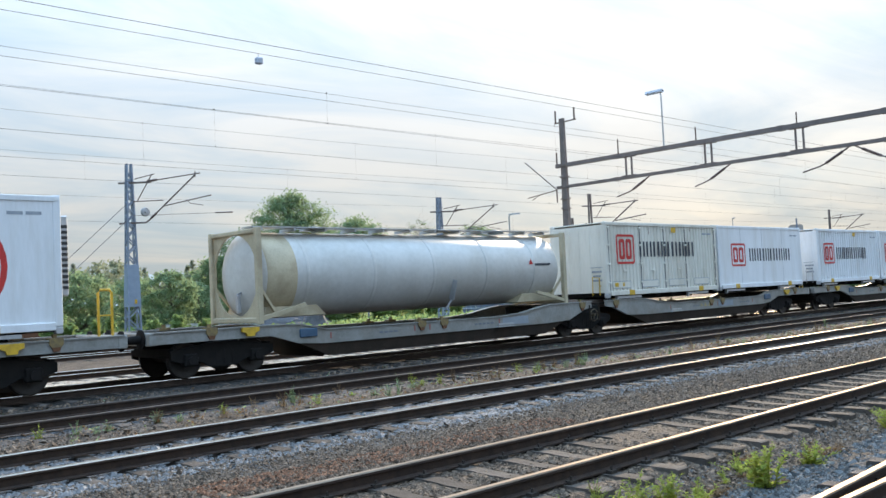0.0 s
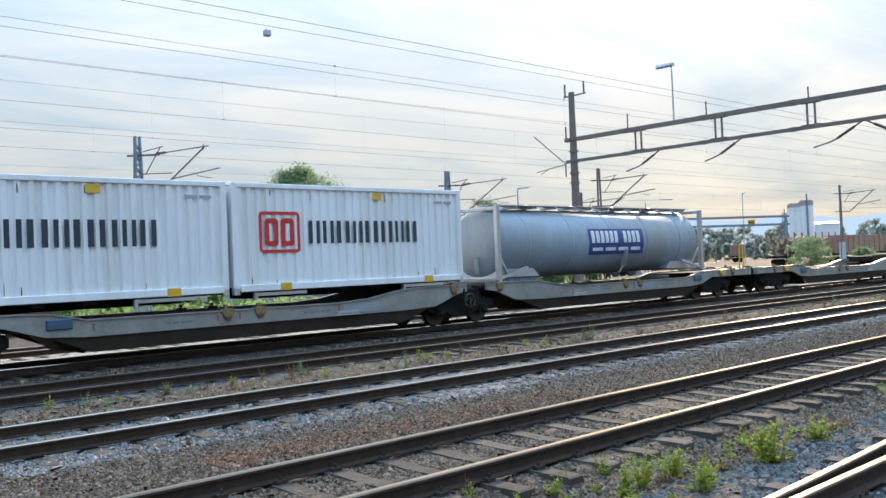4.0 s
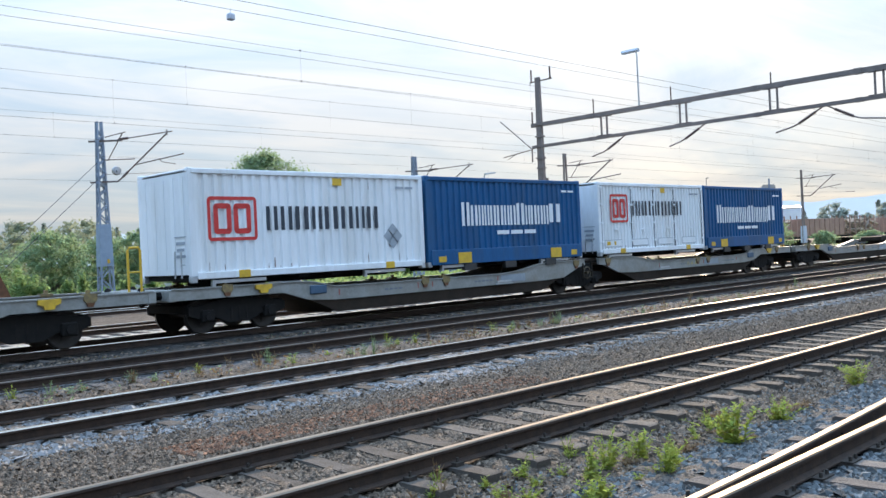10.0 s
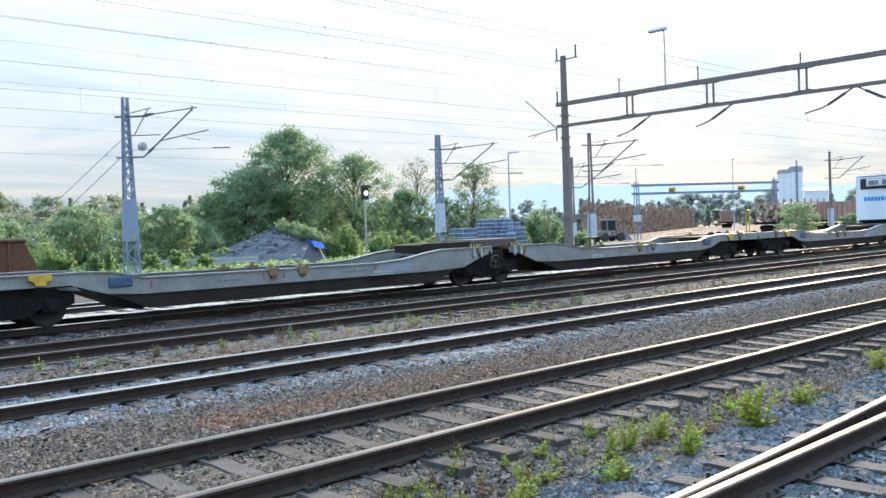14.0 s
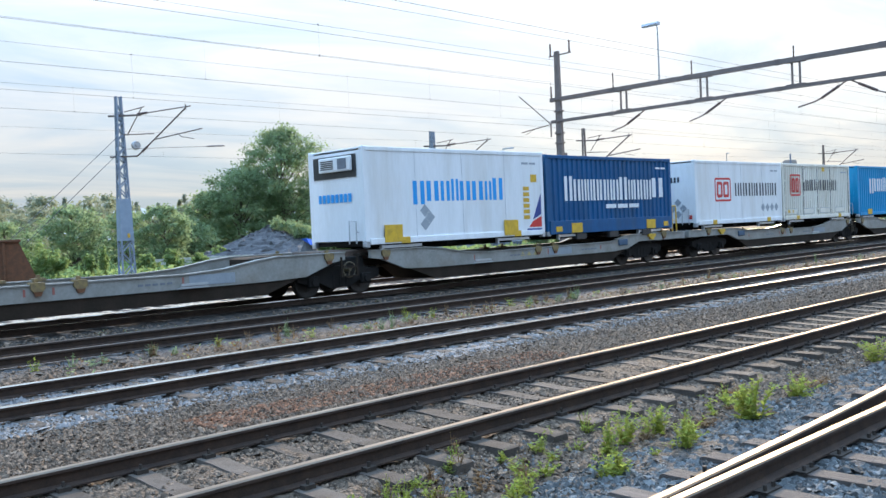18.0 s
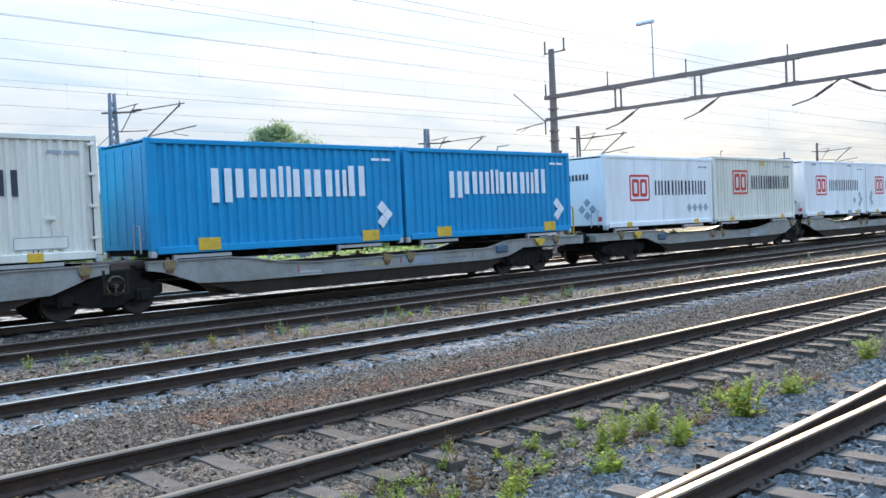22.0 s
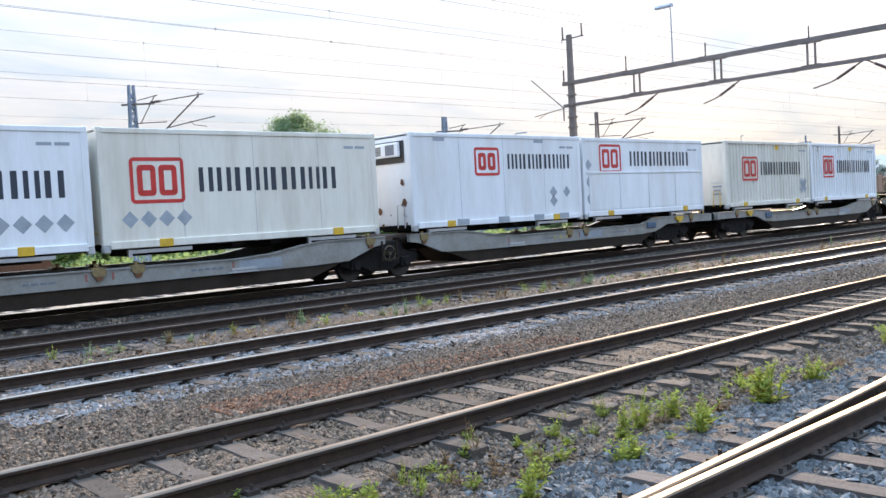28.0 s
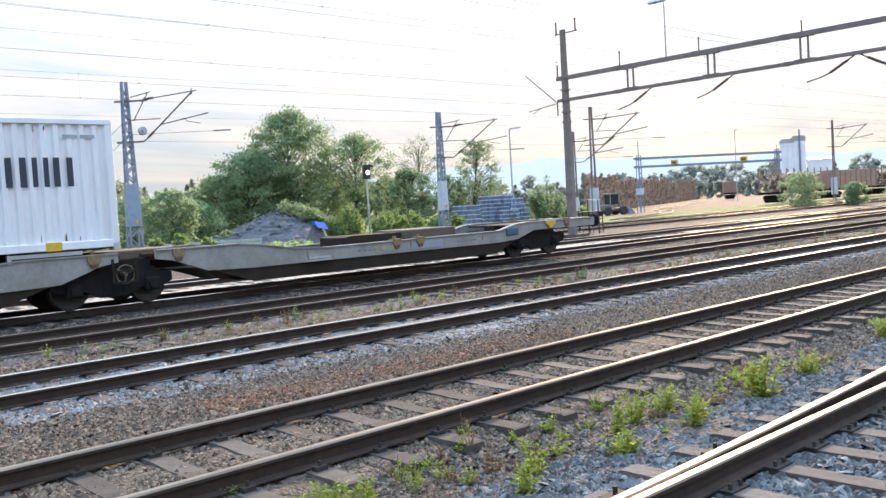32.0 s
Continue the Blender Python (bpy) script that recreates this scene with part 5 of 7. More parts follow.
def rusty_end(c, y):
    sticker_strip(c, y)
    rng = random.Random(4)
    b = Build()
    for k in range(14):
        z, yy, s = rng.uniform(0.15, 1.6), rng.uniform(-1.1, 0.9), rng.uniform(0.03, 0.11)
        b.add([(-L / 2 - 0.013, yy + s * rng.uniform(0.6, 1.2) * math.cos(j * 1.05), z + s * rng.uniform(0.6, 1.6) * math.sin(j * 1.05)) for j in range(6)], [(0, 1, 2, 3, 4, 5)])
    part("rust_patch", b, RUST, c)


def load_train():
    A1, A2, B1, B2 = slots(-1)
    container("smooth", WHITE, "white refrigerated box with a round red and blue emblem", B2 - 0.75, extra=reefer_box, height=2.95, category="swap body")
    A1, A2, B1, B2 = slots(0)
    tank(12.22, 12.35, TANKFRAME, TANKW, "white tank container in a tan steel frame", 1.15, "plain")
    container("doors", CREAM, "cream corrugated container with side doors and a red emblem", B1, (0.66, 1.15, 1.78, 1.1, 2.15, 6.0, 0.58))
    container("smooth", WHITE, "smooth white container with red emblem and dark lettering", B2, (1.1, 1.25, 1.52, 1.0, 2.7, 6.6, 0.56))
    A1, A2, B1, B2 = slots(1)
    container("waves", WHITE, "white corrugated container with red emblem and dark lettering", A1, LOGO_W)
    container("waves", WHITE, "white corrugated container with red emblem and dark lettering", A2, LOGO_W)
    tank(61.8, 12.19, GALV, TANKS, "silver-blue tank container with a dark blue decal", 1.17, "blue")
    A1, A2, B1, B2 = slots(3)
    container("waves", WHITE, "white corrugated container with red emblem, grey diamond mark", A1, (0.5, 1.42, 1.55, 1.1, 2.2, 6.0, 0.62), diamonds_at=[(6.38, 1.0), (6.72, 1.0), (6.55, 1.18), (6.55, 0.82)])
    container("waves", NAVY, "navy corrugated container with pale lettering", A2, word=(13, 1.55, 6.6, 1.25, 1.9, PALE_INK, (3.2, 5.2, 0.95, 1.08)), extra=chevron(0, None))
    container("doors", WHITE, "white corrugated container with side doors", B1, (0.78, 1.2, 1.8, 1.08, 2.3, 6.0, 0.58))
    container("waves", NAVY, "navy corrugated container with pale lettering", B2, word=(13, 1.1, 6.85, 1.15, 1.85, PALE_INK, (3.0, 5.0, 0.85, 0.98)), extra=chevron(0, None))
    A1, A2, B1, B2 = slots(5)
    container("smooth", WHITE, "white refrigerated container with large blue lettering", B1 - 0.25, word=(8, 1.85, 5.75, 1.28, 1.88, AZURE_INK, None), height=2.85, reefer=True, diamonds_at=[(2.3, 1.0), (2.5, 0.8), (2.3, 0.6)], extra=blue_word_extra)
    container("waves", NAVY, "navy corrugated container with pale lettering", B2 - 0.25, word=(13, 1.0, 7.2, 1.2, 1.95, PALE_INK, (3.4, 5.5, 0.9, 1.05)), extra=chevron(0, None))
    A1, A2, B1, B2 = slots(6)
    container("smooth", WHITE, "off-white smooth container with grey diamond placards", A1, LOGO_A, True, ROW4)
    container("doors", CREAM, "cream corrugated container with side doors and a red emblem", A2, (0.8, 1.1, 1.74, 1.05, 2.25, 6.1, 0.54))
    container("waves", AZURE, "bright blue corrugated container with white lettering", B1, word=(8, 1.65, 6.45, 1.38, 2.1, PALE_INK, None), extra=chevron(7.05, PALE_INK))
    container("waves", AZURE, "bright blue corrugated container with white lettering", B2, word=(8, 1.85, 6.45, 1.4, 2.1, PALE_INK, None), extra=chevron(7.05, PALE_INK))
    A1, A2, B1, B2 = slots(7)
    container("smooth", WHITE, "smooth white container with grey diamond placards", A1, LOGO_A, True, ROW4)
    container("waves", CREAM, "off-white corrugated container with red emblem", A2, (1.7, 1.4, 1.78, 1.08, 3.45, 7.2, 0.62), height=2.9)
    container("smooth", WHITE, "smooth white container with yellow corner plates", B1 + 0.1, (1.3, 1.35, 1.62, 1.02, 2.95, 6.75, 0.57), True, [(6.25, 0.8), (6.95, 1.1), (7.15, 0.85), (6.95, 0.6)], extra=sticker_strip, height=2.88)
    container("smooth", WHITE, "smooth white container with a zigzag grey mark", B2 + 0.1, (1.3, 1.35, 1.62, 1.02, 2.95, 6.85, 0.57), False, [(0.75, 1.15), (0.6, 0.9), (0.75, 0.65)], height=2.88)
    A1, A2, B1, B2 = slots(8)
    container("smooth", WHITE, "smooth off-white container with grey diamond placards", A1 - 0.1, LOGO_A, True, ROW4)
    container("smooth", CREAM, "smooth cream container with grey diamond placards", A2 - 0.05, (0.7, 1.32, 1.6, 1.05, 2.4, 6.4, 0.58), False, [(0.65 + k * 0.44, 0.72) for k in range(4)])
    container("smooth", WHITE, "white refrigerated container with a rusty stained end", B1 + 0.1, (2.6, 1.12, 2.02, 0.88, 4.1, 7.2, 0.48), False, [(6.3, 1.0), (6.3, 0.7), (7.0, 1.0)], height=2.88, reefer=True, extra=rusty_end)
    container("panels", WHITE, "white panelled container with a belt rail", B2 + 0.1, (0.95, 1.3, 2.12, 1.02, 2.8, 6.75, 0.54), False, [(0.3, 1.9), (0.3, 1.3), (0.3, 0.7)], height=2.86)
    A1, A2, B1, B2 = slots(9)
    container("waves", CREAM, "cream corrugated container with a grey crossed mark", A1 + 0.2, (1.35, 1.4, 1.7, 1.05, 3.0, 6.8, 0.58), False, [(6.9, 1.05), (7.25, 1.05), (7.08, 0.88), (6.9, 0.7), (7.25, 0.7)], height=2.9)
    container("waves", WHITE, "white corrugated container with red emblem", A2 + 0.2, (1.35, 1.25, 1.75, 1.08, 2.95, 6.9, 0.62), height=2.9)


load_train()


# ---- overhead line ----
def lattice_mast(x, y, top, arm_y, label, plate=(1.6, 3.6), w0=0.5, w1=0.22, weight=False, foot=-0.3, plain=False):
    """A tapering four-legged lattice mast with a sheet-clad waist and a cantilever towards -y."""
    m = thing("catenary_mast", label, "catenary mast", group="catenary masts beyond the train")
    m.location = (x, y, 0)

    def w(z):
        return (w0 + (w1 - w0) * (z - foot) / (top - foot)) / 2
    for sx in (-1, 1):
        for sy in (-1, 1) if not plain else (0,):
            b = Build()
            b.beam((sx * w(foot), sy * w(foot) * 0.7, foot), (sx * w(top), sy * w(top) * 0.7, top), 0.11 if plain else 0.075, 0.11 if plain else 0.075)
            part("leg", b, MAST_DARK if plain else MAST, m)
    b = Build()
    z, k = foot + 0.2, 0
    while plain and z < top:
        part("lacing_bar", Build().beam((-w(z), 0, z), (w(z), 0, z), 0.05, 0.05), MAST, m)
        z += 1.3
    while not plain and z < top - 0.5:
        z2 = z + max(0.28, 2.0 * w(z))
        for sy in (-1, 1):
            s = 1 if k % 2 else -1
            part("lacing_bar", Build().beam((s * w(z), sy * w(z) * 0.7, z), (-s * w(z2), sy * w(z2) * 0.7, z2), 0.055, 0.055), MAST, m)
            part("lacing_bar", Build().beam((sy * w(z), s * w(z) * 0.7, z), (sy * w(z2), -s * w(z2) * 0.7, z2), 0.055, 0.055), MAST, m)
        z, k = z2, k + 1
    if plate:
        b = Build()
        z0, z1 = plate
        b.rings([[(sx * (w(z) + 0.05), sy * (w(z) * 0.7 + 0.05), z) for sx, sy in ((-1, -1), (1, -1), (1, 1), (-1, 1))] for z in (z0, z1)])
        pl = part("cladding_plate", b, PLATE_BLUE if weight else MAST_LIGHT, m, "blue-grey cladding plate" if weight else "pale cladding plate")
        b = Build()
        b.box(0.0, 0.12, -w(z0) * 0.7 - 0.08, -w(z0) * 0.7 - 0.06, z0 + 0.15, z0 + 0.35)
        part("number_plate", b, YELLOW, pl)
    b = Build()
    b.bevel_box(-0.45, 0.45, -0.45, 0.45, foot - 0.2, foot + 0.25, 0.03)
    part("foundation", b, SLEEPER_C, m)
    if arm_y:
        cantilever(m, 0, 0, top, arm_y, 1.5 if plain else 1.0)
    if weight:
        b = Build()
        b.lathe_y([(0.20, -0.62), (0.22, -0.58), (0.22, -0.46), (0.20, -0.42)], 0.55, top - 2.42, 20)
        b.lathe_y([(0.08, -0.70), (0.08, -0.42)], 0.55, top - 2.42, 12)
        part("tension_wheel", b, GALV, m)
        for z in (top - 1.95, top - 2.75):
            part("stay_wire", Build().tube([(-0.1, 0, z), (-0.1 - (z + 0.3) / 0.92, 0, -0.3)], 0.014, 4), WIRE, m)
    return m


ARM = (0.545, -0.84)                                 # the way the far cantilevers point


def cantilever(m, x, y, top, reach, thick=1.0):
    """Hinged cantilever: top tube, stay, registration arm, two insulators."""
    z0, z1 = top - 0.93, top - 2.93

    def q(d, z):
        return (x + ARM[0] * d, y + ARM[1] * d, z)
    part("bracket", Build().beam(q(-0.58, z0), q(1.2, z0 - 0.06), 0.09, 0.09), MAST_DARK, m)
    part("bracket", Build().beam(q(-0.58, z1), q(0.84, z1 - 0.03), 0.09, 0.08), MAST_DARK, m)
    b = Build()
    b.tube([q(1.2, z0), q(reach, z0 + 0.19)], 0.030 * thick, 6)
    b.tube([q(0.84, z1 - 0.05), q(1.05, z1 + 0.08), q(reach - 0.27, z0 + 0.12)], 0.038 * thick, 6)
    b.tube([q(reach - 0.27, z0 + 0.02), q(reach - 0.27, z0 + 0.30)], 0.03 * thick, 5)
    b.tube([q(0.3, z0 + 0.15), q(1.4, z0 + 0.33)], 0.026, 5)
    b.tube([q(0.4, z0 - 1.0), q(1.25, z0 + 0.3)], 0.028, 5)
    b.tube([q(1.9, z1 + 0.72), q(reach + 0.55, z1 + 1.08)], 0.030 * thick, 6)
    b.tube([q(reach * 0.8, z1 + 0.95), q(reach * 0.85, z1 + 0.76), q(reach + 0.1, z1 + 0.62)], 0.018, 5)
    b.tube([q(0.2, z0 - 0.95), q(1.85, z0 - 1.0)], 0.028, 5)
    b.tube([q(0.2, z0 - 1.65), q(5.5, z0 - 1.82)], 0.010, 4)
    b.tube([q(4.6, z0 - 1.79), q(5.5, z0 - 1.82)], 0.035, 5)
    part("cantilever", b, MAST_DARK, m)
    for p0, p1 in ((q(1.0, z0 + 0.0), q(1.55, z0 + 0.03)), (q(1.15, z1 + 0.16), q(1.45, z1 + 0.40))):
        part("insulator", Build().ribbed(p0, p1, 6, 0.075, 0.04), INSUL, m)


PX, PY = 36.0, 28.5                                  # foot of the big portal's far mast


def build_portal():
    p = thing("catenary_portal", "dark steel catenary portal spanning the tracks", "catenary portal")
    for y, name in ((PY, "mast"), (-4.5, "mast")):
        b = Build()
        rings = []
        for z, w in ((-0.3, 0.215), (4, 0.18), (10.3, 0.125)):
            rings.append([(PX + sx * w * 0.62, y + sy * w, z) for sx, sy in ((-1, -1), (1, -1), (1, 1), (-1, 1))])
        b.rings(rings)
        mo = part(name, b, MAST_DARK, p)
        for z in (2.1, 6.8, 7.9, 7.3, 6.2, 5.7):
            b = Build()
            b.box(PX - 0.155, PX + 0.155, y - 0.2, y + 0.2, z - 0.04, z + 0.04)
            part("collar", b, MAST_DARK, mo)
        b = Build()
        b.box(PX - 0.6, PX + 0.6, y - 0.6, y + 0.6, -0.5, 0.05)
        part("foundation", b, SLEEPER_C, mo)
    for z, r in ((7.9, 0.10), (6.8, 0.075)):
        b = Build()
        b.beam((PX, PY + 0.5, z), (PX, -4.8, z), r * 1.8, r * 2)
        beam = part("beam", b, MAST_DARK, p)
        for y in np.arange(PY - 3.2, -4, -4.15):
            b = Build()
            b.box(PX - r - 0.012, PX + r + 0.012, y - 0.14, y + 0.14, z - r - 0.012, z + r + 0.012)
            part("splice_plate", b, MAST_DARK, beam)
    for y in (24.6, 20.4, 16.25, 12.1, 7.95, 3.8):
        b = Build()
        for d in (-0.16, 0.16):
            b.beam((PX, y + d, 7.88), (PX, y + d, 6.82), 0.07, 0.07)
        b.beam((PX, y - 0.4, 6.88), (PX, y + 0.4, 6.88), 0.16, 0.06)
        b.beam((PX, y - 0.4, 7.8), (PX, y + 0.4, 7.8), 0.16, 0.06)
        part("hanger_frame", b, MAST_DARK, p)
    # drop arms with insulators to each wire
    for y, t in ((23.4, 25.25), (19.3, 21.05), (14.2, 16.1), (14.15, 11.9), (9.4, 7.2)):
        s = 1 if t > y else -1
        b = Build()
        b.tube([(PX, y, 6.78), (PX, y + s * 0.35, 6.58), (PX, y + s * 1.05, 6.2), (PX, y + s * 1.3, 6.1), (PX, t + s * 0.1, 5.95)], 0.034, 6)
        arm = part("drop_arm", b, MAST_DARK, p)
        part("insulator", Build().ribbed((PX, y + s * 0.35, 6.58), (PX, y + s * 1.05, 6.2), 9, 0.068, 0.045), INSUL, arm)
    # back stay arm on the mast's far side
    b = Build()
    b.tube([(PX, PY + 0.6, 6.75), (PX, PY + 2.6, 8.38)], 0.032, 5)
    b.tube([(PX, PY + 0.5, 6.7), (PX, PY + 2.5, 6.48)], 0.026, 5)
    b.tube([(PX, PY + 1.6, 6.58), (PX, PY + 2.2, 6.35)], 0.018, 5)
    b.tube([(PX, PY + 0.55, 6.74), (PX, PY + 0.55, 6.06)], 0.04, 6)
    part("back_arm", b, MAST_DARK, p)
    part("top_arm", Build().beam((PX, PY + 0.5, 10.1), (PX, PY - 0.9, 10.12), 0.06, 0.06), MAST_DARK, p)
    for y in (PY + 0.4, PY - 0.8):
        part("post_insulator", Build().ribbed((PX, y, 10.12), (PX, y, 10.75), 5, 0.06, 0.03, 8), INSUL, p)
    part("post_insulator", Build().ribbed((PX, PY + 0.45, 7.9), (PX, PY + 0.45, 8.6), 5, 0.05, 0.03, 8), INSUL, p)
    for y, h in ((25.17, 0.75), (20.97, 0.65), (16.33, 0.5)):
        part("post_insulator", Build().ribbed((PX, y, 7.95), (PX, y, 7.97 + h), 3, 0.036, 0.024, 8), INSUL, p)
    # lamp pole on the beam
    b = Build()
    b.tube([(PX, 22.63, 7.95), (PX, 22.63, 10.3), (PX, 22.66, 10.5)], 0.045, 6, 0.03)
    pole = part("lamp_pole", b, GALV, p)
    b = Build()
    b.rings([[(PX + a * 0.14, 22.55 + d, 10.55 + e) for a, e in ((-1, 0), (-0.7, 0.10), (0.7, 0.10), (1, 0), (0.6, -0.05), (-0.6, -0.05))] for d in (0.0, 0.25, 0.85)])
    part("lamp_head", b, MAST_LIGHT, pole)


build_portal()
lattice_mast(19.4, 42.5, 8.8, 3.86, "blue-grey lattice catenary mast with a tension wheel", (1.75, 3.8), 0.66, 0.22, weight=True)
lattice_mast(40.4, 42.5, 7.95, 3.9, "blue-grey lattice catenary mast with long cantilevers", (1.6, 3.5), 0.58, 0.22)
lattice_mast(56.6, 42.5, 8.85, 3.7, "slim lattice catenary mast beside the timber yard", (0.7, 2.6), 0.60, 0.24, plain=True)
lattice_mast(69.0, 54.0, 8.3, 4.1, "slim lattice mast with a long cantilever", (0.7, 2.0), 0.45, 0.24, plain=True)
lattice_mast(100.3, 42.5, 8.9, 3.6, "slim lattice catenary mast far down the yard", (0.7, 2.6), 0.60, 0.24, plain=True)


def wire(y, z, label, r=0.008, sag=0.0, span=48.0, x0=-30.0, phase=0.0, drop=None):
    w = thing("overhead_wire", label, "overhead wire", group="overhead wires")
    b = Build()
    pts = []
    x = x0
    while x <= 420:
        u = ((x - phase) % span) / span * 2 - 1
        pts.append((x, y, z - sag * (1 - u * u)))
        x += 6 if sag else 40
    b.tube(pts, r, 5)
    part("strand", b, WIRE, w)
    if drop:
        x = phase - 12 * 4
        while x < 90:
            u = ((x - phase) % span) / span * 2 - 1
            b = Build()
            b.tube([(x, y, z - sag * (1 - u * u)), (x, y, drop)], 0.0018, 3)
            for zz in (z - sag * (1 - u * u), drop):
                b.box(x - 0.012, x + 0.012, y - 0.006, y + 0.006, zz - 0.01, zz + 0.03)
            part("dropper", b, WIRE, w)
            x += 8


for y, zc, zm, sag in ((16.1, 5.64, 6.42, 0.10), (21.05, 5.86, 7.0, 0.15), (25.25, 5.93, 7.4, 0.2), (29.6, 6.06, 6.95, 0.1), (39.3, 5.6, 6.9, 0.2)):
    wire(y, zc, "grooved contact wire over a track", 0.004 if y < 17 else 0.005)
    wire(y, zm, "slack catenary wire with droppers", 0.004, sag, 48, phase=PX, drop=zc)
wire(11.5, 5.64, "grooved contact wire over a track", 0.0045)
wire(12.0, 5.645, "grooved contact wire over a track", 0.004)
wire(15.7, 6.05, "second feeder wire beside the first", 0.0045)
b = Build()
b.bevel_box(7.60, 7.71, 11.95, 12.05, 5.48, 5.58, 0.012)
b.tube([(7.655, 12.0, 5.56), (7.655, 12.0, 5.66)], 0.006, 4)
thing("wire_marker", "small blue-grey box clamped to an overhead wire", "wire marker", b, MAST_LIGHT)


def build_gantry():
    g = thing("signal_gantry", "signal gantry of two steel tubes on lattice legs", "signal gantry")
    for X, y, top in ((92.0, 62.3, 8.4), (108.7, 53.1, 7.2)):
        b = Build()
        for s in (-1, 1):
            for q in (-1, 1):
                b.beam((X + s * 0.32, y + q * 0.25, -0.3), (X + s * 0.2, y + q * 0.16, 6.7), 0.09, 0.09)
        for k in range(8):
            s = 1 if k % 2 else -1
            b.beam((X + s * 0.3, y - 0.22, k * 0.8), (X - s * 0.28, y - 0.22, k * 0.8 + 0.8), 0.05, 0.05)
        b.beam((X, y, 6.6), (X, y, top), 0.07, 0.07)
        leg = part("lattice_leg", b, MAST, g)
        b = Build()
        b.box(X - 0.36, X + 0.36, y - 0.32, y + 0.32, 1.9, 2.7)
        part("number_plate", b, MAST_LIGHT, leg)
    for z in (6.25, 5.25):
        b = Build()
        b.beam((91.5, 62.6, z), (109.2, 52.8, z), 0.26, 0.28)
        part("cross_tube", b, MAST, g)
    for X, y in ((96.2, 60.0), (104.6, 55.4)):
        b = Build()
        b.box(X - 0.18, X + 0.18, y - 0.38, y + 0.38, 5.35, 5.9)
        part("signal_board", b, YELLOW, g, "yellow and black signal board")
        b = Build()
        b.box(X - 0.20, X - 0.182, y - 0.28, y + 0.28, 5.5, 5.66)
        part("board_bar", b, BLACK, g)


build_gantry()


def street_lamp(x, y, top, arm):
    s = thing("street_lamp", "slender galvanised street lamp", "street lamp", group="lamps of the yard")
    b = Build()
    b.tube([(x, y, -0.3), (x, y, top - 0.2), (x + 0.1 * arm, y - 0.1, top)], 0.09, 8, 0.05)
    part("pole", b, GALV, s)
    b = Build()
    b.beam((x, y, top), (x + arm, y - 0.6, top + 0.08), 0.3, 0.12)
    part("lamp_head", b, MAST_LIGHT, s)


street_lamp(63.5, 57.2, 8.8, 0.9)
street_lamp(150, 81, 12.5, -0.4)


def dwarf_signal():
    s = thing("signal_post", "signal on a slim pole with a lit white lamp", "railway signal")
    x, y = 41.0, 51.0
    b = Build()
    b.tube([(x, y, -0.3), (x, y, 4.6)], 0.07, 8)
    part("pole", b, GALV, s)
    b = Build()
    b.bevel_box(x - 0.29, x + 0.29, y - 0.15, y + 0.15, 4.15, 5.15, 0.04)
    b.prism_y([(x - 0.34, 4.98), (x + 0.34, 4.98), (x + 0.34, 5.18), (x - 0.34, 5.18)], y - 0.35, y - 0.14)
    part("housing", b, BLACK, s)
    lamp = bpy.data.materials.new("signal_glow")
    lamp.use_nodes = True
    e = lamp.node_tree.nodes["Principled BSDF"]
    e.inputs["Emission Color"].default_value, e.inputs["Emission Strength"].default_value = (0.9, 0.95, 1, 1), 2.0
    b = Build()
    b.lathe_y([(0.15, y - 0.19), (0.17, y - 0.16)], x, 4.62, 16)
    part("lens", b, lamp, s)


dwarf_signal()


# ---- plants ----
def leaves(name, centres, radii, count, size, material, parent, seed, squash=1.0, label="", shell=0.55):
    """A crown of many small leaf clumps: two crossed leaves each, in and near the surface of several lobes."""
    rng = np.random.default_rng(seed)
    centres, radii = np.array(centres, float), np.array(radii, float)
    w = radii ** 2
    pick = rng.choice(len(centres), count, p=w / w.sum())
    d = rng.normal(size=(count, 3))
    d /= np.linalg.norm(d, axis=1)[:, None]
    r = radii[pick] * (shell + (1 - shell) * rng.random(count) ** 0.6) * (1 + 0.16 * rng.normal(size=count))
    p = centres[pick] + d * r[:, None] * np.array([1, 1, squash])
    u = rng.normal(size=(count, 3)) * np.array([1, 1, 0.7])
    u /= np.linalg.norm(u, axis=1)[:, None]
    v = np.cross(u, rng.normal(size=(count, 3)))
    v /= np.linalg.norm(v, axis=1)[:, None] + 1e-9
    s = (size * rng.uniform(0.5, 1.3, count))[:, None]
    verts = np.stack([p - u * s, p + v * s * 0.55, p + u * s, p - v * s * 0.55 + np.cross(u, v) * s * 0.3], 1).reshape(-1, 3)
    faces = np.arange(count * 4).reshape(-1, 4)
    me = bpy.data.meshes.new(name)
    me.from_pydata(verts.tolist(), [], faces.tolist())
    me.materials.append(material)
    ob = new(name, me)
    ob.parent = parent
    return ob


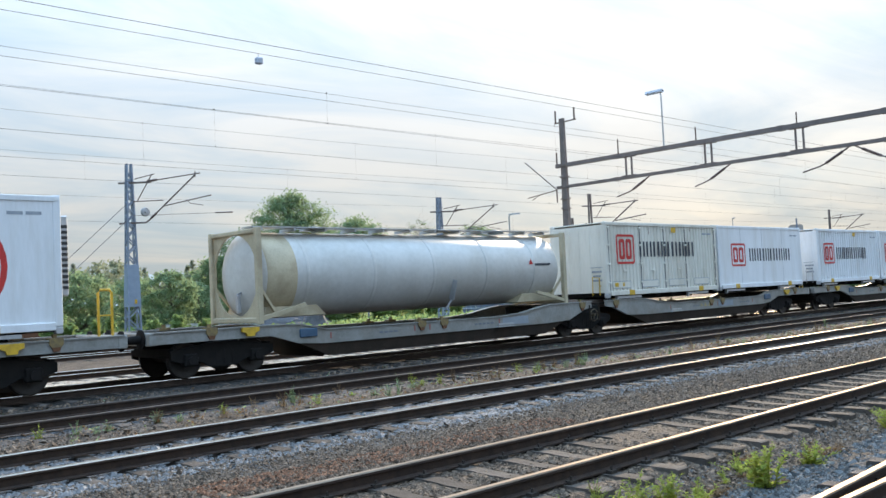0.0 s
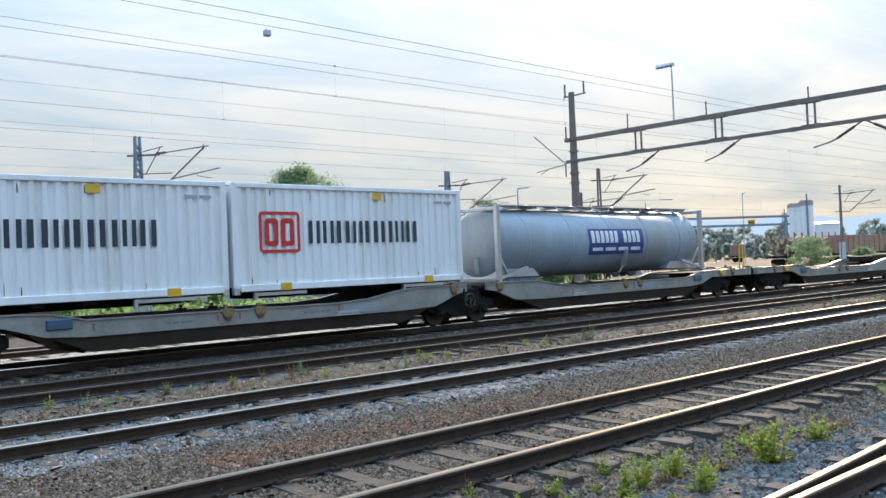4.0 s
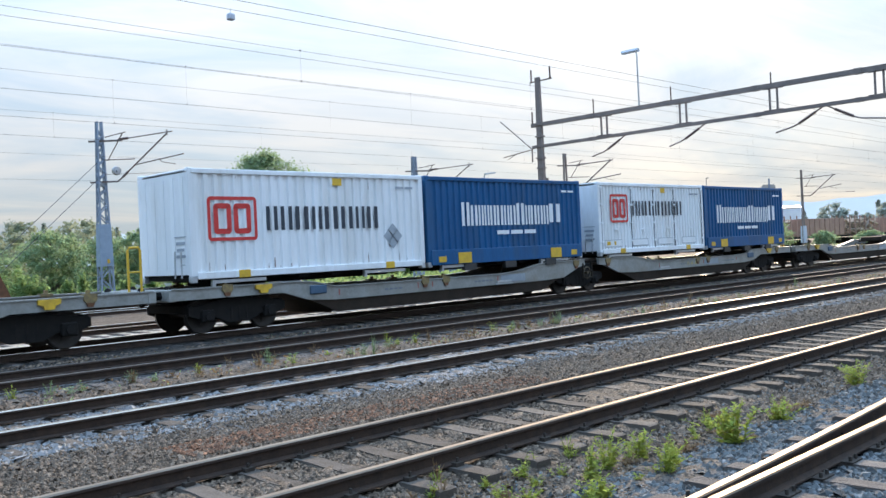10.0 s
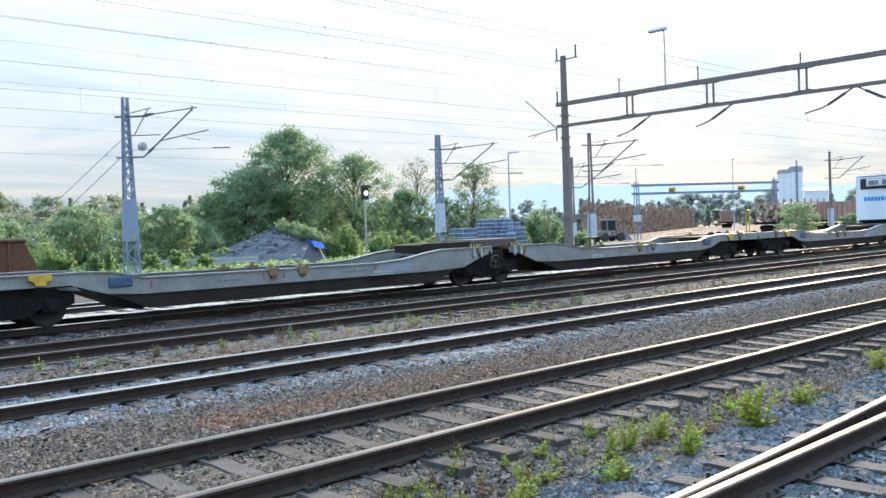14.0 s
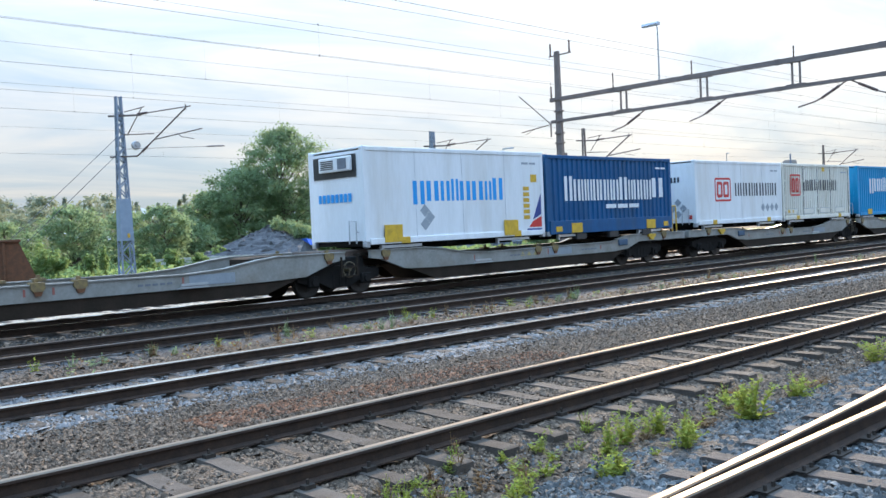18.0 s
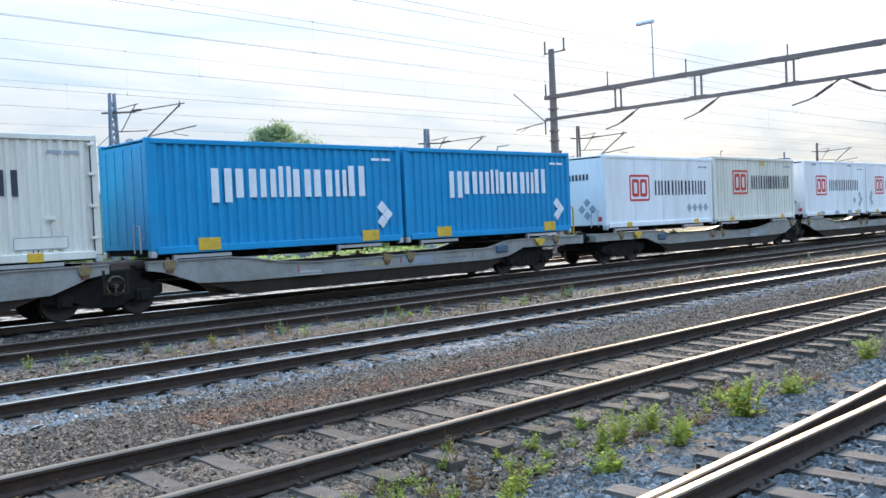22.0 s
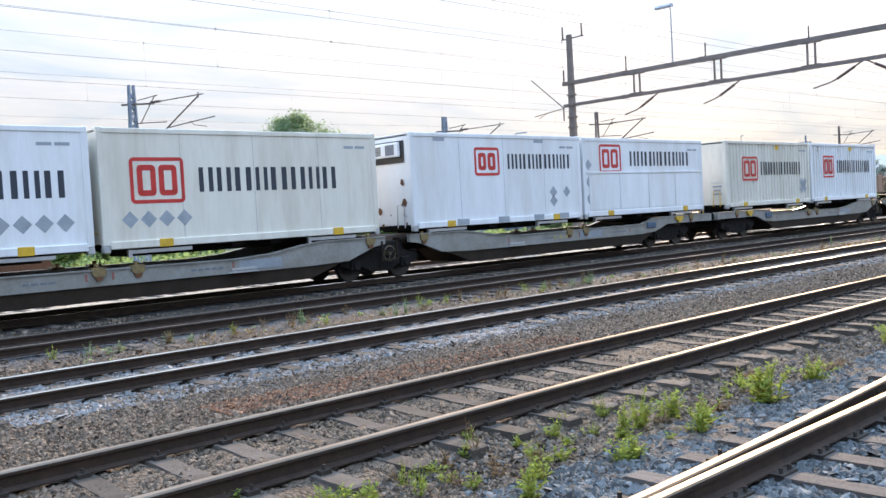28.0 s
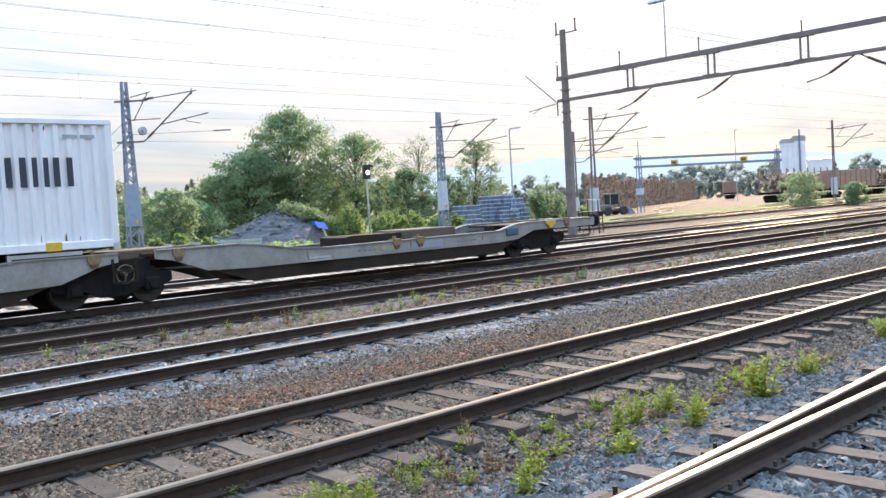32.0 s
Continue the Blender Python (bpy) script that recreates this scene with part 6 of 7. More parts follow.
def sprays(name, centres, spread_of, per, size, material, parent, seed, flat=0.6):
    """Leaf sprays: each centre carries a small uneven cloud of leaves, so that sky shows between them."""
    rng = np.random.default_rng(seed)
    centres, spread_of = np.array(centres, float), np.array(spread_of, float)
    n = len(centres) * per
    pick = np.repeat(np.arange(len(centres)), per)
    p = centres[pick] + rng.normal(size=(n, 3)) * spread_of[pick][:, None] * np.array([1, 1, flat])
    u = rng.normal(size=(n, 3)) * np.array([1, 1, 0.7])
    u /= np.linalg.norm(u, axis=1)[:, None]
    v = np.cross(u, rng.normal(size=(n, 3)))
    v /= np.linalg.norm(v, axis=1)[:, None] + 1e-9
    k = (size * rng.uniform(0.5, 1.3, n))[:, None]
    verts = np.stack([p - u * k, p + v * k * 0.55, p + u * k, p - v * k * 0.55 + np.cross(u, v) * k * 0.3], 1).reshape(-1, 3)
    me = bpy.data.meshes.new(name)
    me.from_pydata(verts.tolist(), [], np.arange(n * 4).reshape(-1, 4).tolist())
    me.materials.append(material)
    ob = new(name, me)
    ob.parent = parent
    return ob


def outline(q):
    """Half width of a crown at the height q (0 to 1), as a share of its greatest half width."""
    if q > 0.5:
        return max(0.05, 1 - ((q - 0.5) / 0.515) ** 2.8) ** 0.6
    return 0.66 + 0.34 * math.sin(q / 0.5 * math.pi / 2)


def tree(x, y, height, width, label, seed, material=None, leaf=0.13, count=5200, trunk=0.22, low=0.12, lobes=16, bare=False, name="tree", lean=0.0, upright=False):
    """Trunk, limbs and a crown of leaf sprays; upright: many shoots from the ground."""
    rng = random.Random(seed)
    t = thing(name, label, "bush" if name == "bush" else "tree", group="trees beyond the yard")
    t.location = (x, y, -0.3)
    b = Build()
    centres, size_of = [], []
    if upright:
        for k in range(lobes):
            a, out = rng.uniform(0, 6.28), rng.random() ** 0.6
            top = height * (1.04 - 0.45 * out ** 1.5) * rng.uniform(0.72, 1.0)
            e = Vector((math.cos(a) * out * width / 2, math.sin(a) * out * width / 2, top))
            f = Vector((e.x * 0.35, e.y * 0.35, 0))
            m = f.lerp(e, 0.5) + Vector((rng.uniform(-.1, .1), rng.uniform(-.1, .1), 0.1 * height))
            b.tube([f, m, e], trunk * 0.4, 4, 0.008)
            for j in range(9):
                q = 0.12 + 0.88 * j / 8
                c = f.lerp(m, q * 2) if q < 0.5 else m.lerp(e, q * 2 - 1)
                centres.append(c + Vector((rng.gauss(0, 0.10), rng.gauss(0, 0.10), 0)) * width * 0.3)
                size_of.append(width * 0.075 * (1.25 - 0.75 * q))
    else:
        bend = rng.uniform(-.25, .25)
        spine = [Vector((0, 0, 0)), Vector((lean * 0.2 + bend, 0, height * 0.3)), Vector((lean * 0.6 - bend * 0.5, 0.1, height * 0.6)), Vector((lean, 0, height * 0.86))]
        b.tube(spine, trunk, 7, trunk * 0.2)
        ph = [rng.uniform(0, 6.28) for _ in range(4)]
        n = lobes * 9
        for k in range(n):
            q, a = rng.random() ** 0.85, rng.uniform(0, 6.28)
            uneven = 1 + 0.20 * math.sin(3 * a + ph[0] + 5 * q) + 0.13 * math.sin(5 * a + ph[1] - 7 * q) + 0.12 * math.sin(9 * q + ph[2])
            r = width / 2 * outline(q) * uneven * rng.random() ** 0.40
            z = height * (low + (0.97 - low) * q) + rng.gauss(0, 0.02) * height
            c = Vector((lean * q + math.cos(a) * r, math.sin(a) * r, z))
            centres.append(c)
            size_of.append(width * rng.uniform(0.032, 0.072))
            if k % 5 == 0 or bare:
                zs = max(height * 0.12, z - r * 0.8 - 0.06 * height)
                f = Vector((lean * zs / height, 0, zs))
                m = f.lerp(c, 0.55) + Vector((rng.gauss(0, 0.12), rng.gauss(0, 0.12), 0.05 * height))
                b.tube([f, m, c], trunk * (0.16 if bare else 0.3), 4, 0.012)
                if bare:
                    for j in range(3):
                        e = c + Vector((rng.uniform(-.7, .7), rng.uniform(-.7, .7), rng.uniform(0.1, 1.1)))
                        b.tube([m if j % 2 else c, e], trunk * 0.07, 3, 0.006)
    part("trunk", b, BARK, t)
    if count:
        sprays("crown", centres, size_of, max(4, count // len(centres)), leaf, material or LEAF, t, seed)
    return t


def at(az, dist):
    return dist * math.sin(radians(az)), dist * math.cos(radians(az))


tree(*at(33.95, 84), 11.6, 7.5, "large broadleaf tree in full leaf", 1, count=24000, lobes=40, low=0.10)
tree(*at(31.4, 81), 7.9, 6.6, "broadleaf tree in full leaf", 2, count=17000, lobes=34, low=0.06)
tree(*at(29.5, 83), 6.1, 4.6, "low broadleaf tree beside the gravel heap", 3, count=8000, lobes=20, low=0.04)
tree(*at(38.1, 88), 9.7, 6.3, "open-crowned broadleaf tree in leaf", 4, count=12500, lobes=34, leaf=0.12, low=0.10)
tree(*at(36.0, 90), 6.4, 4.6, "broadleaf tree between two larger ones", 5, count=6500, lobes=20, low=0.05)
tree(*at(42.2, 88), 9.2, 4.6, "half bare tree with grey twigs", 6, count=900, lobes=10, bare=True, leaf=0.11, trunk=0.16)
tree(*at(41.4, 85), 5.9, 4.4, "green shrubby tree behind the mast", 7, count=7500, lobes=22, low=0.03)
tree(*at(40.0, 92), 5.4, 4.2, "green shrubby tree beside a larger one", 17, count=5000, lobes=18, low=0.03)
tree(*at(45.5, 92), 8.8, 5.0, "open birch with thin drooping foliage", 8, count=7800, lobes=17, bare=True, leaf=0.10, trunk=0.13, low=0.05, lean=0.9)
tree(*at(43.9, 90), 5.2, 3.6, "green shrubby tree at the birch's foot", 18, count=4200, lobes=16, low=0.03)
tree(*at(50.1, 70), 4.05, 3.0, "upright willow bush beside the crates", 9, count=5600, leaf=0.10, lobes=26, trunk=0.07, name="bush", upright=True)
tree(*at(26.8, 64), 4.35, 3.6, "dense green bush behind the mast", 10, count=9000, leaf=0.10, low=0.02, trunk=0.1, lobes=22, name="bush")
tree(*at(28.4, 70), 3.5, 3.2, "dense green bush beside the mast", 11, count=5600, leaf=0.10, low=0.02, trunk=0.1, lobes=18, name="bush")
tree(*at(21.6, 66), 4.5, 4.2, "dark green bushy tree at the yard's edge", 12, count=9500, leaf=0.10, low=0.02, trunk=0.1, lobes=24, name="bush")
tree(*at(24.6, 78), 4.4, 4.2, "dark green bushy tree at the yard's edge", 13, count=7000, leaf=0.11, low=0.02, trunk=0.1, lobes=22, name="bush")
tree(*at(18.0, 70), 3.6, 4.6, "dark green bushy tree at the yard's edge", 14, count=7000, leaf=0.11, low=0.02, trunk=0.1, lobes=22, name="bush")
tree(*at(15.6, 66), 3.8, 4.2, "dark green bushy tree at the yard's edge", 15, count=6000, leaf=0.11, low=0.02, trunk=0.1, lobes=20, name="bush")
# young shoots and low bushes in the sun along the yard's edge: azimuth, distance, height, width
EDGE = ((19.6, 56, 2.5, 2.0), (20.4, 55, 1.9, 1.8), (22.4, 54, 1.5, 0.9), (23.2, 53, 1.9, 0.8), (18.4, 60, 2.0, 2.2), (16.6, 58, 2.2, 2.2), (25.6, 54, 1.3, 1.5), (27.2, 56, 1.5, 1.4),
        (28.8, 57, 1.1, 1.4), (30.2, 64, 1.7, 1.7), (36.6, 64, 2.0, 1.9), (37.3, 65, 2.7, 1.9), (38.0, 66, 2.3, 1.9), (39.5, 66, 2.1, 2.1), (40.4, 68, 2.5, 1.9), (41.6, 68, 1.9, 2.2),
        (43.0, 70, 1.7, 1.9), (44.3, 74, 1.6, 1.8), (51.3, 76, 1.9, 1.6), (52.4, 92, 1.6, 2.4))
for k, (az, d, h, w) in enumerate(EDGE):
    tree(*at(az, d), h, w, "yellow-green young bush in the sun at the yard's edge", 40 + k, LEAF_L, count=int(900 + 900 * w), leaf=0.085, trunk=0.05, lobes=14, name="bush", upright=True)
for k, (az, d, h, w) in enumerate(((65.2, 92, 3.4, 3.6), (68.1, 90, 2.2, 2.2), (70.6, 96, 2.0, 3.0), (72.5, 100, 2.6, 3.4), (46.8, 96, 1.8, 3.0), (48.6, 96, 1.6, 3.0))):
    tree(*at(az, d), h, w, "green bush by the sidings", 70 + k, LEAF, count=int(1200 + 900 * w), leaf=0.10, trunk=0.05, lobes=18, name="bush", low=0.02)


def far_woods():
    """Rows of far trees, round-crowned ones and pointed spruces; leaf sprays joined row by row."""
    rng = random.Random(11)
    # Rows farther off get paler leaves; their haze is painted in.
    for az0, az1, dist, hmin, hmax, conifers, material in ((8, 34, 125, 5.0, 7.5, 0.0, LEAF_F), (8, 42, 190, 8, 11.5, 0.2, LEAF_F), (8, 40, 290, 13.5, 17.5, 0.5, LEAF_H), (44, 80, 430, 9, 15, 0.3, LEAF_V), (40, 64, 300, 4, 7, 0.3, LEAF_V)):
        centres, size_of = [], []
        az = az0
        while az < az1:
            d = dist * rng.uniform(0.93, 1.1)
            h = rng.uniform(hmin, hmax) * (1 - 0.18 * max(0, (az - 24) / 12) if az < 43 else 1)
            x, y = at(az, d)
            if rng.random() < conifers:
                for q in range(26):
                    z = (q + 0.5) / 26
                    a, r = rng.uniform(0, 6.28), h * 0.21 * (1.04 - z) * rng.uniform(0.4, 1)
                    centres.append((x + r * math.cos(a), y + r * math.sin(a), h * (0.05 + 0.95 * z)))
                    size_of.append(h * 0.042 * (1.3 - z))
            else:
                w = h * rng.uniform(0.55, 0.85)
                for q in range(38):
                    z, a = rng.random() ** 0.8, rng.uniform(0, 6.28)
                    r = w / 2 * outline(z) * rng.random() ** 0.4
                    centres.append((x + r * math.cos(a), y + r * math.sin(a), h * (0.05 + 0.93 * z)))
                    size_of.append(h * rng.uniform(0.035, 0.06))
            az += math.degrees(hmax * 0.42 / dist) * rng.uniform(0.6, 1.3)
        w = thing("far_woods", "far wood of mixed trees in haze-tinted colours", "woods", kind="stuff")
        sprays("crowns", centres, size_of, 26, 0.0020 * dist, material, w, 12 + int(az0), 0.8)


far_woods()


def hills():
    b = Build()
    rng = random.Random(2)
    n = 160
    rows = [[], []]
    for k in range(n + 1):
        az = 5 + 80 * k / n
        d = 4200
        x, y = at(az, d)
        h = 150 + 55 * math.exp(-((az - 50) / 9) ** 2) + 7 * math.sin(az * 0.9) + 4 * math.sin(az * 2.3) + rng.uniform(-2.5, 2.5)
        rows[0].append((x, y, -5))
        rows[1].append((x * 1.06, y * 1.06, h))
    b.rings(rows, cap=False, closed=False)
    # The haze over the hills is painted: grey-blue colour plus weak emission.
    m = mat("far_hill_haze_glow", (0.32, 0.35, 0.37), (0.29, 0.32, 0.34), 0.002, 1.0)
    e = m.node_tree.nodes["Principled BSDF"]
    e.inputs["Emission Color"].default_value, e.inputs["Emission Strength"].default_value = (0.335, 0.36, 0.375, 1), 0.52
    thing("backdrop_hills", "wooded hills on the horizon, glowing pale blue for haze", "hills", b, m, kind="structure")


hills()


# ---- beyond the yard ----
def gravel_heap():
    rng = np.random.default_rng(6)
    cx, cy = at(33.1, 66)
    n, k = 60, 26
    b = Build()
    rows = []
    for i in range(k):
        q = i / (k - 1)
        row = []
        for j in range(n):
            a = 2 * math.pi * j / n
            r = (1 - q) * (5.8 + 0.7 * math.sin(2 * a + 1) + 0.4 * math.sin(3 * a)) + 0.05
            z = -0.3 + 2.9 * q ** 1.05 * (1 - 0.12 * q)
            row.append((cx + r * math.cos(a) * 1.05 + rng.normal(0, 0.10), cy + r * math.sin(a) + rng.normal(0, 0.06), z + rng.normal(0, 0.08)))
        rows.append(row)
    b.rings(rows)
    thing("gravel_mound", "mound of dark grey gravel partly overgrown", "mound", b, GRAVEL_PILE)
    t = thing("bush", "weeds grown over the gravel heap", "bush")
    leaves("foliage", [(cx + 1.0 + 0.6 * q, cy - 2.0 + 0.1 * q, 2.0 - 0.26 * q) for q in range(6)] + [(cx + 0.3, cy - 0.6, 2.45), (cx + 1.2, cy - 0.8, 2.25), (cx + 2.2, cy - 1.0, 1.8)], [0.55] * 9, 3200, 0.10, LEAF, t, 77)


gravel_heap()


def crates():
    """Shrink-wrapped stacks of drink crates: each stack a thing, its layers the parts."""
    for az, d, w, h in ((45.0, 80, 2.5, 2.0), (46.5, 83, 2.0, 2.75), (47.3, 84, 2.0, 2.75), (48.0, 82, 1.8, 2.4), (47.7, 80, 1.8, 1.4), (48.4, 80.5, 1.6, 1.9)):
        x, y = at(az, d)
        s = thing("crate_stack", "wrapped stack of blue and white crates", "crate stack", group="crate stacks")
        s.matrix_basis = pose(x, y, -0.3, 0, 0, -46)
        n = max(3, int(h / 0.34))
        for i in range(n):
            b = Build()
            z = 0.15 + i * h / n
            b.bevel_box(-w / 2, w / 2, -0.62, 0.62, z + h / n - 0.09, z + h / n - 0.02, 0.012)
            board = part("layer_board", b, PALLET_W, s)
            for j in range(6):
                xa = -w / 2 + j * w / 6
                b = Build()
                b.box(xa + 0.02, xa + w / 6 - 0.02, -0.6, 0.6, z - 0.02, z + h / n - 0.09)
                part("crate", b, PALLET_B, board)


crates()


def log_stacks():
    rng = random.Random(9)
    for i, (p0, p1, h) in enumerate((((95, 73), (138, 94), 5.3), ((140, 95), (187, 117.5), 5.4), ((189, 118.5), (249, 147.5), 5.5))):
        s = thing("log_stack", "long stack of cut timber showing round ends", "log stack", group="log stacks")
        b = Build()
        d = Vector((p1[0] - p0[0], p1[1] - p0[1], 0))
        ln = d.length
        d.normalize()
        nrm = -Vector(((p0[0] + p1[0]) / 2, (p0[1] + p1[1]) / 2, 0)).normalized()
        x = 0.2
        while x < ln:
            top = h * (0.93 + 0.05 * math.sin(x * 0.35 + i) + 0.03 * math.sin(x * 1.7)) * min(1, 0.72 + x * 0.15, 0.72 + (ln - x) * 0.2)
            z = 0.1
            while z < top:
                r = rng.uniform(0.14, 0.27)
                c = Vector((*p0, -0.3)) + d * (x + rng.uniform(-0.1, 0.1)) + Vector((0, 0, z + r))
                o = rng.uniform(-0.9, 0.9)
                b.tube([c + nrm * (0.3 + o), c - nrm * 4.5], r, 7)
                z += r * 1.75
            x += 0.42
        part("timber", b, LOG, s)["kind"] = "stuff"


log_stacks()


def freight_wagon(x, y, ln, label, logs=False, turn=0):
    w = thing("parked_wagon", label, "freight wagon", group="parked wagons")
    w.matrix_basis = pose(x, y, 0, 0, 0, turn)
    b = Build()
    b.bevel_box(-ln / 2, ln / 2, -1.3, 1.3, 1.0, 1.3, 0.03)
    part("underframe", b, BOGIE, w)
    if logs:
        for k in range(8):
            xx = -ln / 2 + 0.4 + k * (ln - 0.8) / 7
            for y2 in (-1.3, 1.3):
                b = Build()
                b.beam((xx, y2, 1.2), (xx, y2, 4.1), 0.14, 0.12)
                part("stanchion", b, BRICKRED, w)
        b = Build()
        rng = random.Random(int(x))
        for i in range(int(ln / 3.2)):
            for j in range(40):
                cx = -ln / 2 + 1.8 + i * 3.1
                b.tube([(cx - 1.45, rng.uniform(-1.1, 1.1), 1.4 + 2.2 * rng.random()), (cx + 1.45, rng.uniform(-1.1, 1.1), 1.4 + 2.2 * rng.random())], 0.14, 6)
        part("timber", b, LOG, w)["kind"] = "stuff"
    else:
        b = Build()
        b.bevel_box(-ln / 2 + 0.1, ln / 2 - 0.1, -1.3, 1.3, 1.3, 3.7, 0.04)
        part("body", b, BRICKRED, w)
        for k in range(9):
            xx = -ln / 2 + 0.3 + k * (ln - 0.6) / 8
            b = Build()
            b.bevel_box(xx - 0.07, xx + 0.07, -1.38, -1.3, 1.2, 3.7, 0.02)
            part("rib", b, BRICKRED, w)
    for xx in (-ln / 2 + 1.8, ln / 2 - 1.8):
        b = Build()
        b.bevel_box(xx - 1.2, xx + 1.2, -1.05, 1.05, 0.4, 0.8, 0.05)
        for q in (-0.9, 0.9):
            b.lathe_y([(0.44, -0.82), (0.44, 0.82)], xx + q, 0.44, 16)
        part("bogie", b, BOGIE, w)


for k in range(5):
    freight_wagon(112 + k * 15.2, 52.5 - 0.3 * k, 14.4, "rust-brown open freight wagon parked in the yard" if k % 2 else "parked timber wagon loaded with logs", logs=k % 2 == 0)
freight_wagon(179.6, 98.8, 9.0, "rust-red covered wagon standing by the timber stacks", turn=31)


def silos():
    s = thing("silo_building", "tall pale concrete silo with a lift tower", "silo")
    x, y = at(65.0, 380)
    s.matrix_basis = pose(x, y, -0.5, 0, 0, -62)
    b = Build()
    b.bevel_box(-5.6, -1.0, -5, 5, 0, 19.4, 0.1)
    b.bevel_box(-0.99, 3.4, -5.4, 5, 0, 19.8, 0.1)
    part("silo_body", b, SILO, s)
    for x0, x1, z0, z1 in ((-5.7, -1.0, 19.4, 20.9), (-1.6, 3.5, 19.8, 21.9)):
        b = Build()
        b.prism_y([(x0, z0), (x1, z0), (x1, z1 - 0.5), (x1 - 0.6, z1), (x0 + 0.6, z1), (x0, z1 - 0.5)], -5.5, 4)
        part("top_storey", b, mat("silo_head_cladding", (0.40, 0.37, 0.33), (0.33, 0.31, 0.28), 0.4, 0.8), s, "tan clad top storey")
    for k in range(4):
        b = Build()
        b.rings([[(-4.4 + k * 2.2 + 1.2 * math.cos(a), -5.2 + 0.8 * math.sin(a), z) for a in (2 * math.pi * j / 16 for j in range(16))] for z in (0, 19.2)])
        part("silo_bay", b, SILO, s)
    b = Build()
    b.tube([(1.2, -5.9, 0), (1.2, -5.9, 24.2)], 0.35, 6)
    part("vent_stack", b, MAST, s)
    h = thing("grain_store", "long pale industrial hall beside the silo", "industrial hall")
    x, y = at(66.2, 390)
    h.matrix_basis = pose(x, y, -0.5, 0, 0, -62)
    b = Build()
    b.bevel_box(-4.3, 4.3, -8, 8, 0, 12.6, 0.1)
    part("wall", b, SILO, h)
    b = Build()
    b.prism_x([(-8.4, 12.6), (8.4, 12.6), (0, 13.6)], -4.5, 4.5)
    part("roof", b, MAST, h)


silos()


def loader():
    s = thing("wheel_loader", "small pale wheel loader parked before the logs", "wheel loader")
    x, y = at(54.1, 106)
    s.matrix_basis = pose(x, y, -0.3, 0, 0, -20) @ Matrix.Scale(0.88, 4)
    b = Build()
    b.bevel_box(-1.7, -0.4, -0.7, 0.7, 0.7, 1.5, 0.12)
    b.bevel_box(-0.4, 1.6, -0.55, 0.55, 0.6, 1.0, 0.08)
    part("chassis", b, mat("loader_paint", (0.20, 0.17, 0.13), (0.13, 0.11, 0.09), 3, 0.5), s)
    b = Build()
    for sx in (-0.6, 0.7):
        for sy in (-0.7, 0.7):
            b.beam((sx, sy, 1.4), (sx, sy, 2.8), 0.1, 0.1)
    b.bevel_box(-0.75, 0.85, -0.85, 0.85, 2.75, 2.95, 0.05)
    cab = part("cab_frame", b, mat("loader_cab_paint", (0.24, 0.22, 0.19), (0.18, 0.16, 0.14), 3, 0.5), s)
    b = Build()
    b.box(-0.56, 0.66, -0.68, 0.68, 1.45, 2.75)
    part("cab_glass", b, GLASS, cab)
    for sx in (-1.2, 1.2):
        for sy in (-0.95, 0.95):
            b = Build()
            b.lathe_y([(0.5, sy - 0.2), (0.62, sy - 0.14), (0.62, sy + 0.14), (0.5, sy + 0.2)], sx, 0.62, 18)
            part("wheel", b, BLACK, s)
    b = Build()
    b.prism_y([(1.9, 0.2), (3.0, 0.1), (2.9, 0.25), (2.2, 1.0), (2.0, 1.0)], -1.1, 1.1)
    part("bucket", b, MAST, s)


loader()


def steel_stand():
    """A low black frame of angle bars with a plate on top, beside the tracks."""
    s = thing("steel_stand", "low black steel frame with a top plate beside the tracks", "steel frame")
    x, y = at(52.8, 53)
    s.matrix_basis = pose(x, y, -0.22, 0, 0, -37)
    part("top_plate", Build().bevel_box(-0.66, 0.66, -0.4, 0.4, 1.20, 1.27, 0.01), BLACK, s)
    for sx in (-0.6, 0.0, 0.6):
        for sy in (-0.35, 0.35):
            part("leg", Build().beam((sx, sy, 0), (sx, sy, 1.2), 0.05, 0.05), BLACK, s)
    for sy in (-0.35, 0.35):
        for z in (0.45, 0.82):
            part("rung", Build().beam((-0.6, sy, z), (0.6, sy, z), 0.04, 0.04), BLACK, s)


steel_stand()


def barrier(az0, az1, d):
    s = thing("crash_barrier", "galvanised crash barrier on posts", "crash barrier")
    p, q = at(az0, d), at(az1, d)
    b = Build()
    for z in (0.55, 0.75):
        b.beam((*p, z - 0.3), (*q, z - 0.3), 0.06, 0.16)
    part("rail_band", b, GALV, s)
    for k in range(9):
        b = Build()
        x, y = p[0] + (q[0] - p[0]) * k / 8, p[1] + (q[1] - p[1]) * k / 8
        b.beam((x, y + 0.06, -0.4), (x, y + 0.06, 0.55), 0.1, 0.08)
        part("post", b, GALV, s)


barrier(25.5, 32.0, 58)


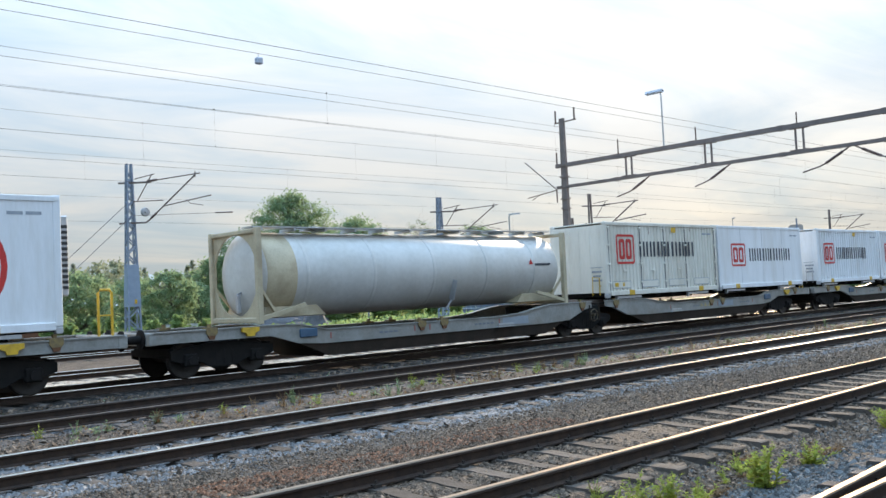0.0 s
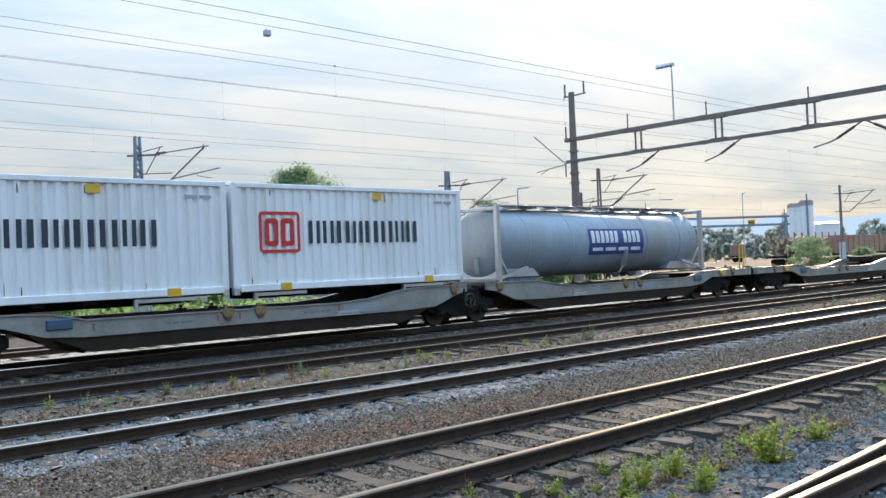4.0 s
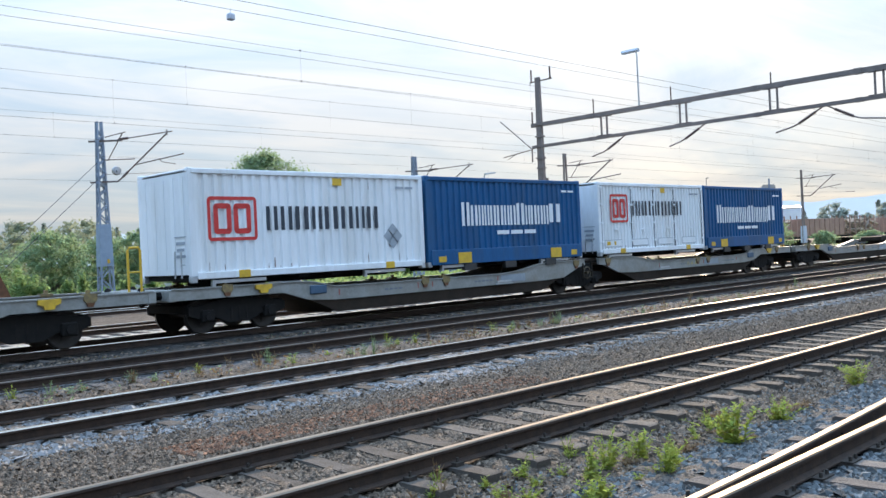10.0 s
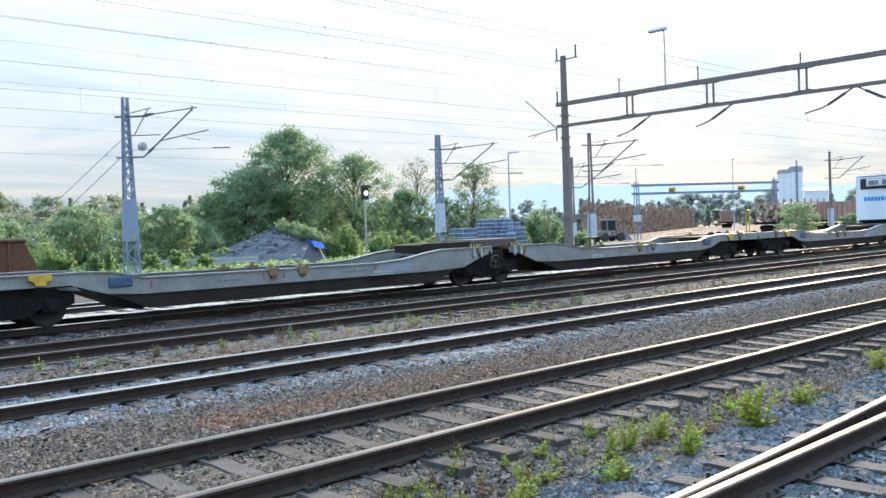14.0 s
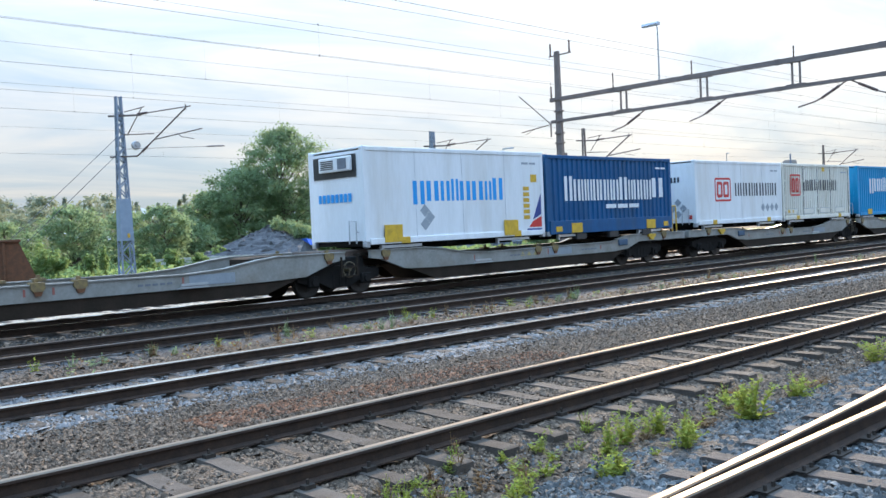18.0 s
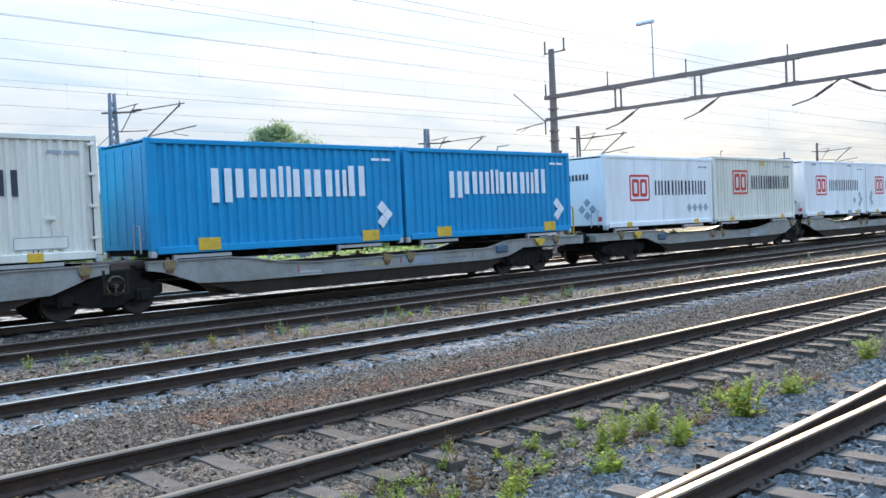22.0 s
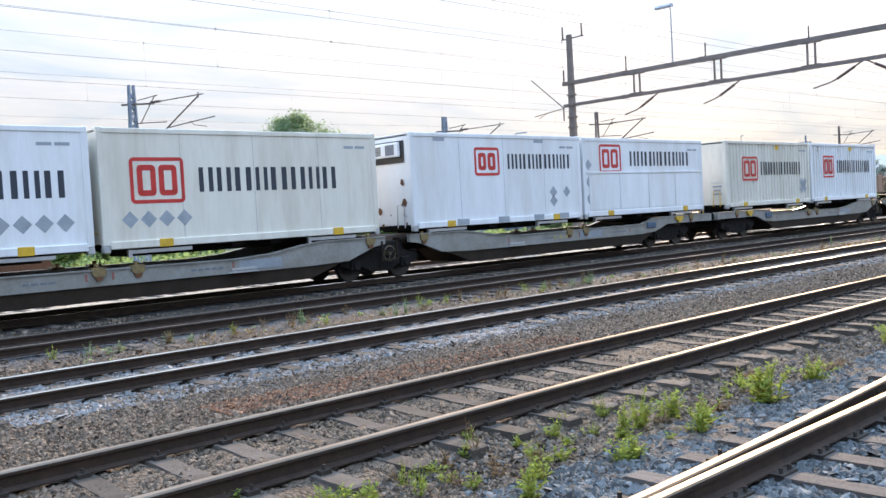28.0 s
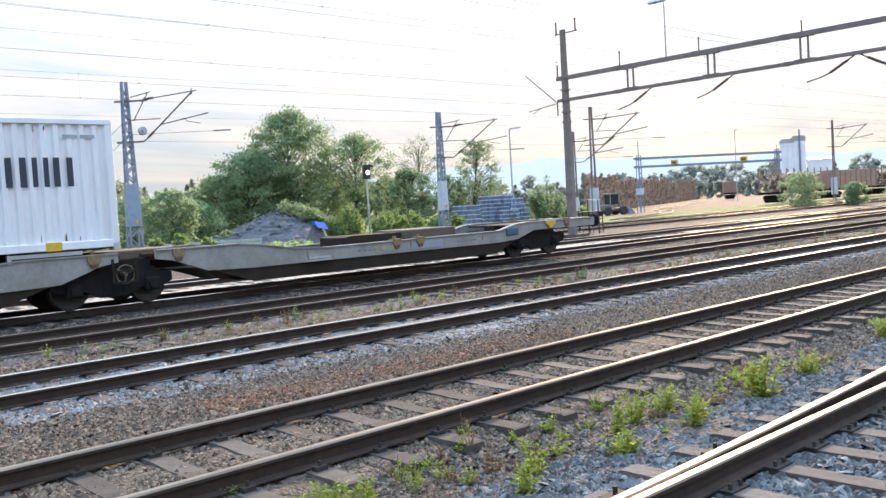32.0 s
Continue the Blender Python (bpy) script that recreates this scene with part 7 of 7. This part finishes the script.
def tarpaulin():
    x, y = at(35.75, 57)
    b = Build()
    b.tube([(x, y + 0.5, -0.35), (x, y + 0.5, 0.3), (x, y + 0.5, 1.15)], 1.1, 9, 0.3)
    thing("earth_mound", "small dark mound under a tarpaulin", "mound", b, GRAVEL_PILE)
    b = Build()
    b.add([(x - 0.36, y - 0.15, 0.98), (x + 0.42, y - 0.2, 0.84), (x + 0.40, y + 0.7, 1.22), (x - 0.42, y + 0.7, 1.38), (x - 0.40, y + 0.15, 1.40), (x + 0.36, y + 0.12, 1.26)], [(0, 1, 5, 4), (4, 5, 2, 3), (0, 4, 3), (1, 2, 5)])
    thing("tarpaulin", "bright blue tarpaulin over a small mound", "tarpaulin", b, BLUE_TARP)


tarpaulin()


def shed():
    s = thing("rusty_skip", "rust-brown steel skip with sloping ends", "skip")
    x, y = at(16.6, 44)
    s.matrix_basis = pose(x, y, -0.3, 0, 0, -18)
    b = Build()
    b.prism_y([(-2.6, 0.5), (1.4, 0.5), (2.3, 0.5), (1.6, 2.2), (-2.6, 2.2)], -1.2, 1.2)
    part("body", b, RUST, s)
    for x in (-2.0, -1.0, 0.0, 1.0):
        b = Build()
        b.bevel_box(x - 0.06, x + 0.06, -1.28, -1.2, 0.5, 2.2, 0.02)
        part("rib", b, RUST, s)
    b = Build()
    b.bevel_box(-2.7, 1.7, -1.3, 1.3, 2.2, 2.32, 0.03)
    part("rim", b, RUST, s)
    b = Build()
    b.box(-2.4, 1.2, -0.9, 0.9, 0.0, 0.5)
    part("skids", b, BOGIE, s)


shed()


# ---- stones, weeds and small things in the yard ----
def stones(name, label, count, xr, yr, size, material, seed, z=-0.2, keep=None, parent=None):
    """Loose stones: squashed eight-cornered lumps, joined."""
    rng = np.random.default_rng(seed)
    x = xr[0] + (xr[1] - xr[0]) * rng.random(count) ** 1.5
    y = rng.uniform(*yr, count)
    if keep:
        ok = keep(x, y, rng)
        x, y = x[ok], y[ok]
    n = len(x)
    base = np.array([(1, 0, 0), (0.3, 0.95, 0.1), (-0.8, 0.6, -0.1), (-0.9, -0.5, 0.1), (0.2, -1, -0.1), (0.15, 0.1, 0.8), (-0.25, -0.1, 0.7)])
    fac = np.array([(0, 1, 5), (1, 2, 5), (2, 6, 5), (2, 3, 6), (3, 4, 6), (4, 0, 5), (4, 5, 6)])
    s = size * rng.lognormal(0, 0.35, n)
    a = rng.uniform(0, 6.3, n)
    ca, sa = np.cos(a), np.sin(a)
    v = base[None] * (1 + 0.25 * rng.normal(size=(n, 7, 3))) * s[:, None, None] * np.stack([np.ones(n), rng.uniform(0.6, 1, n), rng.uniform(0.5, 0.95, n)], -1)[:, None]
    tilt = rng.normal(0, 0.3, (n, 2))
    v[..., 2] += v[..., 0] * tilt[:, :1] + v[..., 1] * tilt[:, 1:]
    vx = v[..., 0] * ca[:, None] - v[..., 1] * sa[:, None] + x[:, None]
    vy = v[..., 0] * sa[:, None] + v[..., 1] * ca[:, None] + y[:, None]
    vz = v[..., 2] + (z - 0.08 * np.exp(-((y - 4.55) / 0.78) ** 4))[:, None]
    verts = np.stack([vx, vy, vz], -1).reshape(-1, 3)
    faces = (fac[None] + 7 * np.arange(n)[:, None, None]).reshape(-1, 3)
    me = bpy.data.meshes.new(name)
    me.from_pydata(verts.tolist(), [], faces.tolist())
    me.materials.append(material)
    return tagged(new(name, me), label, "gravel", kind="stuff")


def off_rails(x, y, rng):
    ok = np.ones(len(x), bool)
    for t in (TRACKS["a"], TRACKS["b"], 3.08 - 0.7525):
        for s in (-0.7525, 0.7525):
            ok &= np.abs(y - t - s) > 0.08
    ok &= ~((np.abs(y - TRACKS["a"]) < 1.3) & (np.abs((x - 0.18) % 0.62 - 0.31) > 0.18) & (rng.random(len(x)) < 0.93))
    ok &= ~((y < 3.6) & (np.abs((x - 0.3) % 0.62 - 0.31) > 0.18) & (rng.random(len(x)) < 0.9))
    return ok


stones("ballast_grey", "crushed grey ballast stones by the turnout", 80000, (2, 22), (1.9, 4.5), 0.027, STONE_G, 21, -0.192, off_rails)
stones("ballast_mixed", "grey stones thinning out into the soil", 8000, (1.5, 24), (4.3, 5.4), 0.018, STONE_G, 22, -0.195, off_rails)
stones("gravel_brown", "brown gravel around the near track", 60000, (1.5, 30), (7.4, 10.3), 0.016, STONE_B, 23, -0.198, off_rails)
stones("gravel_track", "dark brown stones in the near track", 80000, (1.5, 24), (4.1, 7.6), 0.019, STONE_B, 27, -0.190, off_rails)
stones("gravel_rusty", "patch of rust-stained stones beside the near track", 2600, (4.6, 10.5), (8.25, 8.95), 0.015, mat("rust_stained_stone", (0.24, 0.115, 0.066), (0.13, 0.068, 0.042), 12, 0.9, bump=0.3, island=0.6, spec=0.2), 29, -0.190, off_rails)
stones("ballast_pale", "pale crushed stones along the second track", 36000, (3, 40), (9.7, 12.4), 0.023, mat("pale_ballast_stone", (0.20, 0.195, 0.192), (0.132, 0.128, 0.126), 12, 0.8, island=0.35), 24, -0.2, off_rails)
stones("gravel_far", "brown gravel between the middle tracks", 16000, (4, 50), (12.4, 19.5), 0.026, STONE_B, 25, -0.21, None)


def weed(name, x, y, h, w, count, size, material, seed, label, stalks=7):
    """A few bent stems from one root, each with leaves along it that shrink towards its tip."""
    t = thing(name, label, "weed", group="weeds in the yard")
    t.location = (x, y, -0.215 - 0.08 * math.exp(-((y - 4.55) / 0.78) ** 4))
    rng = random.Random(seed)
    b, lf = Build(), Build()
    stalks = stalks + int(w * 14)
    per = max(6, int(count * 0.8 / stalks))
    for k in range(stalks):
        a = rng.uniform(0, 6.3)
        out = rng.uniform(0.15, 1) * w * 0.62
        top = h * rng.uniform(0.55, 1.05) * (1.1 - 0.45 * out / (w * 0.62))
        f = Vector((math.cos(a), math.sin(a), 0))
        p0, p2 = f * out * rng.uniform(0.1, 0.5), f * out + Vector((0, 0, top))
        p1 = p0.lerp(p2, 0.5) + Vector((0, 0, 0.12 * top)) - f * out * 0.12
        b.tube([p0, p1, p2], 0.0045, 4, 0.002)
        for j in range(per):
            q = (j + rng.random()) / per
            c = p0.lerp(p1, q * 2) if q < 0.5 else p1.lerp(p2, q * 2 - 1)
            ang = rng.uniform(0, 6.3)
            d = Vector((math.cos(ang), math.sin(ang), rng.uniform(-0.15, 0.75))).normalized()
            s = size * rng.uniform(1.0, 2.5) * (1.15 - 0.6 * q)
            v = d.cross(Vector((rng.uniform(-.3, .3), rng.uniform(-.3, .3), 1))).normalized() * s * 0.42
            tip = c + d * s * 1.9
            mid = c + d * s * 0.9 + Vector((0, 0, s * 0.15))
            lf.add([c, mid + v, tip, mid - v], [(0, 1, 2, 3)])
    part("stem", b, material, t)["kind"] = "stuff"
    part("foliage", lf, material, t)


WEEDS = ((8.26, 4.3, 0.40, 0.46, 620, 0.026, LEAF_Y), (6.35, 4.66, 0.30, 0.30, 300, 0.02, LEAF_Y), (6.73, 4.75, 0.36, 0.30, 320, 0.02, LEAF_Y), (5.74, 4.2, 0.22, 0.34, 300, 0.02, LEAF_Y), (5.95, 4.25, 0.2, 0.26, 200, 0.02, LEAF_Y), (7.25, 4.73, 0.30, 0.36, 300, 0.02, LEAF_Y), (6.9, 4.25, 0.34, 0.36, 340, 0.02, LEAF_Y), (7.2, 4.35, 0.24, 0.3, 220, 0.02, LEAF_Y), (4.64, 4.2, 0.28, 0.20, 220, 0.02, LEAF_Y), (5.01, 4.43, 0.26, 0.20, 160, 0.018, LEAF_Y), (3.63, 5.1, 0.20, 0.34, 260, 0.02, LEAF_Y), (3.84, 5.02, 0.16, 0.2, 130, 0.02, LEAF_Y), (3.4, 5.15, 0.12, 0.24, 110, 0.02, LEAF_Y), (3.13, 5.7, 0.12, 0.14, 80, 0.018, LEAF_Y), (9.56, 4.4, 0.26, 0.5, 300, 0.022, LEAF_Y), (10.1, 4.5, 0.2, 0.5, 200, 0.022, DRY), (12.3, 4.6, 0.36, 0.4, 300, 0.026, LEAF_Y), (9.2, 5.0, 0.14, 0.5, 180, 0.02, DRY), (4.56, 4.7, 0.14, 0.12, 50, 0.016, LEAF_Y), (5.58, 5.15, 0.12, 0.14, 60, 0.016, LEAF_Y), (5.9, 4.9, 0.12, 0.14, 60, 0.016, LEAF_Y), (8.8, 4.85, 0.15, 0.5, 180, 0.02, LEAF_Y), (7.7, 4.5, 0.14, 0.5, 180, 0.02, DRY))
for k, (x, y, h, w, n, s, m) in enumerate(WEEDS):
    weed("weed", x, y, h * 1.2, w * 1.1, n, s, m, 200 + k, "yellow-green weed growing in the ballast")
rng = random.Random(77)
for k in range(30):
    x = rng.uniform(4.4, 9.8)
    weed("weed", x, 4.75 - 0.05 * (x - 6) + rng.gauss(0, 0.22), rng.uniform(0.08, 0.22), rng.uniform(0.12, 0.26), 70, 0.016, (LEAF_Y, LEAF_Y, DRY)[k % 3], 400 + k, "small weed between the stones", 4)
rng = random.Random(31)
for k in range(26):
    weed("dry_weed", rng.uniform(9, 34), rng.gauss(13.9, 0.35), rng.uniform(0.16, 0.45), 0.26, 30, 0.018, (DRY, LEAF)[k % 2], 300 + k, "dry reddish weed between the tracks", 6)
for k in range(34):
    weed("dry_weed", rng.uniform(5, 21), rng.gauss(14.35, 0.3), rng.uniform(0.10, 0.30), 0.24, 30, 0.017, (DRY, LEAF, LEAF_Y)[k % 3], 500 + k, "low weed along the rusty third track", 5)
for k in range(22):
    weed("dry_weed", rng.uniform(3.4, 7), rng.uniform(4.4, 5.6), rng.uniform(0.12, 0.28), 0.2, 46, 0.014, (DRY, LEAF_Y)[k % 2], 340 + k, "reddish dry weed in the gravel", 5)


def tufts():
    """Low dry grass along the third track and past the yard."""
    g = thing("dry_grass", "dry grass tufts between the tracks", "grass", kind="stuff")
    r = np.random.default_rng(8)
    n = 900
    c = np.stack([r.uniform(5, 60, n), np.where(r.random(n) < 0.75, r.normal(13.9, 0.45, n), r.normal(18.3, 0.5, n)), np.full(n, -0.16)], -1)
    leaves("blades", c, np.full(n, 0.12), 3200, 0.03, DRY, g, 9, 0.6)
    leaves("green_blades", c[::2], np.full((n + 1) // 2, 0.12), 1300, 0.026, LEAF, g, 19, 0.6)
    g = thing("meadow_grass", "tall grass and herbs at the yard's edge", "grass", kind="stuff")
    n = 700
    az = r.uniform(14, 50, n)
    d = r.uniform(50, 72, n)
    c = np.stack([d * np.sin(np.radians(az)), d * np.cos(np.radians(az)), np.full(n, -0.1)], -1)
    leaves("blades", c, np.full(n, 0.5), 16000, 0.16, LEAF_L, g, 10, 0.7)


tufts()


def siding():
    """A siding that curves off into the timber yard."""
    tr = thing("track_8", "curved siding leading into the timber yard", "railway track", kind="structure")
    for off in (-0.7525, 0.7525):
        pts = []
        for k in range(25):
            q = k / 24
            pts.append((60 + 190 * q, 42.9 + off + 98.8 * q * min(1, 0.35 + 4 * q), -0.03))
        b = Build()
        for p0, p1 in zip(pts, pts[1:]):
            b.beam(p0, p1, 0.075, 0.14)
        part("rail", b, RAIL_BRIGHT, tr)


siding()


# ---- what moves ----
def motions():
    y = TRACKS["d"]
    for ob, x in KEYED:
        h = ob.location.z
        walk(ob, [(t, pose(x - s, ob.location.y if ob.location.y else y, h)) for t, s in TRAIN])
    for ob, x, q in WHEELS:
        def turn(t):
            return pose(q, 0, WHEEL_R, 0, -math.degrees(run(t) / WHEEL_R) % 360, 0)
        near = [k for k in range(0, 32 * FPS + 1) if 1 < x - run(k / FPS) < 48]
        if not near:
            near = [0, 32 * FPS]
        rows = []
        if near[0] > 0:
            rows.append((0, turn(near[0] / FPS)))
        rows += [(k / FPS, turn(k / FPS)) for k in near]
        if near[-1] < 32 * FPS:
            rows.append((32.0, turn(near[-1] / FPS)))
        walk(ob, rows)


motions()
